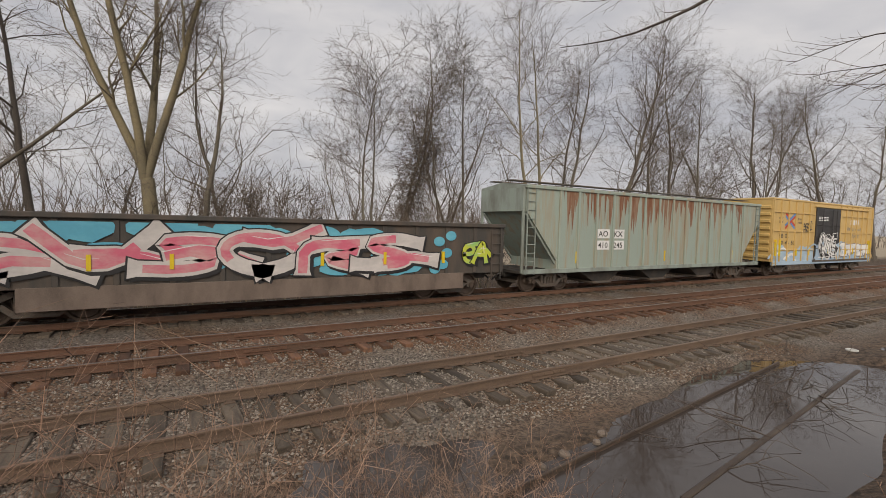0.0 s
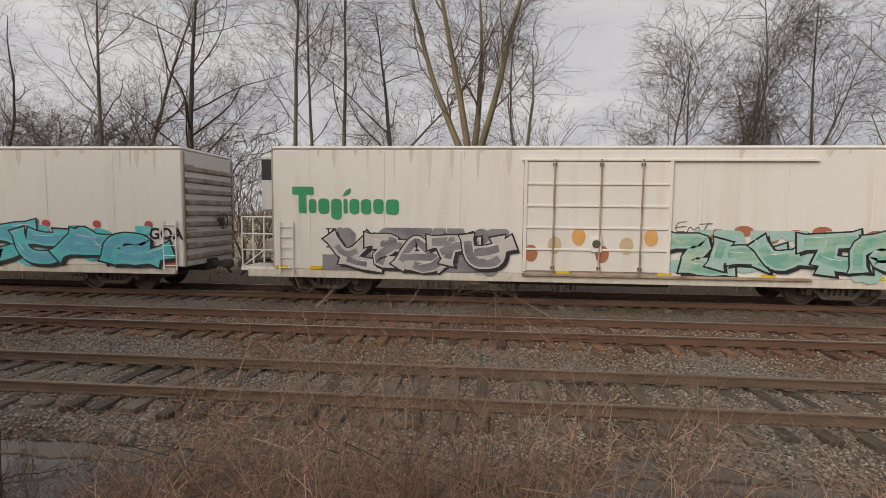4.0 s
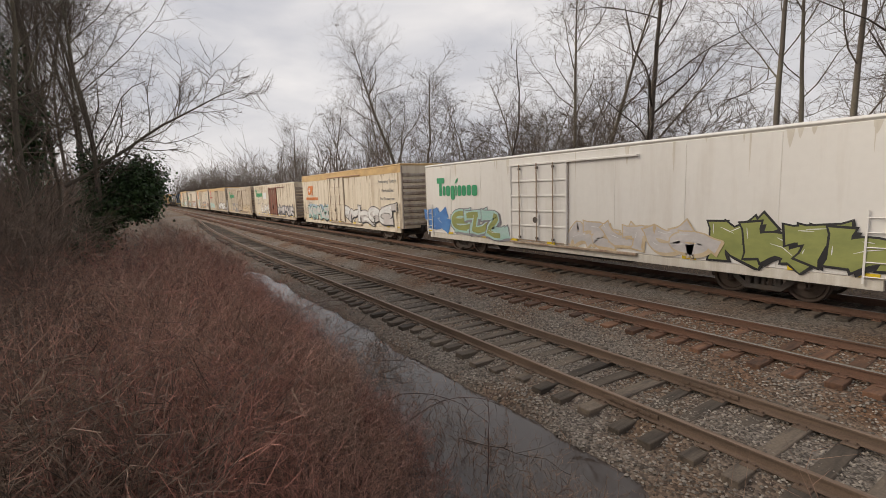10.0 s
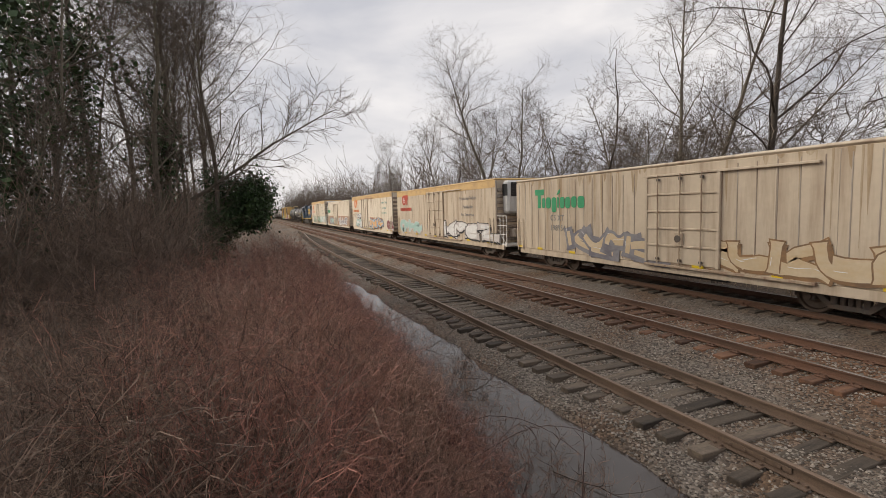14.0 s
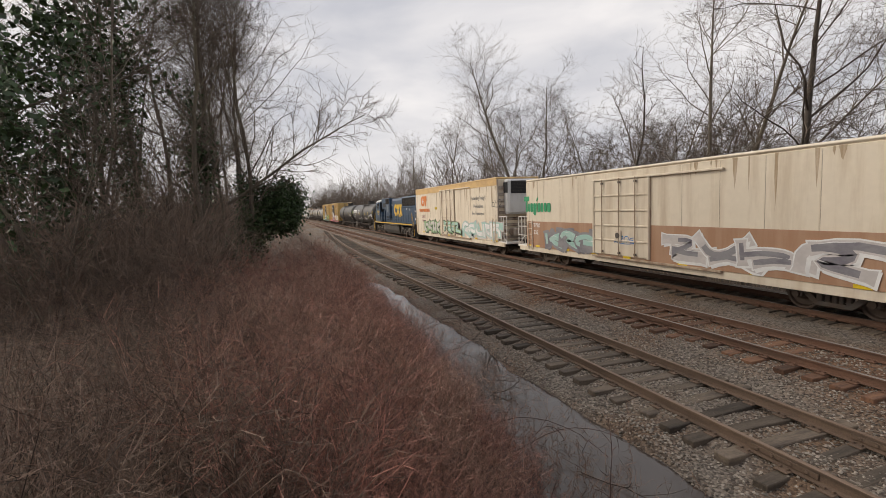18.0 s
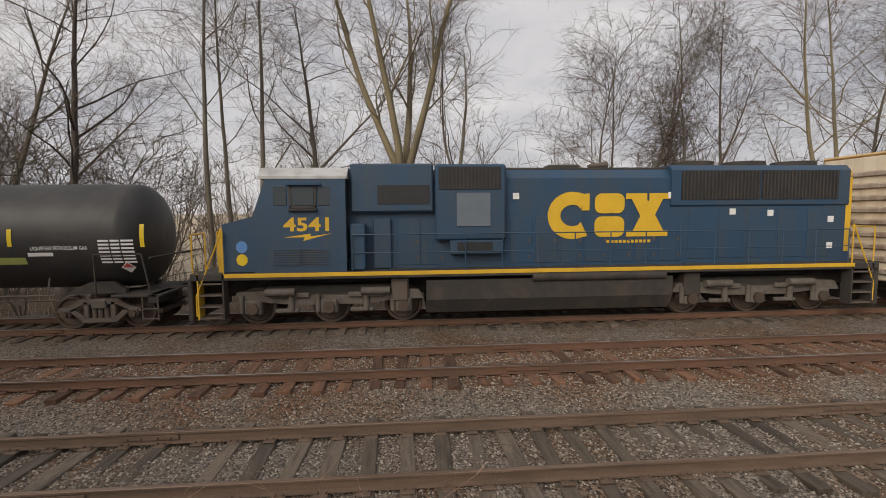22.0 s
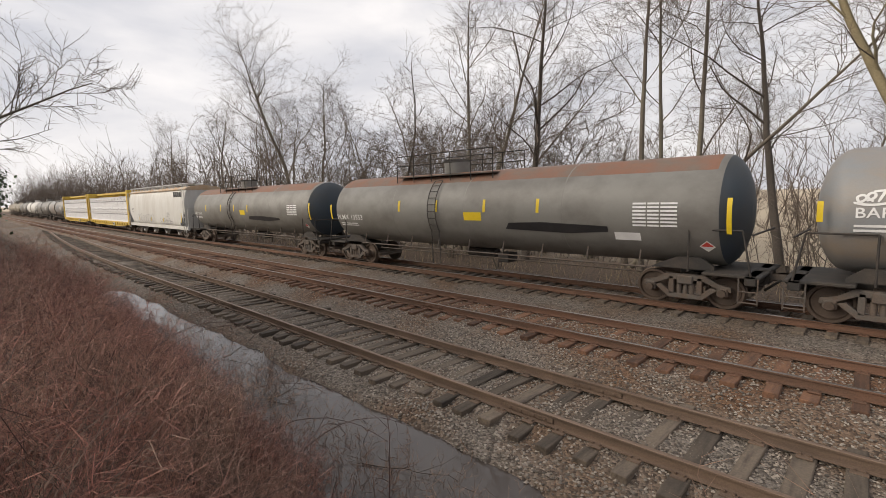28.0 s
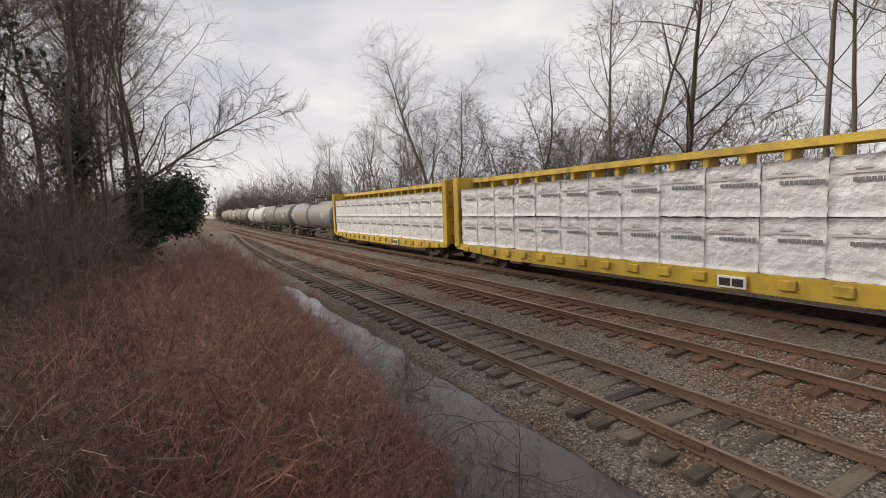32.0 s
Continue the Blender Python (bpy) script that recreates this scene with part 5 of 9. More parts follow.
def dataplate(mb, x, z, w=0.75, y=SIDE + 0.012, key="l_grey"):
    mb = mb.sub("data_lettering")
    for i in range(5):
        mb.box(x, x + w * (0.6 + 0.4 * ((i * 7) % 3) / 2), y - 0.003, y, z - i * 0.09, z - i * 0.09 + 0.035, key)


def slogan(mb, x, z, key="l_teal", h=0.2):
    mb = mb.sub("slogan")
    write(mb, "Protecting Today's", x, z, h, SIDE + 0.01, key, 0.01, width=2.4)
    write(mb, "Perishables", x + 0.45, z - 0.55, h, SIDE + 0.01, key, 0.01, width=1.55)
    write(mb, "For Tomorrow", x + 0.2, z - 1.05, h, SIDE + 0.01, key, 0.01, width=1.9)


G = SIDE + 0.008
GD = SIDE - 0.045


def marks_a(mb, X, L):
    cryo_logo(mb, X(0.095), 3.4, G)
    stencil(mb, X(0.097), 2.25, ("CRYX", "3325"), key="l_maroon")
    scribble(mb, X(0.05), X(0.09), 2.35, 2.8, G, "s_black", 3, 0.025, 5)
    scribble(mb, X(0.055), X(0.1), 1.75, 2.05, G, "s_black", 4, 0.03, 6)
    scribble(mb, X(0.1), X(0.17), 1.3, 1.55, G, "s_black", 9, 0.02, 7)
    scribble(mb, X(0.055), X(0.11), 0.95, 1.25, G, "s_pink", 10, 0.03, 5)
    graffiti(mb, 6, X(0.185), X(0.395), 0.92, 2.15, G, "s_tan", "s_black", None, "s_mint", 5)
    mb.plate([(X(0.405), 1.0), (X(0.565), 1.0), (X(0.565), 1.8), (X(0.53), 2.0), (X(0.48), 1.85), (X(0.43), 2.05), (X(0.405), 1.9)], GD - 0.002, "s_teal")
    graffiti(mb, 2, X(0.45), X(0.54), 1.3, 2.0, GD - 0.006, "s_mint", "s_pink", None, None, 6)
    graffiti(mb, 6, X(0.64), X(0.93), 0.92, 2.15, G - 0.003, "s_brown", "s_black", "s_orange", "s_silver", 7)
    slogan(mb, X(0.82), 3.95, "l_teal", 0.22)
    scribble(mb, X(0.95), X(0.995), 2.3, 2.9, G, "s_black", 8, 0.02, 3)
    mb.sub("placard").box(X(0.383), X(0.395), G - 0.01, G, 3.05, 3.3, "l_yellow")


def marks_b(mb, X, L):
    word_logo(mb, X(0.045), X(0.21), 2.65, 3.5, G, "l_green")
    stencil(mb, X(0.105), 2.1, ("TPIX", "3306"), h=0.22, key="l_black")
    graffiti(mb, 4, X(0.165), X(0.43), 0.92, 2.2, G, "s_paleblue", "s_black", None, "s_mint", 11, 0.9, seq=(5, 12, 5, 11))
    scribble(mb, X(0.045), X(0.075), 1.1, 1.9, G, "s_black", 16, 0.03, 3)
    # sprayed paper-dart in rust brown
    mb.plate([(X(0.61), 3.95), (X(0.80), 3.92), (X(0.75), 1.95)], G, "s_rust", 0.004)
    mb.plate([(X(0.80), 3.92), (X(0.865), 3.42), (X(0.80), 3.3), (X(0.795), 2.75), (X(0.77), 2.9)], G - 0.001, "s_brown", 0.004)
    for k in range(9):
        f = k / 9
        ribbon(mb, [(X(0.60 + 0.15 * f), 3.95 - 2.0 * f), (X(0.66 + 0.13 * f), 3.94 - 1.4 * f)], 0.012, G - 0.006 - 0.0003 * k, "s_brown")
    ribbon(mb, [(X(0.60), 3.95), (X(0.75), 1.95), (X(0.80), 3.92), (X(0.60), 3.95)], 0.02, G - 0.0095, "s_black")
    graffiti(mb, 5, X(0.615), X(0.80), 0.9, 1.8, G, "s_orange", "s_black", None, "s_tan", 12)
    scribble(mb, X(0.825), X(0.885), 1.65, 2.05, G, "s_black", 13, 0.03, 6)
    scribble(mb, X(0.84), X(0.87), 0.95, 1.2, G, "s_black", 14, 0.03, 4)
    dataplate(mb, X(0.89), 1.5)


def marks_c(mb, X, L):
    word_logo(mb, X(0.085), X(0.246), 2.6, 3.42, G, "l_green")
    stencil(mb, X(0.135), 1.95, ("TPIX", "3308"), h=0.22, key="l_black")
    mb.box(X(0.13), X(0.385), G - 0.002, G, 0.88, 1.35, "s_grey")
    graffiti(mb, 5, X(0.15), X(0.395), 0.9, 2.15, G - 0.003, "s_silver", "s_black", "s_grey", "s_grey", 21, 0.8)
    for i in range(9):
        mb.add([(px, G - 0.002 - 0.0005 * i, pz) for px, pz in ellipse(X(0.69 + 0.034 * i), 2.12 + 0.12 * math.sin(i * 2.1), 0.28, 0.16, 10)], [tuple(range(10))], "s_rust")
    graffiti(mb, 6, X(0.635), X(0.985), 0.9, 2.2, G - 0.006, "s_mint", "s_black", "s_mint", "s_teal", 22)
    scribble(mb, X(0.63), X(0.68), 2.1, 2.5, G, "s_black", 23, 0.02, 4)
    for i in range(6):
        mb.add([(px, GD - 0.003 - 0.0005 * i, pz) for px, pz in ellipse(X(0.435 + 0.033 * i), 1.5 + 0.25 * (i % 3), 0.2, 0.26, 10)], [tuple(range(10))], ("s_rust", "s_tan", "s_orange")[i % 3])


def marks_d(mb, X, L):
    word_logo(mb, X(0.035), X(0.15), 2.75, 3.6, G, "l_green")
    stencil(mb, X(0.06), 2.2, ("TPIX", "3153"), h=0.2)
    mb.plate(ellipse(X(0.03), 1.5, 0.5, 0.4), G, "s_black")
    graffiti(mb, 3, X(0.1), X(0.285), 0.95, 2.2, G - 0.003, "s_grey", "s_olive", None, "s_silver", 31)
    graffiti(mb, 2, X(0.31), X(0.46), 1.0, 2.2, GD, "s_grey", "s_black", None, None, 32)
    graffiti(mb, 6, X(0.52), X(0.945), 0.9, 2.1, G - 0.003, "s_cyan", "s_black", "s_cyan", "s_blue", 33, 1.15)
    for i in range(6):
        mb.add([(px, G - 0.002 - 0.0005 * i, pz) for px, pz in ellipse(X(0.52 + 0.085 * i), 2.2, 0.14, 0.12, 8)], [tuple(range(8))], "s_red")
    write(mb, "GOA", X(0.945), 1.75, 0.36, G, "s_black", 0.03)
    scribble(mb, X(0.93), X(0.985), 0.95, 1.5, G, "s_red", 35, 0.05, 4)


def marks_e(mb, X, L):
    word_logo(mb, X(0.09), X(0.24), 2.6, 3.4, G, "l_green")
    stencil(mb, X(0.13), 2.3, ("TPIX",), h=0.16)
    mb.box(X(0.12), X(0.17), G - 0.045, G - 0.035, 1.7, 2.05, "l_white")
    write(mb, "3154", X(0.123), 1.77, 0.22, G - 0.049, "l_black")
    graffiti(mb, 6, X(0.03), X(0.4), 0.95, 2.35, G, "s_cyan", "s_royal", "s_orange", "s_blue", 41, 0.8)
    mb.box(X(0.4), X(0.58), GD - 0.003, GD, 1.0, 1.6, "s_orange")
    graffiti(mb, 4, X(0.42), X(0.57), 1.65, 2.25, GD - 0.004, "s_cyan", "s_royal", None, "s_teal", 42)
    graffiti(mb, 5, X(0.6), X(0.96), 0.95, 2.3, G, "s_teal", "s_royal", "s_orange", "s_cyan", 43, 0.9)


def marks_f(mb, X, L):
    word_logo(mb, X(0.085), X(0.225), 2.62, 3.3, G, "l_green")
    stencil(mb, X(0.13), 2.2, ("TPIX", "3058"), h=0.2)
    graffiti(mb, 3, X(0.19), X(0.42), 0.95, 2.2, G, "s_white", "s_grey", None, None, 51, 0.8)
    graffiti(mb, 7, X(0.6), X(0.97), 0.95, 2.1, G, "s_silver", "s_brown", None, "s_white", 52, 0.9)
    scribble(mb, X(0.02), X(0.08), 1.1, 1.7, G, "s_grey", 53, 0.025, 7)


def marks_g(mb, X, L):
    word_logo(mb, X(0.06), X(0.18), 2.8, 3.7, G, "l_green")
    stencil(mb, X(0.1), 2.4, ("TPIX",), h=0.2)
    graffiti(mb, 5, X(0.07), X(0.37), 0.9, 2.15, G, "s_grey", "s_teal", None, "s_mint", 61)
    mb.box(X(0.38), X(0.42), G - 0.003, G, 1.7, 2.05, "s_brown")
    graffiti(mb, 5, X(0.6), X(0.95), 0.95, 2.1, G, "s_lime", "s_green", "s_blue", "s_orange", 62, 1.2)
    mb.box(X(0.58), X(0.98), G - 0.002, G, 0.88, 1.0, "s_green")


def marks_h(mb, X, L):
    word_logo(mb, X(0.06), X(0.24), 2.75, 3.65, G, "l_green")
    graffiti(mb, 2, X(0.0) + 0.1, X(0.1), 0.95, 2.1, G, "s_royal", "s_royal", None, None, 71)
    graffiti(mb, 3, X(0.13), X(0.33), 0.9, 2.15, G, "s_mint", "s_grey", None, "s_olive", 72)
    graffiti(mb, 6, X(0.53), X(0.78), 0.95, 1.8, G, "s_silver", "s_tan", None, None, 73)
    graffiti(mb, 4, X(0.8), X(0.99), 0.9, 2.0, G, "s_olive", "s_black", None, "s_olive", 74, 1.3)


def marks_i(mb, X, L):
    cryo_logo(mb, X(0.08), 2.98, G, "l_orange", 0.8)
    stencil(mb, X(0.09), 2.2, ("CRYX",), h=0.2)
    graffiti(mb, 5, X(0.09), X(0.36), 0.95, 2.15, G, "s_mint", "s_black", "s_paleblue", "s_silver", 81)
    graffiti(mb, 5, X(0.5), X(0.93), 0.95, 2.2, G, "s_silver", "s_black", None, "s_white", 82, 0.7)
    slogan(mb, X(0.84), 3.6, "l_grey")
    scribble(mb, X(0.025), X(0.09), 1.4, 1.9, G, "s_black", 83, 0.02, 5)


def marks_j(mb, X, L):
    word_logo(mb, X(0.05), X(0.25), 2.9, 3.75, G, "l_green")
    mb.box(X(0.275), X(0.355), G - 0.012, G, 2.65, 3.4, "l_white")
    stencil(mb, X(0.1), 2.45, ("CS XT", "19904"), h=0.24)
    graffiti(mb, 5, X(0.2), X(0.43), 0.95, 2.15, G, "s_tan", "s_grey", None, "s_white", 91, 0.8)
    graffiti(mb, 6, X(0.62), X(0.95), 1.0, 2.1, G, "s_grey", "s_black", None, "s_silver", 92)


def marks_k(mb, X, L):
    word_logo(mb, X(0.1), X(0.31), 2.85, 3.75, G, "l_green")
    stencil(mb, X(0.17), 2.3, ("CS XT", "198954"), h=0.26)
    graffiti(mb, 4, X(0.25), X(0.52), 0.9, 2.1, G, "s_grey", "s_grey", None, "s_tan", 101)
    graffiti(mb, 5, X(0.62), X(0.95), 0.95, 1.9, G, "s_tan", "s_brown", None, None, 102, 0.7)


def marks_l(mb, X, L):
    cryo_logo(mb, X(0.08), 3.35, G, "l_red", 0.9)
    graffiti(mb, 4, X(0.05), X(0.3), 0.95, 2.1, G, "s_mint", "s_silver", None, None, 111, 0.8)
    graffiti(mb, 5, X(0.48), X(0.93), 0.95, 2.1, G, "s_silver", "s_black", None, "s_white", 112)
    slogan(mb, X(0.7), 3.5, "l_grey")


def marks_m(mb, X, L):
    cryo_logo(mb, X(0.075), 3.35, G)
    stencil(mb, X(0.09), 2.45, ("CRYX", "3241"))
    scribble(mb, X(0.02), X(0.1), 2.3, 2.7, G, "s_brown", 121, 0.025, 7)
    graffiti(mb, 5, X(0.16), X(0.31), 2.1, 2.6, G, "s_white", "s_black", None, None, 122, 0.6)
    graffiti(mb, 4, X(0.13), X(0.33), 0.95, 2.0, G, "s_mint", "s_grey", None, "s_white", 123)
    graffiti(mb, 5, X(0.51), X(0.8), 0.95, 2.15, G, "s_paleblue", "s_black", "s_rust", "s_orange", 124)
    graffiti(mb, 2, X(0.9), X(0.995), 1.0, 2.0, G, "s_maroon", "s_silver", None, None, 125)
    slogan(mb, X(0.78), 3.65)


def marks_n(mb, X, L):
    word_logo(mb, X(0.05), X(0.19), 2.75, 3.6, G, "l_green")
    stencil(mb, X(0.1), 1.95, ("TPIX", "332"), h=0.22, key="l_white")
    graffiti(mb, 3, X(0.17), X(0.37), 0.9, 1.95, G - 0.004, "s_grey", "s_grey", "s_grey", "s_mint", 131)
    scribble(mb, X(0.44), X(0.5), 1.5, 1.8, GD, "s_royal", 132, 0.03, 6)
    graffiti(mb, 4, X(0.58), X(0.9), 1.0, 2.0, G - 0.004, "s_silver", "s_white", None, "s_grey", 133, 0.8)


def marks_o(mb, X, L):
    cryo_logo(mb, X(0.09), 3.32, G, "l_orange", 0.95)
    stencil(mb, X(0.1), 2.25, ("CRYX", "3057"), key="l_maroon")
    mb.box(X(0.3), X(0.33), G - 0.01, G, 3.0, 3.2, "l_yellow")
    graffiti(mb, 4, X(0.14), X(0.36), 0.9, 2.05, G, "s_green", "s_black", None, "s_silver", 141)
    graffiti(mb, 4, X(0.43), X(0.6), 1.15, 2.1, GD, "s_green", "s_black", None, "s_mint", 142, 0.7)
    graffiti(mb, 5, X(0.63), X(0.96), 0.95, 2.15, G, "s_mint", "s_silver", None, "s_white", 143)
    slogan(mb, X(0.72), 3.6, "l_grey", 0.26)
    scribble(mb, X(0.9), X(0.97), 3.1, 3.7, G, "s_black", 144, 0.03, 4)


def gondola(u0, u1):
    car, L = vehicle("gondola", "open-topped dark gondola with pink graffiti lettering", "railway car", u0, u1)
    h, top = L / 2, 2.72
    for q in (-1, 1):
        part("side_wall", MB().box(-h, h, q * 1.44, q * 1.46, 0.95, top - 0.05, "gon"), car)
        part("side_sill", MB().box(-h + 1.8, h - 1.8, q * 1.4, q * 1.5, 0.42, 0.98, "gonsill" if q < 0 else "gon", 0.01), car)
    part("floor", MB().box(-h, h, -1.44, 1.44, 0.95, 1.05, "under"), car)
    part("top_chord", MB().box(-h - 0.02, h + 0.02, -1.57, -1.4, top - 0.1, top + 0.04, "gon", 0.02).box(-h - 0.02, h + 0.02, 1.4, 1.57, top - 0.1, top + 0.04, "gon", 0.02), car)
    k = 13
    for i in range(k + 1):
        x = -h + 0.12 + (L - 0.24) * i / k
        part("side_post", lambda: MB().box(-0.07, 0.07, -1.5, -1.45, 0.98, top - 0.1, "gon", 0.012), car, "", pose(x, 0, 0), "gon_post")
    for q in (-1, 1):
        en = MB().box(q * (h - 0.06), q * h, -1.45, 1.45, 0.95, top, "gon")
        for i in range(4):
            z = 1.2 + 0.4 * i
            en.box(q * h, q * (h + 0.12), -1.4, 1.4, z - 0.08, z + 0.08, "gon", 0.04)
        part("end_wall", en, car)
        part("ladder", ladder(MB(), q * (h - 0.4), 0.7, 2.6, -1.5, "gon", n=5), car)
    part("centre_sill", MB().box(-h, h, -0.3, 0.3, 0.6, 0.95, "under", 0.02), car)
    mb = Sheet()
    graffiti(mb, 6, -h + 0.03 * L, -h + 0.76 * L, 0.98, 2.5, -1.503, "s_silver", "s_black", "s_blue", "s_pink", 207, 0.55, seq=(3, 10, 0, 3, 2, 0))
    graffiti(mb, 2, h - 0.115 * L, h - 0.05 * L, 1.2, 2.2, -1.503, "s_lime", "s_black", None, None, 202, 0.5)
    for k, (f, z) in enumerate(((0.82, 2.1), (0.84, 1.7), (0.83, 1.3), (0.85, 2.3), (0.81, 1.15))):
        mb.plate(ellipse(-h + f * L, z, 0.22, 0.17), -1.504 - 0.001 * k, "s_blue")
    for f in (0.2, 0.31, 0.56, 0.69, 0.83):
        mb.sub("safety_tape").box(-h + f * L - 0.05, -h + f * L + 0.05, -1.545, -1.46, 1.35, 1.75, "l_yellow")
    mb.link(car)
    trucks(car, (-h + 2.1, h - 2.1))
    couplers(car, L, -0.03)


def streaks(body, a, b, z, y, key, n, length, seed, avoid=(1, 0)):
    """Stains that have run down a side from its top edge."""
    rng, mb = random.Random(seed), MB()
    for i in range(n):
        x = rng.uniform(a, b)
        if avoid[0] < x < avoid[1]:
            continue
        w, d, k = rng.uniform(0.02, 0.09 + 0.0006 * n), length * rng.random() ** 1.8 + 0.12, rng.uniform(-0.02, 0.02)
        yy = y - 0.00003 * i
        mb.add([(x - w, yy, z), (x - w * 0.75 + k, yy, z - d * 0.4), (x - w * 0.3, yy, z - d * 0.8), (x + k, yy, z - d), (x + w * 0.35, yy, z - d * 0.75), (x + w * 0.8, yy, z - d * 0.35), (x + w, yy, z)], [(0, 1, 2, 3, 4, 5, 6)], key)
    part("run_stains", mb, body, "brown run stains from the roof edge")["kind"] = "stuff"


def hopper_old(u0, u1):
    car, L = vehicle("covered_hopper", "faded teal covered hopper streaked with rust", "railway car", u0, u1)
    h, top = L / 2, 4.42
    cut = 1.75
    b = MB()
    b.prism([(-h + 0.1, 3.3), (-h + 0.1, top - 0.15), (h - 0.1, top - 0.15), (h - 0.1, 3.3), (h - cut, 1.35), (h - cut, 0.95), (-h + cut, 0.95), (-h + cut, 1.35)], -1.47, 1.47, "teal")
    body = part("body", b, car)
    k = 14
    for i in range(k):
        x = -h + cut + 0.1 + (L - 2 * cut - 0.2) * i / (k - 1)
        part("side_post", lambda: MB().box(-0.05, 0.05, -1.55, -1.46, 0.98, top - 0.2, "teal", 0.015), car, "", pose(x, 0, 0), "hop_post")
    part("top_chord", MB().box(-h + 0.05, h - 0.05, -1.55, -1.42, top - 0.22, top - 0.08, "teal", 0.02).box(-h + 0.05, h - 0.05, 1.42, 1.55, top - 0.22, top - 0.08, "teal", 0.02), car)
    streaks(body, -h + cut + 0.2, h - cut - 0.2, top - 0.2, -1.474, "ruststreak", 150, 1.9, 17)
    part("roof", MB().prism([(-1.5, top - 0.12), (0, top + 0.08), (1.5, top - 0.12), (1.5, top - 0.2), (-1.5, top - 0.2)], -h, h, "teal_end", "x"), car, "low pitched rusty roof")
    part("roof_walk", MB().box(-h - 0.1, h + 0.1, -0.75, -0.35, top + 0.12, top + 0.16, "steel").box(-h - 0.1, h + 0.1, 0.35, 0.75, top + 0.12, top + 0.16, "steel"), car)
    part("side_sill", MB().box(-h, h, -1.52, -1.38, 0.82, 1.0, "teal_end", 0.01), car)
    for q in (-1, 1):
        fr = MB()
        for yy in (-1.42, 1.34):
            fr.box(q * h - 0.06, q * h + 0.06, yy, yy + 0.08, 0.85, top - 0.2, "teal_end", 0.01)
            fr.rod((q * (h - 0.1), yy + 0.04, 3.2), (q * (h - cut), yy + 0.04, 1.2), 0.05, "teal_end", n=6)
        fr.box(q * h - 0.05, q * h + 0.05, -1.4, 1.4, 3.3, top - 0.2, "teal_end")
        fr.box(q * (h - cut), q * (h + 0.05), -1.4, 1.4, 0.82, 0.92, "under")
        part("end_frame", fr, car)
        part("ladder", ladder(MB(), q * (h - 0.32), 0.8, 4.2, -1.45, "teal_end", n=10), car)
    for x in (-h * 0.45, 0, h * 0.45):
        part("discharge_bay", lambda: MB().prism([(-1.7, 0.98), (1.7, 0.98), (0.45, 0.3), (-0.45, 0.3)], -1.1, 1.1, "under").box(-0.6, 0.6, -1.2, 1.2, 0.24, 0.34, "steel", 0.02), car, "", pose(x, 0, 0), "bay")
    part("centre_sill", MB().box(-h, h, -0.3, 0.3, 0.6, 0.95, "under", 0.02), car)
    mb = MB()
    for (x, z, t) in ((0.235, 2.35, "AO"), (0.29, 2.35, "KX"), (0.235, 1.85, "410"), (0.29, 1.85, "245")):
        mb.box(-h + x * L - 0.05, -h + x * L + 0.72, -1.49, -1.47, z - 0.08, z + 0.32, "l_white")
        write(mb, t, -h + x * L, z, 0.25, -1.493, "l_black", width=0.6)
    for f in (0.16, 0.5, 0.84):
        mb.box(-h + f * L, -h + f * L + 0.08, -1.49, -1.47, 1.2, 1.7, "l_yellow")
    part("lettering", mb, car)
    trucks(car, (-h + 1.75, h - 1.75))
    couplers(car, L, -0.03)


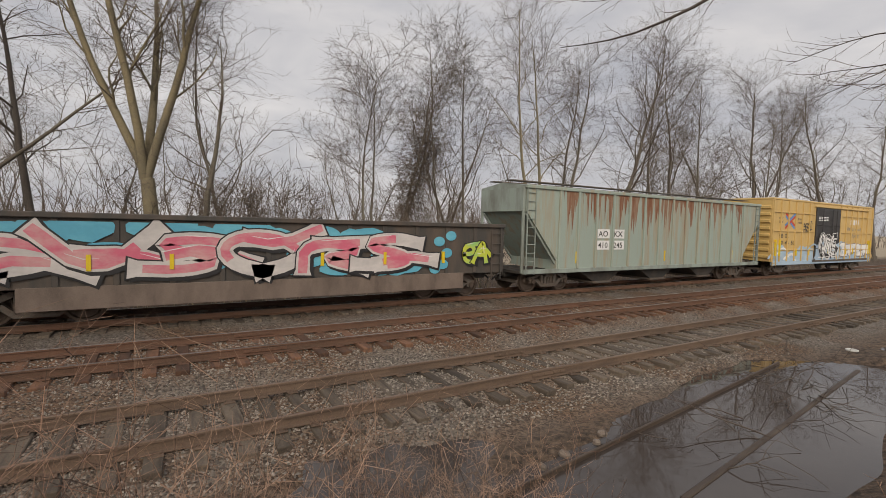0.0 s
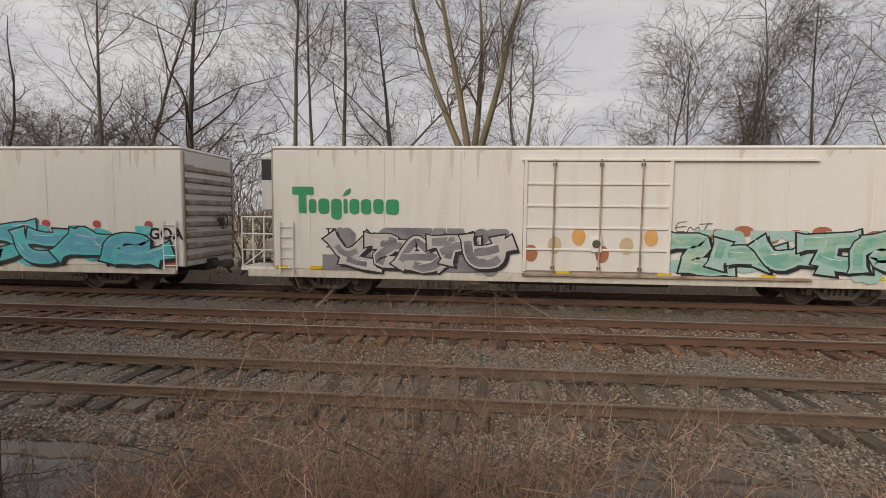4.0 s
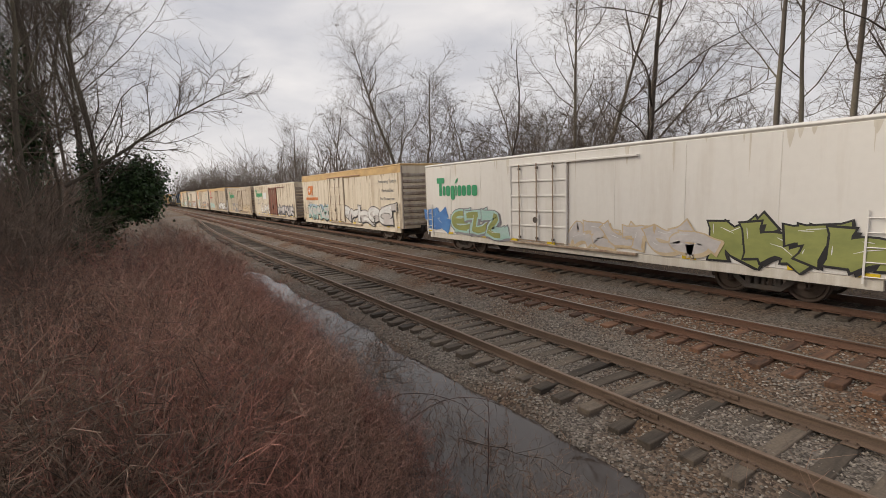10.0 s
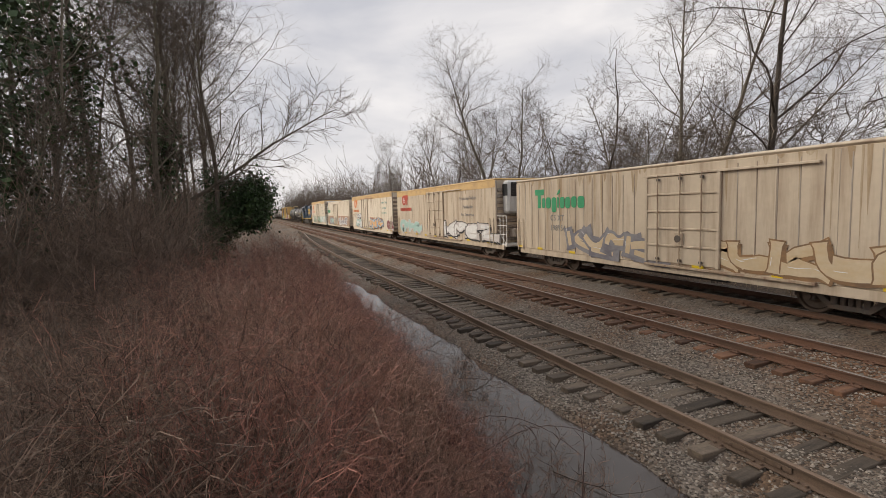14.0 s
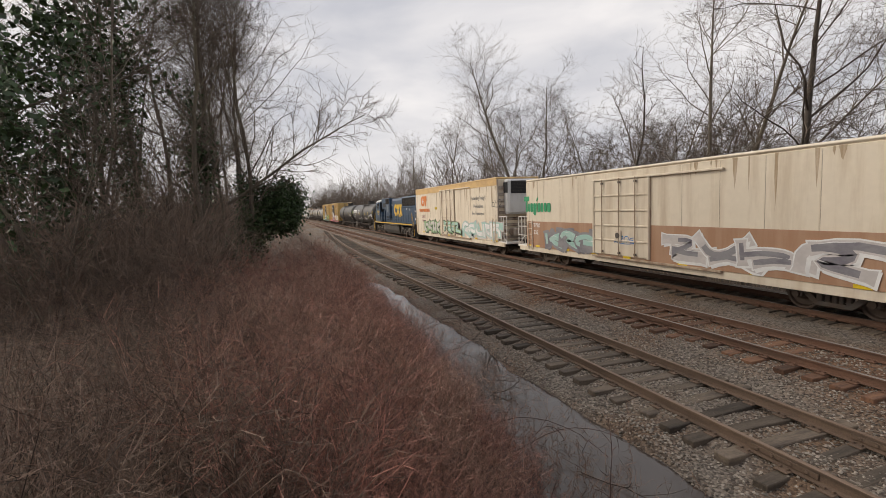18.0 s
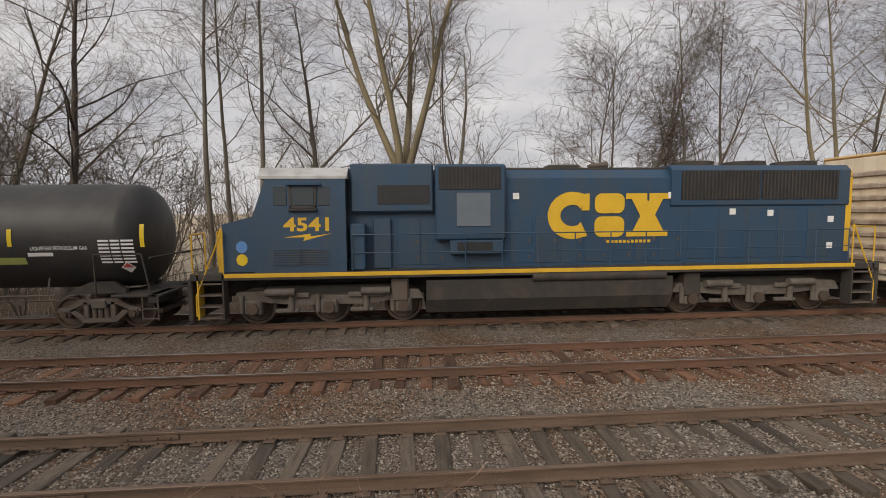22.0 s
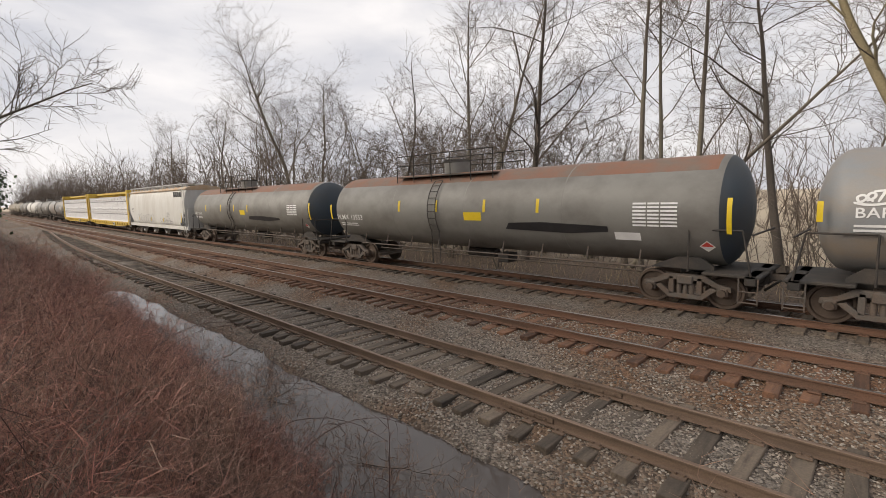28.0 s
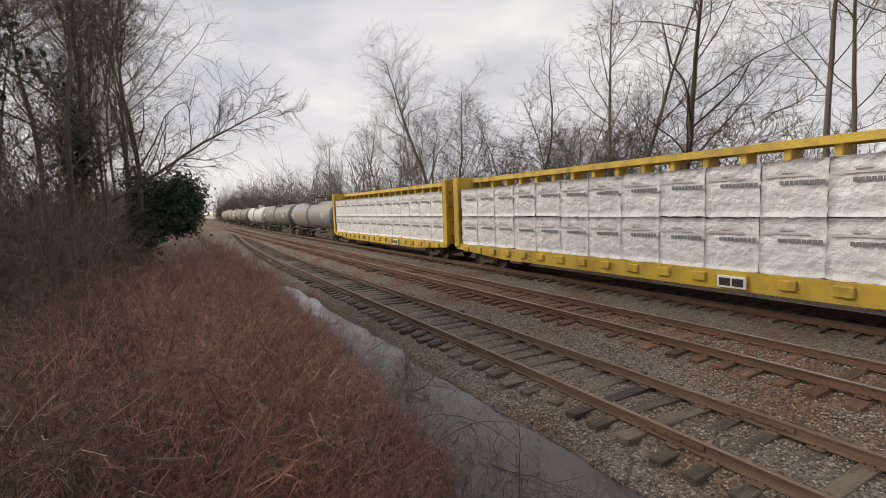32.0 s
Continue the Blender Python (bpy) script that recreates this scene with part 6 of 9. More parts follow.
def hopper_grey(u0, u1):
    car, L = vehicle("covered_hopper", "pale grey covered hopper with rusty roof edge", "railway car", u0, u1)
    h, top = L / 2, 4.62
    side = [(-1.1, 0.95), (-1.5, 1.15)] + [(-1.56 + 0.03 * ((z - 2.3) / 1.0) ** 2 + 0.12 * max(0, z - 3.1) ** 2, z) for z in np.linspace(1.3, 3.9, 10)] + [(-1.3, 4.12), (-1.1, 4.3)]
    ring = side + [(-y, z) for y, z in side[::-1]]
    mb, n = MB(), len(ring)
    vs = [(x, y, z) for x in (-h + 0.25, h - 0.25) for y, z in ring]
    mb.add(vs, [(i, n + i, n + (i + 1) % n, (i + 1) % n)[::-1] for i in range(n)], "hopgrey", True)
    mb.add(vs, [tuple(range(n)), tuple(range(n, 2 * n))[::-1]], "hopgrey")
    body = part("body", mb, car)
    part("roof", MB().prism([(-1.45, 4.18), (-1.1, 4.36), (0, top - 0.1), (1.1, 4.36), (1.45, 4.18), (1.4, 4.1), (-1.4, 4.1)], -h + 0.2, h - 0.2, "hoprust", "x"), car, "rust-stained roof edge")
    rw = MB()
    for yy in (-0.75, 0.45):
        rw.box(-h + 0.1, h - 0.1, yy, yy + 0.32, 4.62, 4.66, "steel")
    for i in range(16):
        x = -h + 0.4 + (L - 0.8) * i / 15
        rw.box(x - 0.03, x + 0.03, -1.25, -1.15, 4.3, 4.62, "roofgrey")
        rw.box(x - 0.03, x + 0.03, -1.25, -0.5, 4.57, 4.61, "roofgrey")
    rw.box(-h + 0.1, h - 0.1, -1.27, -1.22, 4.58, 4.64, "roofgrey")
    part("roof_walk", rw, car, "grey roof walkway on brackets")
    for i in range(5):
        part("hatch", lambda: MB().box(-0.9, 0.9, -0.35, 0.35, 4.5, 4.66, "hopgrey", 0.05), car, "", pose(-h + 2 + (L - 4) * i / 4, 0, 0), "hatch")
    part("side_sill", MB().box(-h, h, -1.5, -1.3, 0.82, 1.12, "hopgrey", 0.02).box(-h, h, 1.3, 1.5, 0.82, 1.12, "hopgrey", 0.02), car)
    for q in (-1, 1):
        # flat dark plate paints the shade of an opening that isn't cut
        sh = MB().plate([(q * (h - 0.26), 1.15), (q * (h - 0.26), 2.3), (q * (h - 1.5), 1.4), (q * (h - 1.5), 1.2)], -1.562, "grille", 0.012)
        part("end_opening", sh, car, "dark plate for the shade in the opening beside the end slope")
        fr = MB()
        for yy in (-1.45, 1.4):
            fr.box(q * h - 0.06, q * h + 0.04, yy, yy + 0.06, 0.8, 2.6, "hopgrey")
        for z in (1.3, 1.9, 2.55):
            fr.box(q * h - 0.03, q * h + 0.02, -1.45, 1.45, z, z + 0.05, "hopgrey")
        part("end_frame", fr, car)
        part("ladder", ladder(MB(), q * (h - 0.3), 0.6, 4.2, -1.55, "hopgrey", n=10), car)
    for x in (-h * 0.6, -h * 0.2, h * 0.2, h * 0.6):
        part("discharge_bay", lambda: MB().prism([(-1.6, 0.98), (1.6, 0.98), (0.45, 0.3), (-0.45, 0.3)], -1.0, 1.0, "under").box(-0.6, 0.6, -1.05, 1.05, 0.24, 0.34, "steel", 0.02).rod((0.0, -1.15, 0.42), (0.0, -0.9, 0.42), 0.11, "l_white", n=10), car, "", pose(x, 0, 0), "bay_grey")
    part("centre_sill", MB().box(-h, h, -0.3, 0.3, 0.6, 0.95, "under", 0.02), car)
    mb = Sheet()
    bars(mb, h - 2.9, 3.55, (0.42, 0.42, 0.36, 0.42), 0.42, -1.53, "l_black", 0.1)
    mk = mb.sub("reporting_mark")
    write(mk, "GPLX", -h + 1.4, 2.45, 0.2, -1.572, "l_black", width=0.6)
    write(mk, "77742", -h + 1.45, 2.15, 0.17, -1.572, "l_black", width=0.6)
    rg = random.Random(301)
    for k in range(9):
        ov = ellipse(-h + 3.6 + 0.62 * k, 1.62 + rg.uniform(-0.1, 0.1), rg.uniform(0.26, 0.42), rg.uniform(0.28, 0.42), 16, 0.06, rg)
        ribbon(mb, (ov + ov[:1])[rg.randrange(0, 4):], 0.018, -1.566 - 0.0006 * k, "s_grey")
    scribble(mb, h - 7, h - 3.5, 1.3, 1.75, -1.565, "s_grey", 302, 0.03, 8)
    for f in (0.22, 0.45, 0.66, 0.93):
        mb.box(-h + f * L, -h + f * L + 0.1, -1.575, -1.56, 1.4, 2.2 if f > 0.9 else 1.75, "l_yellow")
    dataplate(mb, h - 5, 2.2, 0.9, -1.572)
    mb.link(car)
    trucks(car, (-h + 1.9, h - 1.9))
    couplers(car, L, -0.03)


def boxcar(u0, u1, lower, scrawl, seed, label):
    car, L = vehicle("boxcar", label, "railway car", u0, u1, "yellow boxcars")
    h, top = L / 2, 4.85
    part("body", MB().box(-h, h, -1.46, 1.46, 0.95, top - 0.12, "yellow", 0.03), car)
    part("roof", MB().box(-h - 0.02, h + 0.02, -1.5, 1.5, top - 0.14, top - 0.02, "yellow", 0.03), car)
    rc = MB()
    for i in range(12):
        x = -h + 0.5 + (L - 1) * i / 11
        rc.box(x - 0.04, x + 0.04, -1.45, 1.45, top - 0.02, top + 0.03, "roofgrey")
    part("roof_ribs", rc, car, "pale weathered roof ribs")
    d0, d1 = -h + 0.372 * L, -h + 0.612 * L
    for i in range(17):
        x = -h + 0.06 + (L - 0.12) * i / 16
        if d0 - 0.15 < x < d1 + 0.15:
            continue
        part("side_post", lambda: MB().box(-0.045, 0.045, -1.53, -1.45, 0.95, 4.71, "yellow", 0.012), car, "", pose(x, 0, 0), "box_post")
    hz = MB()
    for z in (1.65, 2.82, 3.98):
        hz.box(-h + 0.08, d0 - 0.12, -1.525, -1.455, z - 0.025, z + 0.025, "yellow", 0.008)
        hz.box(d1 + 0.12, h - 0.08, -1.525, -1.455, z - 0.025, z + 0.025, "yellow", 0.008)
    part("side_rails", hz, car)
    dr = part("door", MB().box(d0, d1, -1.54, -1.45, 1.0, top - 0.4, "black", 0.015), car, "black sliding door")
    rb = MB()
    for z in (1.75, 2.45, 3.3):
        rb.box(d0 + 0.05, d1 - 0.05, -1.58, -1.535, z - 0.03, z + 0.03, "black", 0.01)
    for f in (0.22, 0.62, 0.8):
        rb.rod((d0 + (d1 - d0) * f, -1.6, 1.05), (d0 + (d1 - d0) * f, -1.6, top - 0.45), 0.02, "black", n=6)
    part("door_ribs", rb, dr)
    part("door_rail", MB().box(d0 - 0.2, h - 0.9, -1.58, -1.46, top - 0.38, top - 0.28, "yellow", 0.015), car)
    part("door_rail", MB().box(d0 - 0.2, h - 0.9, -1.58, -1.4, 0.86, 0.98, "steel", 0.015), car)
    part("side_sill", MB().box(-h + 0.2, h - 0.2, -1.5, -1.38, 0.72, 0.96, lower, 0.015).box(-h + 0.2, h - 0.2, 1.38, 1.5, 0.72, 0.96, "yellow", 0.015), car)
    part("centre_sill", MB().box(-h, h, -0.3, 0.3, 0.6, 0.95, "under", 0.02), car)
    for q in (-1, 1):
        en = MB()
        for i in range(8):
            z = 1.25 + i * 0.43
            en.prism([(q * (h - 0.01), z - 0.14), (q * (h + 0.1), z - 0.06), (q * (h + 0.1), z + 0.06), (q * (h - 0.01), z + 0.14)], -1.35, 1.35, "yellow")
        end_ladder(en, q * h, q, 1.0, 4.4, "yellow", 8)
        part("end_panel", en, car)
        part("ladder", ladder(MB(), q * (h - 0.35), 0.7, 2.3, -1.47, "yellow", n=5), car)
        brake_wheel(car, q * h, q)
    mb, y = Sheet(), -1.462
    X = lambda f: -h + f * L
    # sprayed lower half, its upper edge drifting off in puffs
    rg = random.Random(seed)
    fade = lambda f: 1.98 + 0.3 * math.sin(f * 9 + seed) + 0.16 * math.sin(f * 31 + 2 * seed) + 0.07 * math.sin(f * 83)
    for a, b, yy in ((0.006, 0.368, -1.4635), (0.374, 0.61, GD - 0.002), (0.616, 0.994, -1.4635)):
        up = [a + (b - a) * k / 40 for k in range(41)]
        mb.plate([(X(a), 0.93), (X(b), 0.93)] + [(X(f), fade(f) + rg.uniform(-0.04, 0.04)) for f in up[::-1]], yy, lower, 0.001)
    for i in range(16):
        f = 0.03 + 0.94 * i / 15
        yy = (GD - 0.006 if 0.34 < f < 0.65 else -1.467) - 0.0006 * i
        z = rg.uniform(1.1, 1.9)
        ribbon(mb, rounded([(X(f) - 0.7, z - 0.2), (X(f), z + rg.uniform(-0.1, 0.3)), (X(f) + 0.5, z + 0.1), (X(f) + 0.9, z - 0.35)], 2), rg.uniform(0.04, 0.11), yy, rg.choice((lower, lower, "s_white", "yellow", "s_mint" if seed == 1 else lower)), 0.1, 0.3, 0.93)
    # crossed road and rail emblem, two bent bands
    cx, cz = X(0.145), 3.47
    sb = mb.sub("emblem")
    for q, key, dz in ((1, "l_red", 0.0), (1, "l_blue", 0.17), (-1, "l_blue", 0.0), (-1, "l_red", 0.17)):
        yy = y - 0.005 - 0.001 * (q + 1) - 0.0006 * (dz > 0)
        ribbon(sb, [(cx - 0.62, cz - q * 0.38 + dz - 0.08), (cx - 0.05, cz - q * 0.04 + dz - 0.08), (cx + 0.05, cz + q * 0.04 + dz - 0.08), (cx + 0.62, cz + q * 0.38 + dz - 0.08)], 0.075, yy, key)
    sb = mb.sub("slogan")
    for t, f, z in (("next", 0.053, 3.56), ("load", 0.053, 3.32), ("any", 0.212, 3.56), ("road", 0.212, 3.32)):
        write(sb, t, X(f), z, 0.17, y - 0.003, "l_black", 0.006, width=0.5)
    sb = mb.sub("reporting_mark")
    write(sb, "FB", X(0.06), 2.42, 0.26, y - 0.003, "l_black", width=0.5)
    write(sb, "OX", X(0.108), 2.42, 0.26, y - 0.003, "l_black", width=0.55)
    for k, t in enumerate({1: ("50", "46", "52"), 2: ("50", "42", "43")}.get(seed, ("50", "46", "50"))):
        write(sb, t, X(0.06 + 0.05 * k), 2.0, 0.25, y - 0.012, "l_black", width=0.48)
    bars(mb.sub("logo"), X(0.74), 3.42, (0.35, 0.3, 0.5), 0.36, y - 0.002, "s_white", 0.12)
    sb = mb.sub("slogan")
    write(sb, "Railcar Pooling", X(0.705), 3.02, 0.24, y - 0.003, "l_grey", width=2.85, shear=0.15)
    write(sb, "Experts", X(0.755), 2.52, 0.24, y - 0.003, "l_grey", width=1.35, shear=0.15)
    for z in (3.8, 3.7, 3.6):
        bars(mb.sub("data_lettering"), X(0.39), z, (0.3, 0.2, 0.45, 0.3), 0.055, GD + 0.02, "s_white")
    graffiti(mb, scrawl[0], X(0.405), X(0.56), 1.05, 2.9, GD - 0.03, "s_black", "s_white", None, "s_white", seed + 400, 1.0)
    scribble(mb, X(0.4), X(0.56), 1.2, 2.4, GD - 0.05, "s_white", seed + 405, 0.05, 5)
    graffiti(mb, scrawl[1], X(0.625), X(0.965), 1.1, 2.15, y - 0.03, "s_green" if seed == 1 else "s_white", "s_black" if seed == 1 else "s_grey", None, "s_lime" if seed == 1 else None, seed + 410, 0.7)
    scribble(mb, X(0.255), X(0.335), 2.85, 3.55, y - 0.01, "s_black", seed + 420, 0.07, 6)
    for f in (0.025, 0.06, 0.2, 0.315, 0.485, 0.69, 0.77, 0.955, 0.975):
        mb.sub("safety_tape").box(X(f), X(f) + 0.1, -1.6 if 0.36 < f < 0.62 else -1.545, -1.46, 1.3, 1.72 if 0.1 < f < 0.9 else 2.3, "l_yellow")
    mb.link(car)
    trucks(car, (-h + 2.0, h - 2.0))
    couplers(car, L, -0.05)


def tank(u0, u1, paint, label, r=1.47, cz=2.55, end=None, rust=False, marks=None, rail=1.0, dome=0.0):
    car, L = vehicle("tank_car", label, "railway car", u0, u1, "tank cars")
    h, n = L / 2, 32
    mb = MB()
    cap = 0.62
    prof = [(-h + 0.35 + cap * (1 - math.cos(a)), r * math.sin(a)) for a in np.linspace(0.12, math.pi / 2, 7)]
    prof = prof + [(-x, q) for x, q in prof[::-1]]
    rings = []
    for x, q in prof:
        rings.append([(x, q * math.sin(2 * math.pi * i / n), cz + q * math.cos(2 * math.pi * i / n)) for i in range(n)])
    faces = {}
    for k in range(len(rings) - 1):
        for i in range(n):
            j = (i + 1) % n
            key = end if end and (k < 5 or k > 7) else paint
            if rust and k == 6 and (i < 4 or i > n - 5):
                key = "tankrust"
            faces.setdefault(key, []).append((k * n + i, k * n + j, (k + 1) * n + j, (k + 1) * n + i))
    for key, fs in faces.items():
        mb.add([p for ring in rings for p in ring], fs, key, True)
    mb.add(rings[0], [tuple(range(n))], end or paint)
    mb.add(rings[-1], [tuple(range(n))[::-1]], end or paint)
    part("tank", mb, car)
    for f in (0.36, 0.64) if L < 17 else (0.28, 0.5, 0.72):
        part("weld_band", MB().rod((-h + f * L - 0.02, 0, cz), (-h + f * L + 0.02, 0, cz), r + 0.003, paint, n=32, caps=True), car)
    for q in (-1, 1):
        cr = MB().prism([(q * (h - 2.6), 1.0), (q * (h - 2.4), 1.1), (q * (h - 1.9), 1.32), (q * (h - 1.3), 1.32), (q * (h - 1.0), 1.1), (q * (h - 1.0), 1.0)], -0.95, -0.8, "under")
        cr.prism([(q * (h - 2.6), 1.0), (q * (h - 2.4), 1.1), (q * (h - 1.9), 1.32), (q * (h - 1.3), 1.32), (q * (h - 1.0), 1.1), (q * (h - 1.0), 1.0)], 0.8, 0.95, "under")
        cr.box(q * (h - 1.2), q * (h + 0.1), -1.3, 1.3, 0.92, 1.0, "under", 0.02)
        part("saddle", cr, car)
        rl = MB()
        rl.rod((q * (h - 1.5), -1.4, 1.0), (q * (h - 1.5), -1.4, 2.1), 0.025, "under", n=6)
        rl.rod((q * (h - 1.5), -1.4, 2.1), (q * (h - 0.3), -1.4, 2.1), 0.025, "under", n=6)
        rl.rod((q * (h - 0.3), -1.4, 2.1), (q * (h - 0.1), -1.4, 1.0), 0.025, "under", n=6)
        rl.rod((q * (h - 0.1), -1.4, 2.0), (q * (h - 0.1), 1.4, 2.0), 0.025, "under", n=6)
        part("end_railing", rl, car)
        part("end_sill", MB().box(q * (h - 0.25), q * h, -1.3, 1.3, 0.75, 1.0, "under", 0.02).box(q * h - q * 2.0, q * h, -0.32, 0.32, 0.6, 0.95, "under", 0.02), car)
        st = MB()
        for z in (0.35, 0.62):
            st.rod((q * (h - 0.15) - 0.2, -1.38, z), (q * (h - 0.15) + 0.2, -1.38, z), 0.018, "steel", n=5)
        for dx in (-0.2, 0.2):
            st.rod((q * (h - 0.15) + dx, -1.38, 0.3), (q * (h - 0.15) + dx, -1.38, 0.95), 0.018, "steel", n=5)
        part("step", st, car)
    sr = MB()
    sr.rod((-h + 2.6, -1.28, 1.02), (h - 2.6, -1.28, 1.02), 0.03, "steel", n=6)
    for i in range(9):
        x = -h + 2.8 + (L - 5.6) * i / 8
        sr.rod((x, -1.28, 1.02), (x, -1.15, cz - r * 0.72), 0.025, "steel", n=5)
    part("side_handrail", sr, car)
    part("brake_gear", MB().rod((-1.2, 0.3, 0.8), (0.2, 0.3, 0.8), 0.2, "under", n=12).box(0.8, 1.3, -0.5, 0.1, 0.6, 0.95, "under", 0.03).rod((-h + 3, -0.5, 0.75), (h - 3, -0.5, 0.75), 0.025, "steel", n=5), car)
    zt = cz + r
    part("dome", MB().rod((dome, 0, zt - 0.05), (dome, 0, zt + 0.42), 0.52, paint, n=18).rod((dome, 0, zt + 0.42), (dome, 0, zt + 0.5), 0.56, "under", n=18), car, "valve housing on the tank top")
    pl = MB()
    w = 2.6 * rail
    pl.box(dome - w, dome + w, -1.0, -0.45, zt - 0.14, zt - 0.1, "steel")
    pl.box(dome - w, dome + w, 0.45, 1.0, zt - 0.14, zt - 0.1, "steel")
    part("top_platform", pl, car)
    tr = MB()
    for yy in (-1.0, 1.0):
        for i in range(6):
            x = dome - w + 2 * w * i / 5
            tr.rod((x, yy, zt - 0.35), (x, yy, zt + 0.75), 0.022, "under", n=5)
        for z in (zt + 0.35, zt + 0.75):
            tr.rod((dome - w, yy, z), (dome + w, yy, z), 0.02, "under", n=5)
    part("top_railing", tr, car)
    ld = MB()
    pts = [(-(r + 0.08) * math.sin(a), cz + (r + 0.08) * math.cos(a)) for a in np.linspace(0.75, 2.1, 9)]
    for dx in (-0.21, 0.21):
        for (ya, za), (yb, zb) in zip(pts[:-1], pts[1:]):
            ld.rod((dome + dx, ya, za), (dome + dx, yb, zb), 0.022, "under", n=5)
        ld.rod((dome + dx, pts[-1][0], pts[-1][1]), (dome + dx, -1.3, 0.45), 0.022, "under", n=5)
    for ya, za in pts:
        ld.rod((dome - 0.21, ya, za), (dome + 0.21, ya, za), 0.018, "under", n=5)
    part("ladder", ld, car)
    if marks:
        raw = Sheet()
        marks(raw, lambda f: -h + f * L, L)
        # lay the flat lettering onto the round shell
        def bend(x, y, z):
            a, lift = (z - cz) / r, r + 0.008 + (-1.5 - y)
            return (x, -lift * math.cos(a), cz + lift * math.sin(a))
        raw.link(car, bend)
    trucks(car, (-h + 1.65, h - 1.65))
    couplers(car, L, -0.05)


def tape_marks(mb, X, fs, z=2.55, hh=0.45):
    for f in fs:
        tp = mb.sub("safety_tape")
        for k in range(5):
            tp.box(X(f), X(f) + 0.11, -1.503, -1.5, z + hh * k / 5, z + hh * (k + 1) / 5, "l_yellow")


def stack_lines(mb, x, z, w=1.2, n=5, key="l_white"):
    mb = mb.sub("data_lettering")
    for i in range(n):
        bars(mb, x, z - i * 0.1, (w * 0.3, w * 0.25, w * 0.35), 0.05, -1.5, key, 0.04)


def placard(mb, x, z, s=0.19):
    mb = mb.sub("placard")
    mb.add([(x, -1.503, z - s), (x + s, -1.503, z), (x, -1.503, z + s), (x - s, -1.503, z)], [(0, 1, 2, 3)], "s_white")
    mb.add([(x, -1.505, z), (x + s * 0.8, -1.505, z), (x, -1.505, z + s * 0.8), (x - s * 0.8, -1.505, z)], [(0, 1, 2, 3)], "s_red")


def tm_t1(mb, X, L):
    lg = mb.sub("logo")
    for k in range(6):
        x = X(0.085) + 0.56 * k
        lg.plate(rrect(x, x + 0.47, 2.75, 3.17, 0.12), -1.518, "l_white")
        lg.plate(rrect(x + 0.15, x + 0.32, 2.88, 3.04, 0.05), -1.523, "tankblack")
    write(mb.sub("reporting_mark"), "PROX 93072", X(0.115), 2.28, 0.19, -1.501, "l_white", width=1.75)
    stack_lines(mb, X(0.115), 2.05, 1.6, 2)
    scribble(mb, X(0.012), X(0.042), 2.65, 3.3, -1.5, "s_lime", 501, 0.05, 6)
    scribble(mb, X(0.33), X(0.39), 2.6, 3.4, -1.5, "s_white", 502, 0.045, 9)
    scribble(mb, X(0.32), X(0.4), 1.6, 2.0, -1.5, "s_white", 503, 0.035, 11)
    scribble(mb, X(0.43), X(0.56), 1.6, 2.05, -1.5, "s_white", 504, 0.035, 15)
    scribble(mb, X(0.62), X(0.74), 1.7, 2.05, -1.5, "s_white", 505, 0.035, 12)
    tape_marks(mb, X, (0.05, 0.26, 0.41, 0.53, 0.67, 0.8), 2.35)
    mb.box(X(0.78), X(0.82), -1.503, -1.5, 1.85, 2.05, "s_olive")
    write(mb.sub("contents_lettering"), "LIQUEFIED PETROLEUM GAS", X(0.83), 2.25, 0.1, -1.501, "l_white", width=1.4)
    mb.box(X(0.825), X(0.86), -1.503, -1.5, 2.08, 2.18, "l_white")
    stack_lines(mb, X(0.925), 2.45, 0.9, 7)
    tape_marks(mb, X, (0.985,), 2.3, 0.6)
    placard(mb, X(0.96), 1.7)


def tm_t2(mb, X, L):
    tape_marks(mb, X, (0.07, 0.2, 0.5, 0.765), 2.25)
    write(mb.sub("contents_lettering"), "LIQUEFIED PETROLEUM GAS", X(0.78), 2.2, 0.09, -1.501, "l_white", width=1.5)
    write(mb.sub("contents_lettering"), "NOT ODORIZED", X(0.78), 2.03, 0.09, -1.501, "l_white", width=0.85)
    stack_lines(mb, X(0.885), 2.45, 0.95, 7)
    tape_marks(mb, X, (0.975,), 2.1, 0.7)
    placard(mb, X(0.935), 1.65)
    mb.box(X(0.86), X(0.89), -1.503, -1.5, 1.95, 2.15, "l_white")
    mb.box(X(0.864), X(0.886), -1.504, -1.5, 1.98, 2.12, "tankblack")


def tm_t3(mb, X, L):
    scribble(mb, X(0.07), X(0.1), 2.75, 3.1, -1.5, "s_white", 511, 0.05, 5)
    write(mb.sub("reporting_mark"), "BAPX 222865", X(0.07), 2.45, 0.22, -1.501, "l_white", width=1.9)
    stack_lines(mb, X(0.07), 2.25, 1.7, 2)
    tape_marks(mb, X, (0.03, 0.17, 0.35, 0.56, 0.79), 2.35)
    mb.box(X(0.45), X(0.5), -1.503, -1.5, 1.95, 2.1, "l_yellow")
    stack_lines(mb, X(0.86), 2.75, 1.1, 6)
    mb.box(X(0.82), X(0.865), -1.503, -1.5, 1.75, 1.98, "l_white")
    tape_marks(mb, X, (0.965,), 2.1, 0.8)


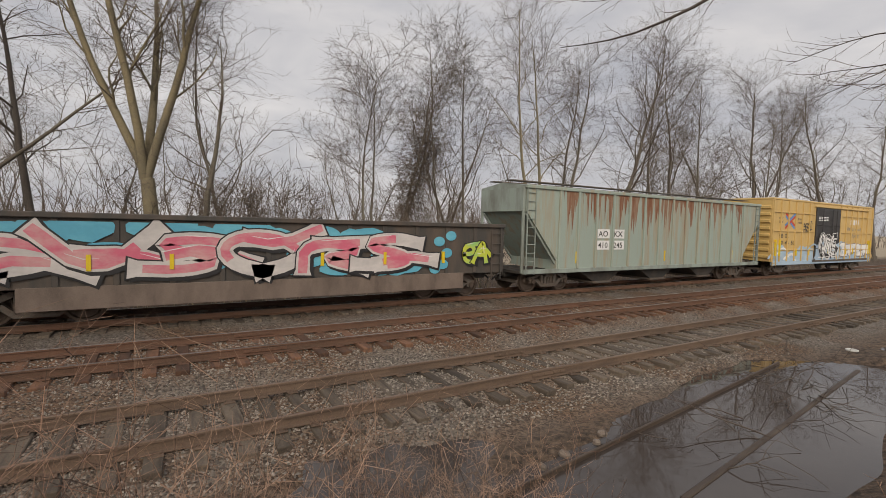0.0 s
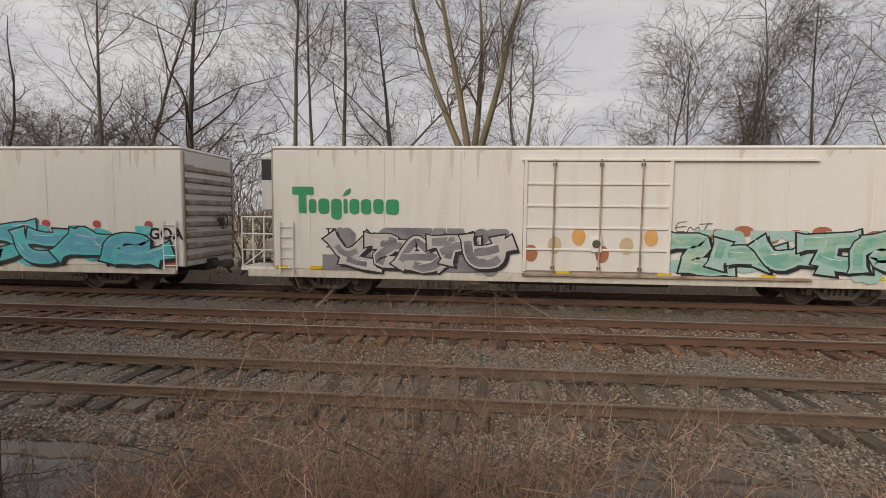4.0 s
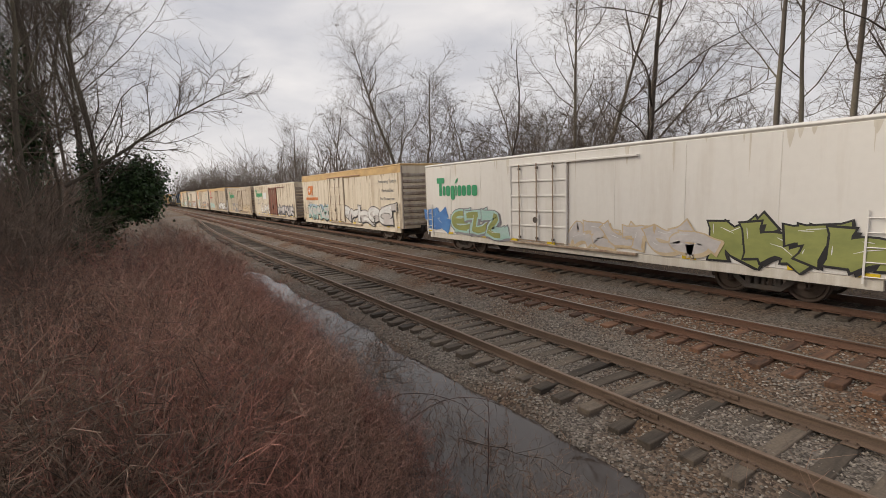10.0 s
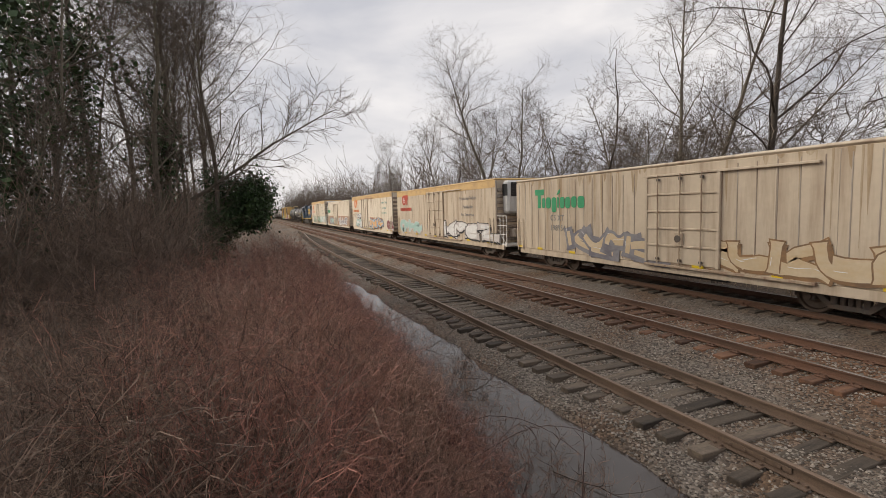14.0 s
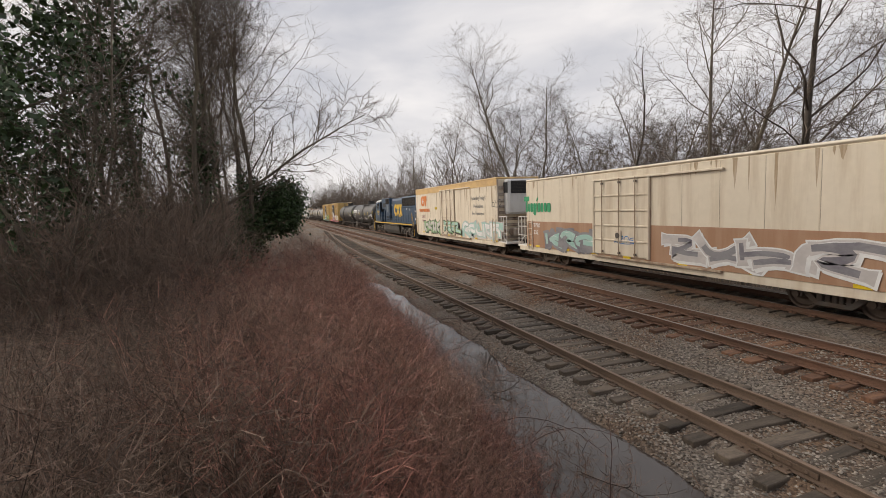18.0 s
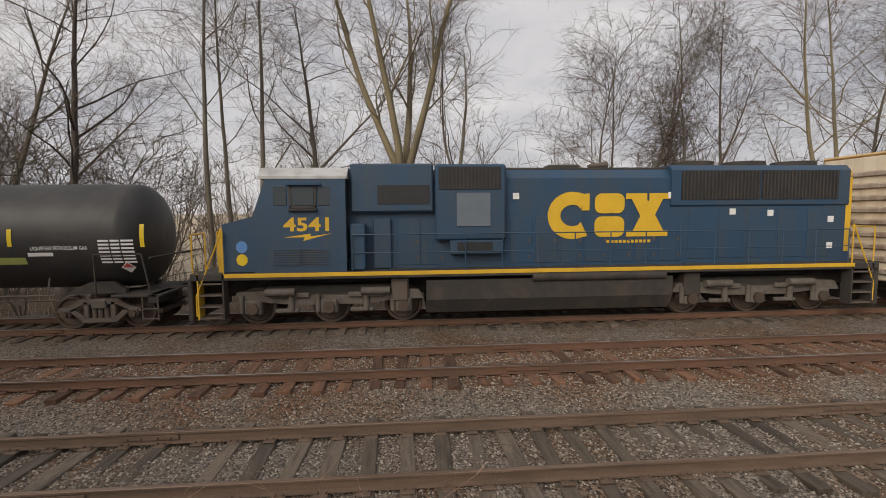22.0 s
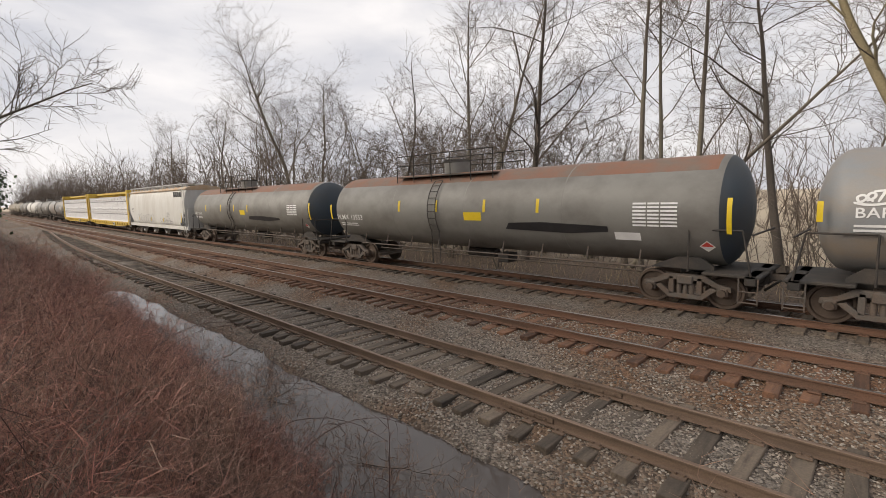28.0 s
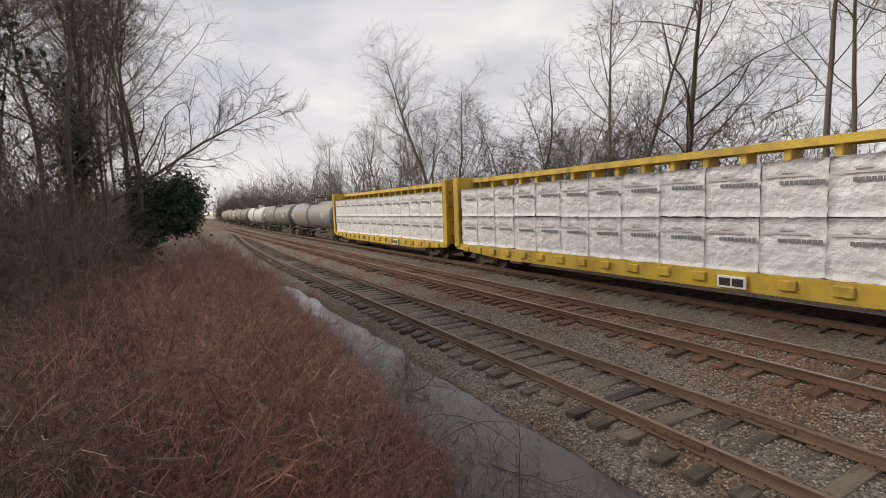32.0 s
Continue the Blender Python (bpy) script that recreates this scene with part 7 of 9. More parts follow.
def tm_t4(mb, X, L):
    tape_marks(mb, X, (0.02,), 2.1, 0.7)
    write(mb.sub("reporting_mark"), "PLMX 13553", X(0.05), 2.1, 0.24, -1.501, "l_white", width=2.0)
    stack_lines(mb, X(0.06), 1.88, 1.4, 2)
    tape_marks(mb, X, (0.3, 0.42, 0.55, 0.67), 2.5)
    mb.sub("warning_plate").box(X(0.5), X(0.545), -1.503, -1.5, 2.2, 2.5, "l_yellow")
    mb.sub("paint_patch").plate([(X(0.6), 1.92), (X(0.73), 1.85), (X(0.8), 1.95), (X(0.8), 2.12), (X(0.68), 2.2), (X(0.61), 2.15)], -1.5, "s_black", 0.002)
    mb.box(X(0.81), X(0.85), -1.503, -1.5, 1.7, 1.95, "l_white")
    stack_lines(mb, X(0.84), 2.75, 1.2, 7)
    tape_marks(mb, X, (0.965,), 2.0, 0.9)
    placard(mb, X(0.94), 1.6)


def tm_t5(mb, X, L):
    write(mb.sub("reporting_mark"), "PLMX 135507", X(0.05), 2.15, 0.2, -1.501, "l_white", width=1.6)
    stack_lines(mb, X(0.06), 1.95, 1.2, 2)
    tape_marks(mb, X, (0.18, 0.33, 0.45, 0.56), 2.4)
    mb.sub("warning_plate").box(X(0.5), X(0.54), -1.503, -1.5, 2.2, 2.5, "l_yellow")
    mb.sub("paint_patch").plate([(X(0.56), 1.9), (X(0.7), 1.82), (X(0.78), 1.92), (X(0.78), 2.05), (X(0.66), 2.15), (X(0.57), 2.12)], -1.5, "s_black", 0.002)
    stack_lines(mb, X(0.84), 2.75, 1.1, 6)
    tape_marks(mb, X, (0.965,), 2.0, 0.9)
    placard(mb, X(0.93), 1.6)


def tm_plain(mb, X, L):
    tape_marks(mb, X, (0.1, 0.5, 0.9), 2.3)
    stack_lines(mb, X(0.05), 2.7, 1.2, 3)
    stack_lines(mb, X(0.8), 2.7, 1.2, 5)


def locomotive(u0, u1):
    car, L = vehicle("locomotive", "dark blue diesel locomotive with yellow nose and sill", "locomotive", u0, u1)
    h = L / 2
    dz = 1.55
    a = -h
    part("deck", MB().box(a + 0.1, h - 0.1, -1.5, 1.5, dz - 0.2, dz, "under", 0.02).box(a, h, -0.4, 0.4, 0.75, dz - 0.2, "under", 0.03), car)
    part("sill_stripe", MB().box(a + 1.0, h - 0.9, -1.515, -1.49, dz - 0.12, dz - 0.01, "loco_yellow", 0.004), car, "yellow painted frame sill")
    part("nose", MB().prism([(a + 0.75, dz), (a + 0.75, 2.55), (a + 0.82, 2.75), (a + 1.0, 2.88), (a + 1.0, dz)], -1.2, 1.2, "loco_yellow"), car, "yellow wide nose")
    part("nose_side", MB().prism([(a + 0.95, dz + 0.02), (a + 0.95, 2.86), (a + 1.8, 3.08), (a + 1.8, dz + 0.02)], -1.395, 1.395, "blue"), car)
    part("headlight", MB().box(a + 0.7, a + 0.78, -0.22, 0.22, 2.5, 2.66, "l_white", 0.02), car)
    part("nose_door", MB().box(a + 0.735, a + 0.76, 0.2, 0.85, dz + 0.1, 2.6, "loco_yellow", 0.01), car)
    cabo = part("cab", MB().prism([(a + 1.8, dz), (a + 1.8, 3.1), (a + 2.15, 4.1), (a + 4.25, 4.1), (a + 4.25, dz)], -1.48, 1.48, "blue"), car)
    part("cab_roof", MB().prism([(-1.5, 4.07), (-1.5, 4.14), (-1.05, 4.4), (1.05, 4.4), (1.5, 4.14), (1.5, 4.07)], a + 1.95, a + 4.3, "roofgrey", "x"), cabo, "pale grey cab roof")
    for x0, x1 in ((2.35, 2.7), (2.82, 3.42), (3.52, 3.85)):
        part("side_window", MB().box(a + x0, a + x1, -1.495, -1.47, 3.35, 3.85, "glass", 0.02), cabo)
    part("window_hood", MB().prism([(-1.62, 3.9), (-1.47, 3.97), (-1.47, 3.9)], a + 2.7, a + 3.6, "blue", "x"), cabo)
    part("window_frame", MB().box(a + 2.76, a + 2.82, -1.51, -1.47, 3.3, 3.9, "black").box(a + 3.42, a + 3.48, -1.51, -1.47, 3.3, 3.9, "black").box(a + 2.76, a + 3.48, -1.51, -1.47, 3.28, 3.35, "black"), cabo)
    part("arm_rest", MB().box(a + 2.75, a + 3.5, -1.6, -1.47, 3.2, 3.27, "black", 0.02), cabo)
    part("cab_door_shadow", MB().box(a + 4.252, a + 4.27, -1.4, -1.0, 1.9, 4.0, "grille"), cabo)
    part("vent_louvre", MB().box(a + 2.3, a + 3.0, -1.495, -1.475, 1.72, 2.2, "blue").box(a + 3.1, a + 3.8, -1.495, -1.475, 1.72, 2.2, "blue"), cabo)
    for k in range(7):
        part("louvre_slat", lambda: MB().box(2.32, 3.78, -1.505, -1.49, 0, 0.02, "under"), cabo, "", pose(a, 0, 1.75 + 0.065 * k), "louvre")
    for s in (-1, 1):
        part("windscreen", MB().add([(a + 1.86, s * 0.12, 3.3), (a + 1.86, s * 1.3, 3.3), (a + 2.1, s * 1.3, 4.02), (a + 2.1, s * 0.12, 4.02)], [(0, 1, 2, 3) if s < 0 else (3, 2, 1, 0)], "glass"), cabo)
    part("number_board", MB().box(a + 1.98, a + 2.25, -0.85, 0.85, 4.16, 4.4, "l_white", 0.03), cabo)
    # long hood
    hx = h - 0.62
    hood = part("hood", MB().prism([(-0.98, dz), (0.98, dz), (0.98, 4.1), (0.75, 4.36), (-0.75, 4.36), (-0.98, 4.1)], a + 4.25, hx, "blue", "x"), car)
    part("hood_top", MB().box(a + 8.6, hx - 0.1, -0.7, 0.7, 4.34, 4.43, "under", 0.03), hood)
    part("equipment_rack", MB().box(a + 4.35, a + 6.65, -1.22, 1.22, 3.15, 4.5, "blue", 0.05), hood)
    part("air_grille", MB().box(a + 5.1, a + 6.55, -1.24, -1.2, 3.38, 3.9, "grille"), hood)
    part("blower_housing", MB().box(a + 6.7, a + 8.7, -1.26, -0.9, 2.35, 4.48, "blue", 0.05), hood)
    g = MB().box(a + 6.8, a + 8.55, -1.28, -1.25, 3.78, 4.4, "grille")
    for i in range(16):
        g.box(a + 6.85 + i * 0.106, a + 6.88 + i * 0.106, -1.295, -1.27, 3.78, 4.4, "under")
    part("blower_grille", g, hood)
    part("access_panel", MB().prism([(-1.29, 2.75), (-1.27, 3.68), (-1.24, 3.68), (-1.24, 2.75)], a + 7.3, a + 8.25, "panelgrey", "x"), hood, "pale blue-grey louvred panel")
    part("filter_box", MB().box(a + 7.1, a + 8.6, -1.32, -0.95, 1.95, 2.35, "blue", 0.03).box(a + 7.3, a + 8.3, -1.335, -1.31, 2.05, 2.3, "grille"), hood)
    part("inverter_cabinet", MB().box(a + 4.35, a + 4.75, -1.4, -0.95, dz + 0.02, 2.85, "blue", 0.03), hood)
    part("inverter_cabinet", MB().box(a + 4.95, a + 5.45, -1.12, -0.95, dz + 0.02, 3.0, "blue", 0.03), hood)
    for x0 in (5.6, 6.3, 8.85, 9.6, 10.35, 11.1, 11.85, 12.6, 13.35):
        part("hood_door", lambda: MB().box(0.03, 0.68, -0.998, -0.97, 1.65, 3.0, "blue", 0.008).box(0.57, 0.62, -1.02, -0.99, 2.25, 2.35, "steel").box(0.57, 0.62, -1.02, -0.99, 1.8, 1.88, "steel"), hood, "", pose(a + x0, 0, 0), "hood_door")
    for i in range(5):
        part("hood_door", lambda: MB().box(0.03, 0.86, -0.998, -0.97, 1.7, 3.15, "blue", 0.008), hood, "", pose(hx - 5.2 + i * 0.95, 0, 0), "hood_door_b")
    radi = part("radiator_housing", MB().prism([(-0.99, 3.25), (-1.04, 3.3), (-1.04, 4.32), (-0.9, 4.47), (0.9, 4.47), (1.04, 4.32), (1.04, 3.3), (0.99, 3.25)], hx - 5.75, hx - 0.12, "blue", "x"), hood)
    for x0, x1 in ((hx - 5.45, hx - 3.0), (hx - 2.95, hx - 0.5)):
        g = MB().box(x0, x1, -1.06, -1.03, 3.45, 4.3, "grille")
        n = 22
        for i in range(n):
            x = x0 + (x1 - x0) * (i + 0.5) / n
            g.box(x - 0.02, x + 0.02, -1.075, -1.05, 3.45, 4.3, "under")
        part("radiator_grille", g, radi)
    for i in range(3):
        part("roof_fan", lambda: MB().rod((0, 0, 4.5), (0, 0, 4.64), 0.62, "under", n=20), hood, "", pose(hx - 1.1 - 1.7 * i, 0, 0), "fan")
    part("exhaust", MB().box(a + 10.2, a + 11.2, -0.3, 0.3, 4.4, 4.56, "under", 0.05), hood)
    part("horn", MB().rod((a + 11.4, -0.35, 4.5), (a + 12.0, -0.35, 4.55), 0.04, "steel", 0.1, n=10).rod((a + 11.5, -0.15, 4.5), (a + 12.1, -0.15, 4.55), 0.04, "steel", 0.1, n=10), hood)
    part("rear_end", MB().box(hx - 0.01, hx + 0.03, -0.96, 0.96, dz + 0.05, 4.3, "loco_yellow", 0.01), car, "yellow rear end")
    part("rear_stripe", MB().box(hx - 0.16, hx + 0.02, -0.992, -0.95, dz + 0.3, 4.1, "loco_yellow", 0.005), car)
    part("fuel_tank", MB().prism([(-1.42, 1.25), (1.42, 1.25), (1.42, 0.7), (1.2, 0.3), (-1.2, 0.3), (-1.42, 0.7)], -3.6, 3.55, "under", "x"), car)
    part("air_tank", MB().rod((-0.6, -1.4, 1.3), (3.3, -1.4, 1.3), 0.14, "under", n=12), car)
    part("sand_box", MB().box(4.0, 4.5, -1.3, -0.9, 0.6, 1.35, "under", 0.05), car)
    part("air_filter", MB().box(-4.6, -4.1, -1.3, -0.9, 0.65, 1.35, "steel", 0.05), car)
    n = 15
    for i in range(n):
        part("handrail_post", lambda: MB().rod((0, -1.47, dz - 0.1), (0, -1.47, dz + 1.0), 0.018, "blue", n=5), car, "", pose(a + 4.4 + (L - 5.5) * i / (n - 1), 0, 0), "hr_post")
    for z, r in ((1.0, 0.018), (0.5, 0.014)):
        part("handrail", MB().rod((a + 4.4, -1.47, dz + z), (h - 1.1, -1.47, dz + z), r, "blue", n=5), car)
    for q in (-1, 1):
        k = "loco_yellow"
        for s in (-1, 1):
            er = MB()
            for yy in (s * 1.3, s * 0.45):
                er.rod((q * (h - 0.1), yy, dz - 0.2), (q * (h - 0.1), yy, dz + 1.05), 0.022, k, n=6)
            er.rod((q * (h - 0.1), s * 1.3, dz + 1.05), (q * (h - 0.1), s * 0.45, dz + 1.05), 0.02, k, n=6)
            part("end_railing", er, car)
            gr = MB().rod((q * (h - 0.98), s * 1.48, dz - 0.05), (q * (h - 0.98), s * 1.48, dz + 1.15), 0.022, k, n=6)
            gr.rod((q * (h - 0.98), s * 1.48, dz + 1.15), (q * (h - 0.25), s * 1.48, 0.95), 0.022, k, n=6).rod((q * (h - 0.25), s * 1.48, 0.95), (q * (h - 0.25), s * 1.48, 0.4), 0.022, k, n=6)
            part("step_railing", gr, car)
        for i in range(4):
            part("step", MB().box(q * (h - 0.92), q * (h - 0.32), -1.5, -1.15, 0.32 + i * 0.31, 0.36 + i * 0.31, "steel"), car)
        for dx in (0.95, 0.3):
            part("step_side", MB().box(q * (h - dx) - 0.02, q * (h - dx) + 0.02, -1.5, -1.15, 0.3, dz, "loco_yellow" if q < 0 and dx < 0.5 else "under"), car)
        part("pilot", MB().box(q * (h - 0.12), q * (h + 0.02), -1.4, 1.4, 0.25, dz - 0.15, "under", 0.03), car)
        tx = q * (h - 3.7)
        tm = MB()
        for s in (-1, 1):
            tm.prism([(-2.65, 0.72), (-2.5, 0.98), (-1.6, 1.02), (-0.6, 0.86), (0.6, 0.86), (1.6, 1.02), (2.5, 0.98), (2.65, 0.72), (1.9, 0.7), (0.9, 0.6), (-0.9, 0.6), (-1.9, 0.7)], s * 1.0, s * 1.18, "trucksteel")
            for x in (-2.07, 0, 2.07):
                tm.box(x - 0.24, x + 0.24, s * 1.0, s * 1.26, 0.34, 0.76, "trucksteel", 0.05)
                tm.rod((x, s * 1.2, 0.53), (x, s * 1.33, 0.53), 0.16, "wheel", n=12)
                tm.rod((x - 0.3, s * 1.22, 0.4), (x - 0.3, s * 1.22, 0.9), 0.07, "trucksteel", n=8)
            for x in (-1.03, 1.03):
                tm.rod((x, s * 1.22, 0.42), (x, s * 1.22, 0.95), 0.09, "trucksteel", n=8)
                tm.box(x - 0.5, x + 0.5, s * 1.18, s * 1.27, 0.8, 0.95, "trucksteel", 0.03)
                tm.box(x - 0.45, x + 0.2, s * 1.1, s * 1.24, 0.38, 0.5, "trucksteel", 0.03)
            tm.rod((-1.7, s * 1.3, 0.98), (-0.9, s * 1.3, 0.98), 0.11, "trucksteel", n=10)
            tm.rod((0.9, s * 1.3, 0.98), (1.7, s * 1.3, 0.98), 0.11, "trucksteel", n=10)
        tm.box(-1.8, 1.8, -1.0, 1.0, 0.7, 1.1, "under", 0.05)
        t = part("truck", tm, car, "three-axle truck grimy with road dust", pose(tx, 0, 0))
        for x in (-2.07, 0, 2.07):
            wheelset(t, x, 0.53)
    couplers(car, L, -0.1)
    # road number, and plain yellow shapes for the railway's badge
    mb = Sheet()
    sb = mb.sub("road_number")
    write(sb, "4541", a + 2.6, 2.68, 0.36, -1.485, "l_gold", 0.03, width=1.2)
    sb = mb.sub("bolt_emblem")
    sb.plate([(a + 2.6, 2.5), (a + 3.3, 2.6), (a + 3.3, 2.52), (a + 3.85, 2.6), (a + 3.1, 2.4), (a + 3.15, 2.5)], -1.483, "l_gold")
    y, z0, hh = -1.0, 2.38, 1.27
    x0 = a + 10.0
    c = mb.sub("logo")
    ribbon(c, [(x0 + 0.72 - 0.53 * math.cos(v) * 1.05, z0 + hh / 2 + 0.5 * math.sin(v)) for v in np.linspace(-2.2, 2.2, 20)], 0.19, y - 0.004, "l_gold", 0.02, 1.2)
    c.plate([(x0 + 0.98, z0 + 0.78), (x0 + 1.22, z0 + 0.78), (x0 + 1.22, z0 + hh), (x0 + 1.1, z0 + hh)], y - 0.003, "l_gold", 0.004)
    c = mb.sub("logo")
    x0 += 1.32
    c.plate(rrect(x0 + 0.06, x0 + 0.96, z0 + 0.69, z0 + hh, 0.2), y - 0.004, "l_gold")
    c.plate(rrect(x0 + 0.06, x0 + 0.96, z0, z0 + 0.6, 0.2), y - 0.004, "l_gold")
    c = mb.sub("logo")
    x0 += 1.08
    w = 1.15
    c.plate([(x0 + 0.05, z0), (x0 + 0.5, z0), (x0 + w - 0.02, z0 + hh), (x0 + w - 0.42, z0 + hh)], y, "l_gold", 0.006)
    c.plate([(x0, z0 + hh), (x0 + 0.46, z0 + hh), (x0 + w + 0.02, z0), (x0 + w - 0.45, z0)], y - 0.001, "l_gold", 0.006)
    for k, (u, z) in enumerate(((x0 - 0.06, z0), (x0 + w - 0.58, z0), (x0 - 0.08, z0 + hh - 0.17), (x0 + w - 0.52, z0 + hh - 0.17))):
        c.box(u, u + 0.64, y - 0.009 - 0.0005 * k, y, z, z + 0.17, "l_gold")
    bars(mb.sub("web_lettering"), a + 11.75, 2.2, (0.09,) * 11, 0.085, y - 0.002, "l_gold", 0.035)
    for x, z in ((a + 8.95, 3.5), (a + 13.6, 3.5), (hx - 3.9, 3.0), (hx - 0.75, 2.75), (hx - 0.75, 1.95), (hx - 2.7, 2.95)):
        mb.sub("notice").box(x, x + 0.18, y - 0.02, y, z, z + 0.18, "l_white")
    for z, k in ((1.9, "l_yellow"), (2.25, "l_blue")):
        mb.sub("emblem").plate(ellipse(a + 1.45, z, 0.15, 0.16), -1.397, k)
    mb.link(car)


def centerbeam(u0, u1, seed):
    car, L = vehicle("centerbeam_flatcar", "yellow centerbeam flatcar carrying white wrapped bundles", "railway car", u0, u1, "centerbeam flatcars")
    mid = (u0 + u1) / 2
    h, top = L / 2, 4.5
    rng = random.Random(seed)
    part("deck", MB().box(-h, h, -1.4, 1.4, 0.95, 1.08, "cbyellow", 0.02), car)
    ss = MB()
    for s in (-1, 1):
        ss.prism([(-h, 0.8), (-h, 1.08), (h, 1.08), (h, 0.8), (h - 4, 0.55), (-h + 4, 0.55)], s * 1.3, s * 1.45, "cbyellow")
    part("side_sill", ss, car)
    for i in range(18):
        part("stake_pocket", lambda: MB().box(-0.2, 0.2, -1.54, -1.44, 0.72, 0.98, "cbyellow", 0.02), car, "", pose(-h + 1.0 + (L - 2) * i / 17, 0, 0), "pocket")
    part("top_chord", MB().box(-h, h, -0.42, 0.42, top - 0.1, top, "cbyellow", 0.02).box(-h, h, -0.45, -0.38, top - 0.22, top, "cbyellow", 0.01).box(-h, h, 0.38, 0.45, top - 0.22, top, "cbyellow", 0.01), car)
    for i in range(19):
        x = -h + 0.6 + (L - 1.2) * i / 18
        part("centre_post", lambda: MB().box(-0.09, 0.09, -0.28, 0.28, 1.08, 4.4, "cbyellow", 0.02), car, "", pose(x, 0, 0), "cb_post")
    for q in (-1, 1):
        bk = MB().box(q * (h - 0.12), q * h, -1.42, 1.42, 1.0, top + 0.04, "cbyellow", 0.02)
        for yy in (-1.45, -0.5, 0.4, 1.33):
            bk.box(q * h, q * (h + 0.14), yy, yy + 0.12, 0.95, top + 0.04, "cbyellow", 0.02)
        for z in (1.5, 2.3, 3.1, 3.9):
            bk.box(q * h, q * (h + 0.12), -1.4, 1.4, z - 0.05, z + 0.05, "cbyellow", 0.02)
        bk.box(q * (h - 0.3), q * (h + 0.16), -1.5, -1.3, 0.9, top + 0.04, "cbyellow", 0.03)
        part("bulkhead", bk, car)
    part("centre_sill", MB().box(-h, h, -0.35, 0.35, 0.6, 0.95, "under", 0.02), car)
    part("data_box", MB().box(h * 0.32, h * 0.32 + 0.75, -1.57, -1.5, 0.62, 0.95, "l_white", 0.01).box(h * 0.32 + 0.06, h * 0.32 + 0.35, -1.58, -1.57, 0.68, 0.89, "l_black").box(h * 0.32 + 0.4, h * 0.32 + 0.69, -1.58, -1.57, 0.68, 0.89, "l_black"), car)
    trucks(car, (-h + 2.2, h - 2.2))
    couplers(car, L, -0.1)
    # wrapped bundles: two layers, each a sagging, creased pack
    n = 14
    cell = (L - 0.9) / n
    for layer, (z0, z1) in enumerate(((1.08, 2.52), (2.54, 3.92))):
        for i in range(n):
            x = -h + 0.45 + cell * (i + 0.5)
            key = ("pack", layer, i % 7)
            if key not in CACHE:
                g = np.random.default_rng(i + 40 * layer)
                bm = bmesh.new()
                nx, nz = 9, 9
                hw, hh = cell / 2 - 0.004, (z1 - z0) / 2
                grid = [[bm.verts.new((hw * (2 * a / (nx - 1) - 1), -1.38 - 0.05 * math.sin(math.pi * a / (nx - 1)) + g.normal(0, 0.016) + (0.03 * g.random() if b < 2 else 0), hh * (2 * b / (nz - 1) - 1) + (g.normal(0, 0.012)))) for a in range(nx)] for b in range(nz)]
                for b in range(nz - 1):
                    for a in range(nx - 1):
                        bm.faces.new((grid[b][a], grid[b][a + 1], grid[b + 1][a + 1], grid[b + 1][a]))
                back = [bm.verts.new((sx * hw, -0.36, sz * hh)) for sx, sz in ((-1, -1), (1, -1), (1, 1), (-1, 1))]
                bm.faces.new(back[::-1])
                bm.faces.new([back[3], back[2]] + [grid[-1][a] for a in range(nx - 1, -1, -1)])
                bm.faces.new([back[1], back[0]] + [grid[0][a] for a in range(nx)])
                bm.faces.new([back[0], back[3]] + [grid[b][0] for b in range(nz - 1, -1, -1)])
                bm.faces.new([back[2], back[1]] + [grid[b][-1] for b in range(nz)])
                for f in bm.faces:
                    f.smooth = True
                me = bpy.data.meshes.new("wrap")
                bm.to_mesh(me)
                bm.free()
                me.materials.append(M["wrap"])
                pm = MB()
                pm.box(-hw * 0.9, hw * 0.55, -1.468, -1.46, hh * 0.42, hh * 0.5, "s_silver")
                pm.box(-hw * 0.35, hw * 0.1, -1.47, -1.46, hh * 0.56, hh * 0.62, "s_silver")
                pm.plate([(-hw * 0.3, hh * 0.52), (-hw * 0.2, hh * 0.66), (-hw * 0.1, hh * 0.52)], -1.466, "l_grey")
                bars(pm, -hw * 0.35, hh * 0.14, (0.09, 0.09, 0.08, 0.08, 0.08, 0.09, 0.09, 0.09, 0.09), 0.1, -1.466, "l_grey", 0.02)
                CACHE[key] = (me, pm.mesh("print"))
            ob = thing("wrapped_bundle", "bundle of boards in creased white plastic wrap", "bundle", "wrapped bundles on the flatcars")
            for nm, me in zip(("wrap", "print"), CACHE[key]):
                o = new(nm, me)
                o.parent = ob
            MOVERS.append((ob, mid + x, TRAIN_Y, (z0 + z1) / 2 + rng.uniform(-0.012, 0.012)))


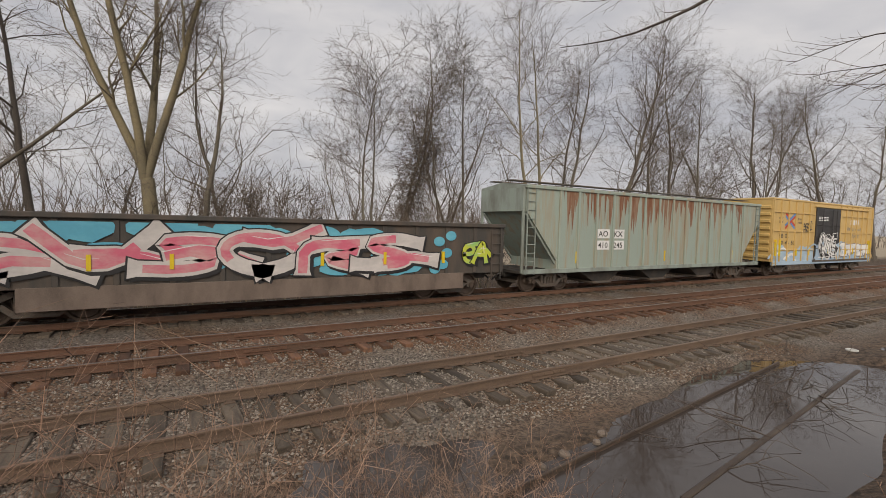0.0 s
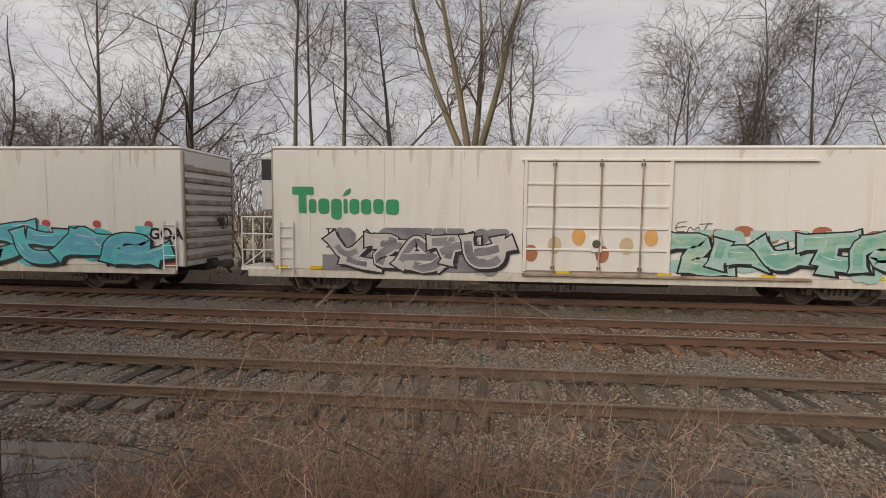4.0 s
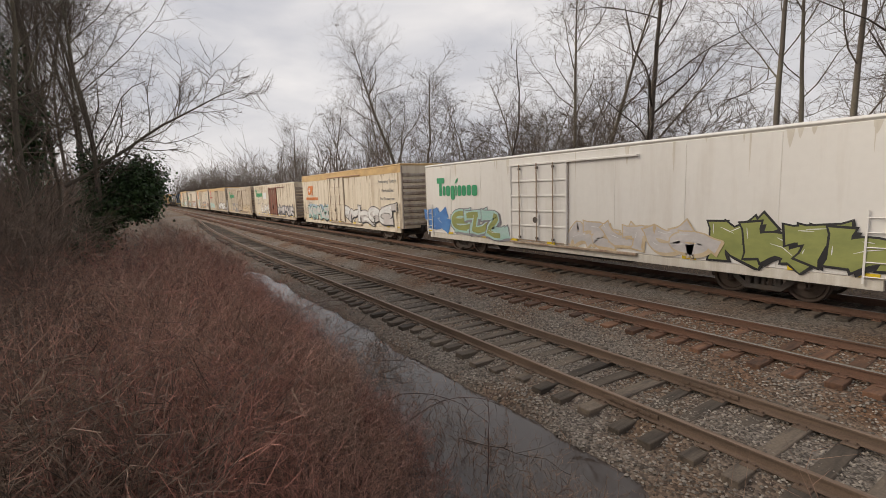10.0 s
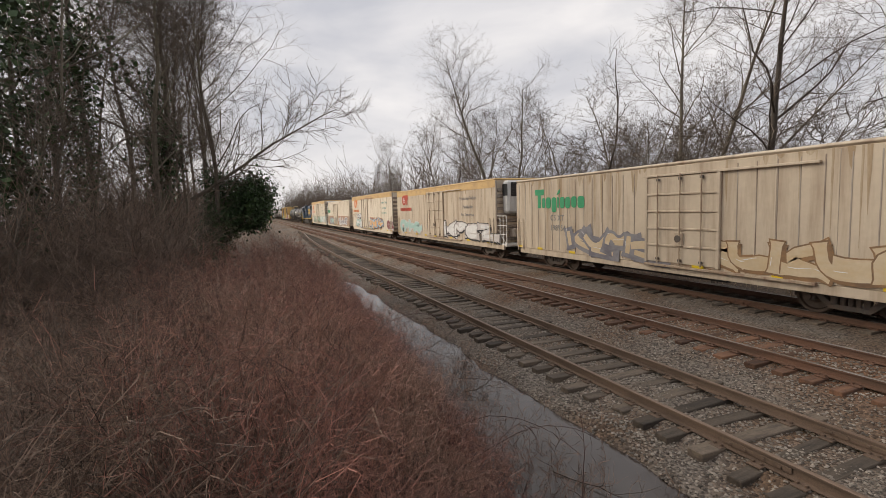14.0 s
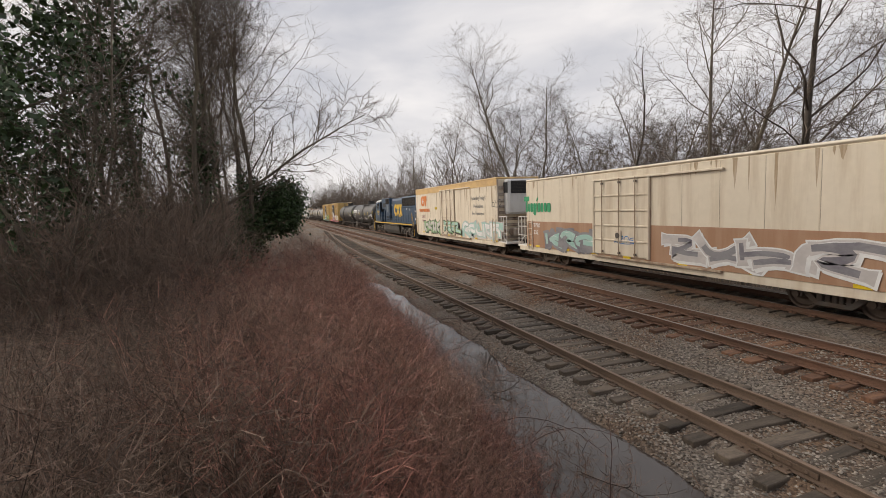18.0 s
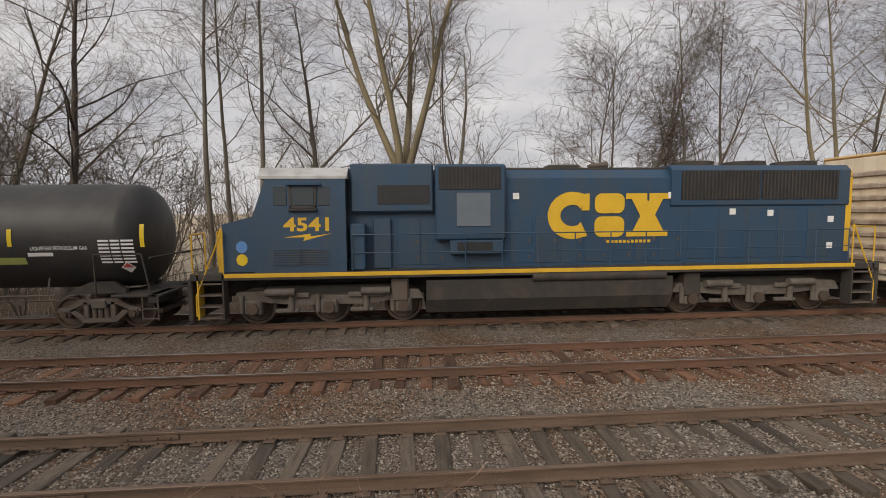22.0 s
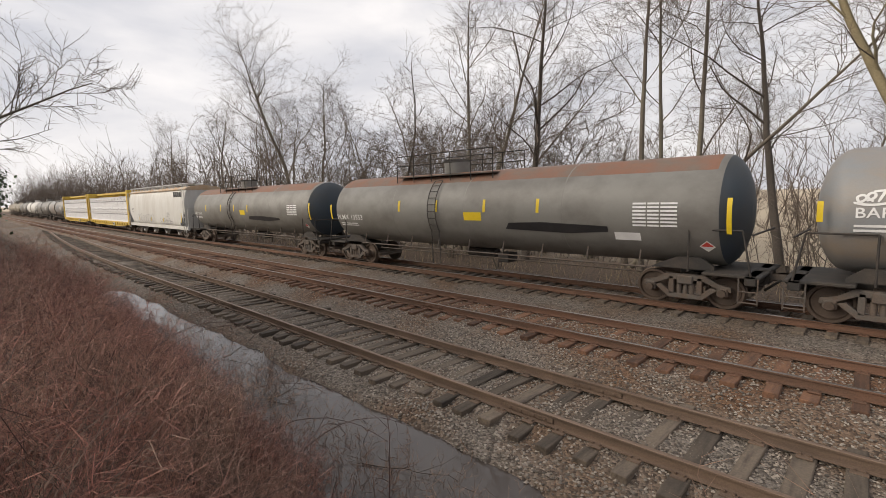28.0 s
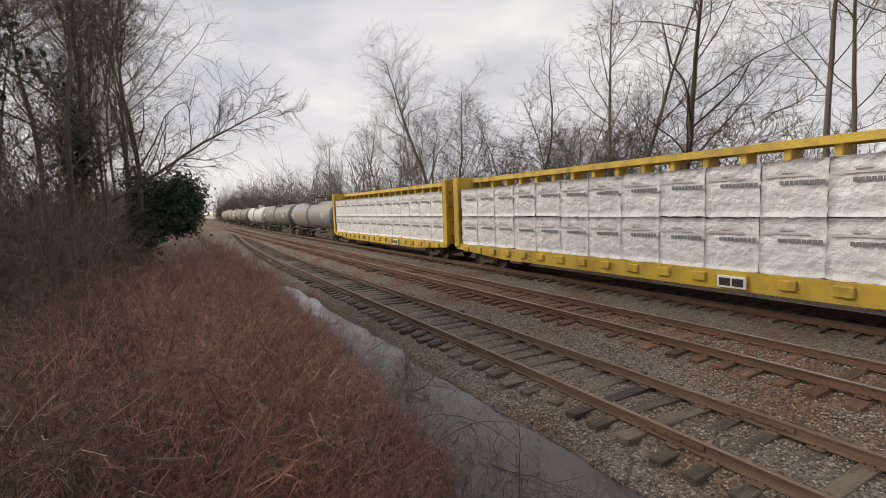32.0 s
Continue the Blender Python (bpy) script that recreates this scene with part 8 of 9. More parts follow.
def train():
    boxcar(32.5, 47.8, "s_paleblue", (3, 4), 3, "yellow boxcar with black door and blue graffiti")
    hopper_old(13.2, 31.0)
    gondola(-3.6, 12.2)
    reefer(-26.3, -4.9, 5.0, "cream", "cream refrigerator car with tan band and orange logo", (0.4, 0.575), None, -1, "tan", ridge="brown_paint", marks=marks_a)
    reefer(-49.4, -27.7, 4.6, "white", "white refrigerator car with blue graffiti and rust-brown dart", (0.43, 0.605), None, 1, marks=marks_b)
    reefer(-71.8, -51.0, 4.6, "white", "white refrigerator car with teal and purple graffiti", (0.425, 0.625), None, -1, marks=marks_c)
    reefer(-94.2, -73.6, 4.6, "white", "white refrigerator car with bright cyan graffiti", (0.34, 0.5), None, -1, marks=marks_d)
    reefer(-116.4, -95.0, 4.5, "white", "white refrigerator car covered in blue and orange graffiti", (0.4, 0.58), None, 1, marks=marks_e)
    reefer(-138.1, -118.0, 4.42, "white", "white refrigerator car with pale outlined graffiti", (0.415, 0.56), None, 1, marks=marks_f)
    reefer(-160.0, -139.4, 4.38, "white", "white refrigerator car with yellow-green graffiti", (0.43, 0.6), None, 1, marks=marks_g)
    reefer(-180.0, -161.4, 4.3, "white", "white refrigerator car with olive bubble graffiti", (0.36, 0.52), marks=marks_h)
    reefer(-201.2, -182.7, 4.6, "cream", "cream refrigerator car with tan band and black outlines", (0.36, 0.53), None, None, "tan", ridge="brown_paint", marks=marks_i)
    reefer(-221.0, -203.7, 4.22, "cream", "stained cream refrigerator car with oxide red door", (0.44, 0.62), "red_door", None, ends="endgrey", marks=marks_j, old=True)
    reefer(-240.2, -223.0, 4.25, "grimy", "grimy cream refrigerator car with rusty end", (0.5, 0.66), None, None, ends="endgrey", marks=marks_k, old=True)
    reefer(-261.0, -241.3, 4.55, "grimy", "grimy cream refrigerator car with cooling unit", (0.4, 0.56), None, 1, "tan", marks=marks_l)
    reefer(-280.9, -262.7, 4.7, "cream", "cream refrigerator car with blue and red graffiti", (0.3, 0.46), None, None, "tan", ridge="brown_paint", marks=marks_m)
    reefer(-302.0, -283.2, 4.45, "cream", "two-tone refrigerator car, cream above faded brown", (0.37, 0.54), None, -1, lower="brown_paint", ends="cream", marks=marks_n)
    reefer(-321.95, -303.3, 4.88, "cream", "cream refrigerator car with green graffiti and cooling unit", (0.38, 0.55), None, 1, "tan", marks=marks_o)
    locomotive(-342.75, -322.7)
    tank(-361.3, -343.6, "tankblack", "black tank car with white lettering and tags", 1.48, 2.55, marks=tm_t1, dome=1.2)
    tank(-378.6, -362.3, "tankblack", "black pressure tank car with top railing", 1.5, 2.55, marks=tm_t2, dome=-1.2)
    boxcar(-395.4, -380.1, "s_pink", (4, 5), 2, "yellow boxcar with black door and pink graffiti")
    boxcar(-411.95, -396.8, "s_teal", (3, 7), 1, "yellow boxcar with black door and teal graffiti")
    tank(-429.2, -413.7, "tankdusty", "dusty grey tank car with centre ladder", 1.42, 2.55, marks=tm_t3, dome=-1.0, rail=0.6)
    tank(-448.1, -429.8, "tankgrey", "long grey tank car with rust along its top", 1.5, 2.55, "tankend", True, tm_t4, dome=-1.6)
    tank(-467.9, -449.2, "tankgrey", "long grey tank car with rusty top and dark ends", 1.5, 2.55, "tankend", True, tm_t5, dome=-1.6)
    hopper_grey(-486.5, -468.7)
    centerbeam(-508.4, -487.3, 1)
    centerbeam(-530.3, -509.5, 2)
    tank(-549.4, -531.2, "tankdusty", "dusty grey tank car", 1.5, 2.55, None, marks=tm_plain)
    tank(-570.3, -550.4, "tankgrey", "dark grey tank car", 1.5, 2.55, marks=tm_plain)
    tank(-590.5, -571.6, "hopgrey", "pale grey tank car", 1.48, 2.55, marks=tm_plain)
    tank(-610.5, -592.0, "tankgrey", "dark grey tank car", 1.48, 2.55, marks=tm_plain)
    tank(-630.5, -612.0, "tanktan", "tan dusty tank car", 1.48, 2.55, marks=tm_plain)
    tank(-650.5, -632.0, "tanktan", "tan dusty tank car", 1.48, 2.55, marks=tm_plain)


def motions():
    """The whole train rolls east along the main track."""
    for ob, u, y, z in MOVERS:
        walk(ob, [(2.0 * i, pose(u + s, y, z)) for i, s in enumerate(WAY)])


# ---- plants ----
class Tubes:
    """Tapered tubes and pointed twigs gathered in arrays."""

    def __init__(self):
        self.chunks = []

    def add(self, a, b, ra, rb, n, pointed=False):
        self.chunks.append((np.asarray(a, float), np.asarray(b, float), np.asarray(ra, float), np.asarray(rb, float), n, pointed))

    def seg(self, a, b, ra, rb, n):
        self.add([a], [b], [ra], [rb], n)

    def mesh(self, name, key, smooth_above=4):
        V, F, T, S, off = [], [], [], [], 0
        for a, b, ra, rb, n, pointed in self.chunks:
            d = b - a
            d /= np.linalg.norm(d, axis=1)[:, None] + 1e-9
            ref = np.where(np.abs(d[:, 2:3]) > 0.9, np.array([[1.0, 0, 0]]), np.array([[0, 0, 1.0]]))
            u = np.cross(d, ref)
            u /= np.linalg.norm(u, axis=1)[:, None] + 1e-9
            w = np.cross(d, u)
            an = 2 * np.pi * np.arange(n) / n
            ring = u[:, None] * np.cos(an)[None, :, None] + w[:, None] * np.sin(an)[None, :, None]
            lower = a[:, None] + ring * ra[:, None, None]
            i = np.arange(n)
            if pointed:
                v = np.concatenate([lower, b[:, None]], 1)
                q = np.stack([np.full(n, n), (i + 1) % n, i], -1)
            else:
                v = np.concatenate([lower, b[:, None] + ring * rb[:, None, None]], 1)
                q = np.stack([i, (i + 1) % n, n + (i + 1) % n, n + i], -1)[:, ::-1]
            f = q[None] + (np.arange(len(a)) * v.shape[1])[:, None, None] + off
            V.append(v.reshape(-1, 3)), F.append(f.reshape(-1)), T.append(np.full(len(a) * n, q.shape[1])), S.append(np.full(len(a) * n, n > smooth_above))
            off += v.shape[0] * v.shape[1]
        V, F, T, S = (np.concatenate(c) for c in (V, F, T, S))
        me = bpy.data.meshes.new(name)
        me.vertices.add(len(V))
        me.vertices.foreach_set("co", V.ravel())
        me.loops.add(len(F))
        me.loops.foreach_set("vertex_index", F)
        me.polygons.add(len(T))
        me.polygons.foreach_set("loop_start", np.concatenate([[0], np.cumsum(T)[:-1]]))
        me.materials.append(M[key])
        me.polygons.foreach_set("use_smooth", S)
        me.update(calc_edges=True)
        return me


def unit(v):
    return v / (np.linalg.norm(v, axis=-1, keepdims=True) + 1e-9)


def grow(rng, tubes, p, d, length, r, steps, wander, lift, sides, taper=0.35, pointed=False):
    """Many wandering limbs at once. Returns their points, radii and directions, limb by limb."""
    p, d = np.array(p, float), unit(np.array(d, float))
    length, r = np.broadcast_to(length, len(p)).astype(float), np.broadcast_to(r, len(p)).astype(float)
    pts, rad, dirs = [p], [r], [d]
    for i in range(steps):
        d = d + rng.normal(0, wander, d.shape)
        d[:, 2] += lift
        d = unit(d)
        q = p + d * (length / steps)[:, None]
        rb = r * (1 - (1 - taper) * (i + 1) / steps)
        tubes.add(p, q, rad[-1], rb, sides, pointed and i == steps - 1)
        pts.append(q), rad.append(rb), dirs.append(d)
        p = q
    return np.stack(pts, 1), np.stack(rad, 1), np.stack(dirs, 1)


def sprout(rng, grown, k, low=0.2, lean=(0.5, 1.0), up=0.0):
    """Where and which way k side shoots leave each limb: their points, the limb's radius there, directions, and the share of its length."""
    pts, rad, dirs = grown
    n, steps = len(pts), pts.shape[1] - 1
    u = low + (0.99 - low) * (np.arange(k)[None] + rng.uniform(0, 1, (n, k))) / k
    i = np.minimum((u * steps).astype(int), steps - 1)
    f = (u * steps - i)[..., None]
    row = np.arange(n)[:, None]
    p = (pts[row, i] * (1 - f) + pts[row, i + 1] * f).reshape(-1, 3)
    r = (rad[row, i] * (1 - f[..., 0]) + rad[row, i + 1] * f[..., 0]).reshape(-1)
    d = dirs[row, i + 1].reshape(-1, 3)
    o = unit(np.cross(d, rng.normal(0, 1, d.shape)))
    an = rng.uniform(lean[0], lean[1], (len(d), 1))
    d = d * np.cos(an) + o * np.sin(an)
    d[:, 2] += up
    return p, r, unit(d), u.reshape(-1)


def limb(rng, start, direct, length, r, steps, wander, lift, tubes, sides, taper=0.35):
    """One wandering limb; returns its points with radius and direction."""
    pts, rad, dirs = grow(rng, tubes, [start], [direct], length, r, steps, wander, lift, sides, taper)
    return [(pts[0, i], rad[0, i], dirs[0, i]) for i in range(1, steps + 1)]


def side_dir(rng, d, lean):
    o = unit(np.cross(d, rng.normal(0, 1, 3)))
    return unit(d * math.cos(lean) + o * math.sin(lean))


def tree_meshes(seed, height, r, stems=((0.0, 0.0, 1.0),), limbs=13, subs=8, twigs=7, angle=0.95, lift=0.06, low=0.3, reach=0.38, fine_r=0.006, bark="bark", twig_key="twig", vine=0, split=0.0, wander=0.06, crook=0.16):
    """A bare tree. stems: lean east, lean north and share of the height; split: the height at which they part, as a share."""
    rng = np.random.default_rng(seed)
    wood, fine = Tubes(), Tubes()
    base = np.array((0.0, 0.0, -0.4))
    if split:
        pts, rad, dirs = grow(rng, wood, [base], [(0.0, 0.0, 1.0)], height * split + 0.4, r, 5, 0.03, 0.03, 9, 0.8)
        base = pts[0, -1] - (0, 0, 0.05)
    # root flare
    grow(rng, wood, [(0, 0, -0.5)], [(0, 0, 1.0)], 1.1, r * 1.5, 2, 0.0, 0.0, 9, 0.68)
    for lx, ly, share in stems:
        hs = height * share * (1 - split)
        k = max(3, int(round(limbs * (0.4 + 0.6 * share))))
        n = len(stems)
        trunk = grow(rng, wood, [base + rng.normal(0, 0.04, 3)], [(lx, ly, 1.0)], hs, r * (1.0 if n == 1 else 0.72) * (0.8 if split else 1), 14, wander, 0.02, 8, 0.1)
        lo = max(0.04, (low - split) / (1 - split))
        p, rb, d, u = sprout(rng, trunk, k, lo, (angle * 0.7, angle * 1.2), 0.05)
        lm = grow(rng, wood, p, d, hs * reach * (1.12 - 0.72 * u) * rng.uniform(0.6, 1.3, len(u)), np.maximum(rb * rng.uniform(0.32, 0.55, len(u)), 0.018), 6, crook, lift, 5, 0.3)
        # the leader's tip carries small boughs of its own
        tip = tuple(c[:, 9:] for c in trunk)
        for grown, count, size in ((lm, subs, 0.15), (tip, subs + 4, 0.12)):
            p2, r2, d2, u2 = sprout(rng, grown, count, 0.12, (0.4, 1.2), 0.04)
            sb = grow(rng, fine, p2, d2, height * size * (1.1 - 0.5 * u2) * rng.uniform(0.55, 1.25, len(u2)), np.maximum(r2 * 0.5, 0.011), 3, 0.2, 0.03, 3, 0.35, True)
            p3, r3, d3, u3 = sprout(rng, sb, twigs, 0.08, (0.4, 1.2), 0.03)
            tw = grow(rng, fine, p3, d3, height * 0.062 * rng.uniform(0.5, 1.4, len(u3)), np.clip(r3 * 0.6, fine_r, 0.01), 2, 0.2, 0.03, 3, 0.45, True)
            p4, r4, d4, u4 = sprout(rng, tw, 1 if fine_r > 0.01 else 2, 0.1, (0.3, 1.0), 0.03)
            grow(rng, fine, p4, d4, height * 0.034 * rng.uniform(0.5, 1.5, len(u4)), fine_r * 0.85, 1, 0.1, 0.0, 3, 0.4, True)
        if vine:
            i = rng.integers(4, 10, vine)
            p = trunk[0][0, i] + rng.normal(0, 1, (vine, 3)) * (0.4, 0.4, 1.0)
            grow(rng, fine, p, rng.normal(0, 1, (vine, 3)) * (1, 1, 0.5) - (0, 0, 0.2), rng.uniform(0.7, 2.0, vine), 0.013, 4, 0.4, -0.14, 3, 0.5, True)
    return wood.mesh("trunk", bark), fine.mesh("crown", twig_key)


TREES = {}


def tree(kind, x, y, scale=1.0, turn=0.0, label="bare leafless deciduous tree with grey bark", group="bare trees beside the line", z=None, sx=1.22):
    zz = float(ground_z(x, y)) if z is None else z
    m = pose(x, y, zz, 0, 0, turn) @ Matrix.Diagonal((scale * sx, scale * sx, scale, 1))
    if kind not in CACHE:
        CACHE[kind] = tree_meshes(**TREES[kind])
    root = thing("tree", label, "tree", group, m=m)
    for nm, me in zip(("trunk", "crown"), CACHE[kind]):
        ob = new(nm, me)
        ob.parent = root
    return root


TREES.update(
    leader=dict(seed=11, height=23, r=0.240, limbs=19, subs=9, twigs=8, low=0.22, angle=0.74, lift=0.08, reach=0.38),
    mast=dict(seed=12, height=20, r=0.136, limbs=12, subs=7, twigs=7, low=0.42, angle=0.71, lift=0.08, reach=0.27, wander=0.03),
    mast_b=dict(seed=22, height=19, r=0.152, limbs=14, subs=7, twigs=7, low=0.34, angle=0.83, lift=0.08, reach=0.34, wander=0.04),
    tall=dict(seed=23, height=19, r=0.192, limbs=16, subs=8, twigs=7, low=0.25, angle=0.95, lift=0.08, reach=0.40),
    dark=dict(seed=24, height=18, r=0.200, stems=((0.16, 0.0, 1.0),), limbs=13, subs=8, twigs=7, low=0.3, angle=1.03, lift=0.05, reach=0.40, bark="bark_dark", wander=0.03),
    vee=dict(seed=25, height=19, r=0.216, stems=((-0.12, 0.05, 1.0), (0.42, -0.05, 0.95)), limbs=10, subs=7, twigs=7, low=0.42, angle=0.59, lift=0.08, reach=0.31, wander=0.035),
    leaner=dict(seed=26, height=16, r=0.152, stems=((0.72, 0.0, 1.0),), limbs=9, subs=7, twigs=6, low=0.45, angle=0.71, lift=0.08, reach=0.29, wander=0.04),
    candelabra=dict(seed=14, height=20, r=0.288, stems=((-0.34, 0.1, 1.0), (-0.07, -0.1, 1.0), (0.07, 0.2, 0.95), (0.26, -0.05, 1.0)), split=0.27, limbs=8, subs=7, twigs=7, low=0.4, angle=0.65, lift=0.08, reach=0.29, bark="bark_pale", wander=0.03),
    pair=dict(seed=13, height=20, r=0.192, stems=((-0.17, 0.0, 1.0), (-0.02, 0.1, 0.95)), limbs=11, subs=7, twigs=7, low=0.36, angle=0.65, lift=0.08, reach=0.30, bark="bark_pale", wander=0.03),
    round=dict(seed=15, height=14, r=0.144, stems=((-0.28, 0.0, 1.0), (-0.05, 0.1, 0.95)), limbs=11, subs=8, twigs=8, low=0.42, angle=1.03, lift=0.08, reach=0.45, wander=0.07),
    slim=dict(seed=16, height=15, r=0.096, limbs=13, subs=7, twigs=7, low=0.24, angle=0.77, reach=0.34),
    slim_b=dict(seed=17, height=14, r=0.088, stems=((-0.2, 0.1, 1.0), (0.2, -0.1, 0.9)), limbs=9, subs=6, twigs=7, low=0.2, angle=0.77, reach=0.38),
    vined=dict(seed=18, height=17, r=0.176, stems=((-0.05, 0.0, 0.9), (0.12, 0.05, 1.0)), limbs=12, subs=7, twigs=7, low=0.4, angle=0.83, vine=620, reach=0.34),
    snag=dict(seed=19, height=15, r=0.128, limbs=6, subs=3, twigs=3, low=0.5, angle=0.95, reach=0.16, wander=0.08, bark="bark_dark"),
    stub=dict(seed=29, height=12, r=0.152, stems=((0.12, 0.0, 1.0),), limbs=7, subs=4, twigs=5, low=0.4, angle=1.03, lift=0.0, reach=0.34, wander=0.05),
    twisted=dict(seed=30, height=7, r=0.096, stems=((-0.35, 0.0, 1.0), (0.3, 0.1, 0.9)), limbs=7, subs=5, twigs=5, low=0.3, angle=1.03, lift=0.02, reach=0.45, wander=0.25, crook=0.35, bark="bark_dark"),
    bushy=dict(seed=20, height=6.5, r=0.048, stems=((-0.35, 0.1, 1.0), (-0.1, -0.3, 0.9), (0.15, 0.3, 0.95), (0.4, -0.1, 0.9)), limbs=8, subs=5, twigs=6, low=0.1, angle=0.83, reach=0.45, fine_r=0.005),
    far_a=dict(seed=31, height=18, r=0.176, limbs=13, subs=6, twigs=5, low=0.2, angle=0.77, fine_r=0.013),
    far_b=dict(seed=32, height=17, r=0.144, stems=((-0.15, 0.0, 1.0), (0.2, 0.0, 0.9)), limbs=8, subs=5, twigs=5, low=0.25, angle=0.71, fine_r=0.013),
    far_c=dict(seed=33, height=15, r=0.128, limbs=14, subs=5, twigs=5, low=0.15, angle=0.95, fine_r=0.013),
)


def far_side_trees():
    rng = random.Random(7)
    grey, pale = "bare leafless deciduous tree with grey bark", "pale forked tree with lichen-covered stems"
    spots = [("candelabra", 0.85, 23.5, 1.0, 0, pale), ("stub", 2.6, 22.4, 1.0, 0, "broken dead snag with few branches"), ("slim", 3.7, 23.2, 1.0, 15, grey),
             ("twisted", 2.1, 22.6, 1.0, 0, "small dark tree with twisted stems"), ("round", 12.6, 27.5, 1.0, 0, grey), ("vined", 14.5, 28.2, 1.0, 0, "bare tree hung with a thick mass of dead vines"),
             ("slim", 18.0, 27.5, 0.9, 77, grey), ("mast", 21.3, 30, 0.92, 40, grey), ("pair", 25.4, 26, 1.02, 0, pale), ("tall", 28.9, 26.2, 0.85, 140, grey), ("mast_b", 31.2, 29, 0.95, 60, grey),
             ("leader", 34.6, 27, 0.92, 200, grey), ("mast_b", 38.5, 26, 0.95, 300, grey), ("tall", 44.0, 27, 1.0, 30, grey), ("mast", 49.5, 28, 0.98, 30, grey), ("tall", 57.2, 27, 1.12, 250, grey),
             ("mast_b", 65, 27.5, 1.08, 100, grey), ("leader", 79.8, 27, 1.0, 10, grey), ("tall", 92, 26, 1.15, 70, grey), ("leader", 108, 28, 1.0, 130, grey), ("leader", 128, 27, 1.12, 300, grey),
             ("dark", -3.4, 26.2, 0.92, 170, grey), ("mast", -9.0, 24.0, 1.0, 200, grey), ("mast", -8.3, 24.7, 0.9, 90, grey), ("mast", -6.9, 25.2, 1.03, 300, grey), ("leaner", -10.4, 25.4, 0.95, 0, grey),
             ("dark", -16.3, 24.6, 1.0, 0, "dark-barked bare tree with level limbs"), ("leaner", -23.0, 26.2, 0.9, 5, grey), ("vee", -21.9, 25.5, 1.0, 0, grey), ("snag", -30.7, 26.5, 1.05, 45, "broken dead snag with few branches"),
             ("round", -27.0, 27.5, 0.72, 30, grey), ("leader", -49.0, 27, 1.0, 60, grey), ("tall", -44.5, 28.5, 0.88, 200, grey), ("slim_b", -39.5, 27, 1.05, 20, grey), ("leaner", -43.5, 27, 0.8, 8, grey),
             ("tall", -53.5, 29, 0.82, 310, grey), ("mast_b", -61, 30, 0.98, 0, grey), ("mast_b", -76, 30, 1.0, 120, grey), ("tall", -95, 28, 0.95, 10, grey)]
    for kind, x, y, sc, turn, lab in spots:
        tree(kind, x, y, sc, turn, lab)
    far = ["far_a", "far_b", "far_c"]
    for i in range(46):
        x = -42 + 122 * (i + rng.random()) / 46
        y = rng.uniform(30, 46)
        az = math.degrees(math.atan2(0.5 - x, y))
        if 21 < az < 32 or -19 < az < -6 or rng.random() < (0.4 if x > 12 else 0.1):
            continue
        tree(rng.choice(far), x, y, rng.uniform(0.55, 0.85) * (1.15 if x > 15 else 1.0), rng.uniform(0, 360), group="bare wood behind the line")
    for i in range(13):
        tree("bushy", -44 + 33 * (i + rng.random()) / 13, rng.uniform(25, 31), rng.uniform(1.1, 1.75), rng.uniform(0, 360), "leafless scrub tree with many thin stems", "scrub behind the line")
    for i in range(44):
        x = -58 - 200 * ((i + rng.random()) / 44) ** 1.3
        tree(rng.choice(far), x, rng.uniform(23, 38), rng.uniform(0.66, 0.95) * (0.75 if i % 3 else 1.0), rng.uniform(0, 360), group="bare wood behind the line")
    for i in range(26):
        x = rng.uniform(50, 230)
        tree(rng.choice(far), x, rng.uniform(22, 38), rng.uniform(0.8, 1.15), rng.uniform(0, 360), group="bare wood behind the line")
    for i in range(22):
        tree("bushy", rng.uniform(-60, 70), rng.uniform(20.5, 24), rng.uniform(0.6, 1.0), rng.uniform(0, 360), "leafless scrub bush with many thin stems", "scrub behind the line")
    for i in range(22):
        tree(rng.choice(far), rng.uniform(-330, -215), rng.uniform(-30, 24), rng.uniform(0.85, 1.15), rng.uniform(0, 360), group="bare wood at the far end of the line")


def ivy_leaves(pts, seed, n, spread, size=0.07):
    rng = np.random.default_rng(seed)
    P = np.array(pts)
    c = P[rng.integers(0, len(P), n)] + rng.normal(0, 1, (n, 3)) * spread
    d1 = rng.normal(0, 1, (n, 3))
    d1 /= np.linalg.norm(d1, axis=1)[:, None]
    d2 = np.cross(d1, rng.normal(0, 1, (n, 3)))
    d2 /= np.linalg.norm(d2, axis=1)[:, None]
    s = size * rng.uniform(0.6, 1.5, (n, 1))
    v = np.stack([c - d1 * s, c + d2 * s * 0.7, c + d1 * s * 1.2, c - d2 * s * 0.7], 1).reshape(-1, 3)
    f = np.arange(n * 4).reshape(-1, 4)
    me = bpy.data.meshes.new("ivy")
    me.from_pydata(v.tolist(), [], f.tolist())
    me.materials.append(M["ivy"])
    return me


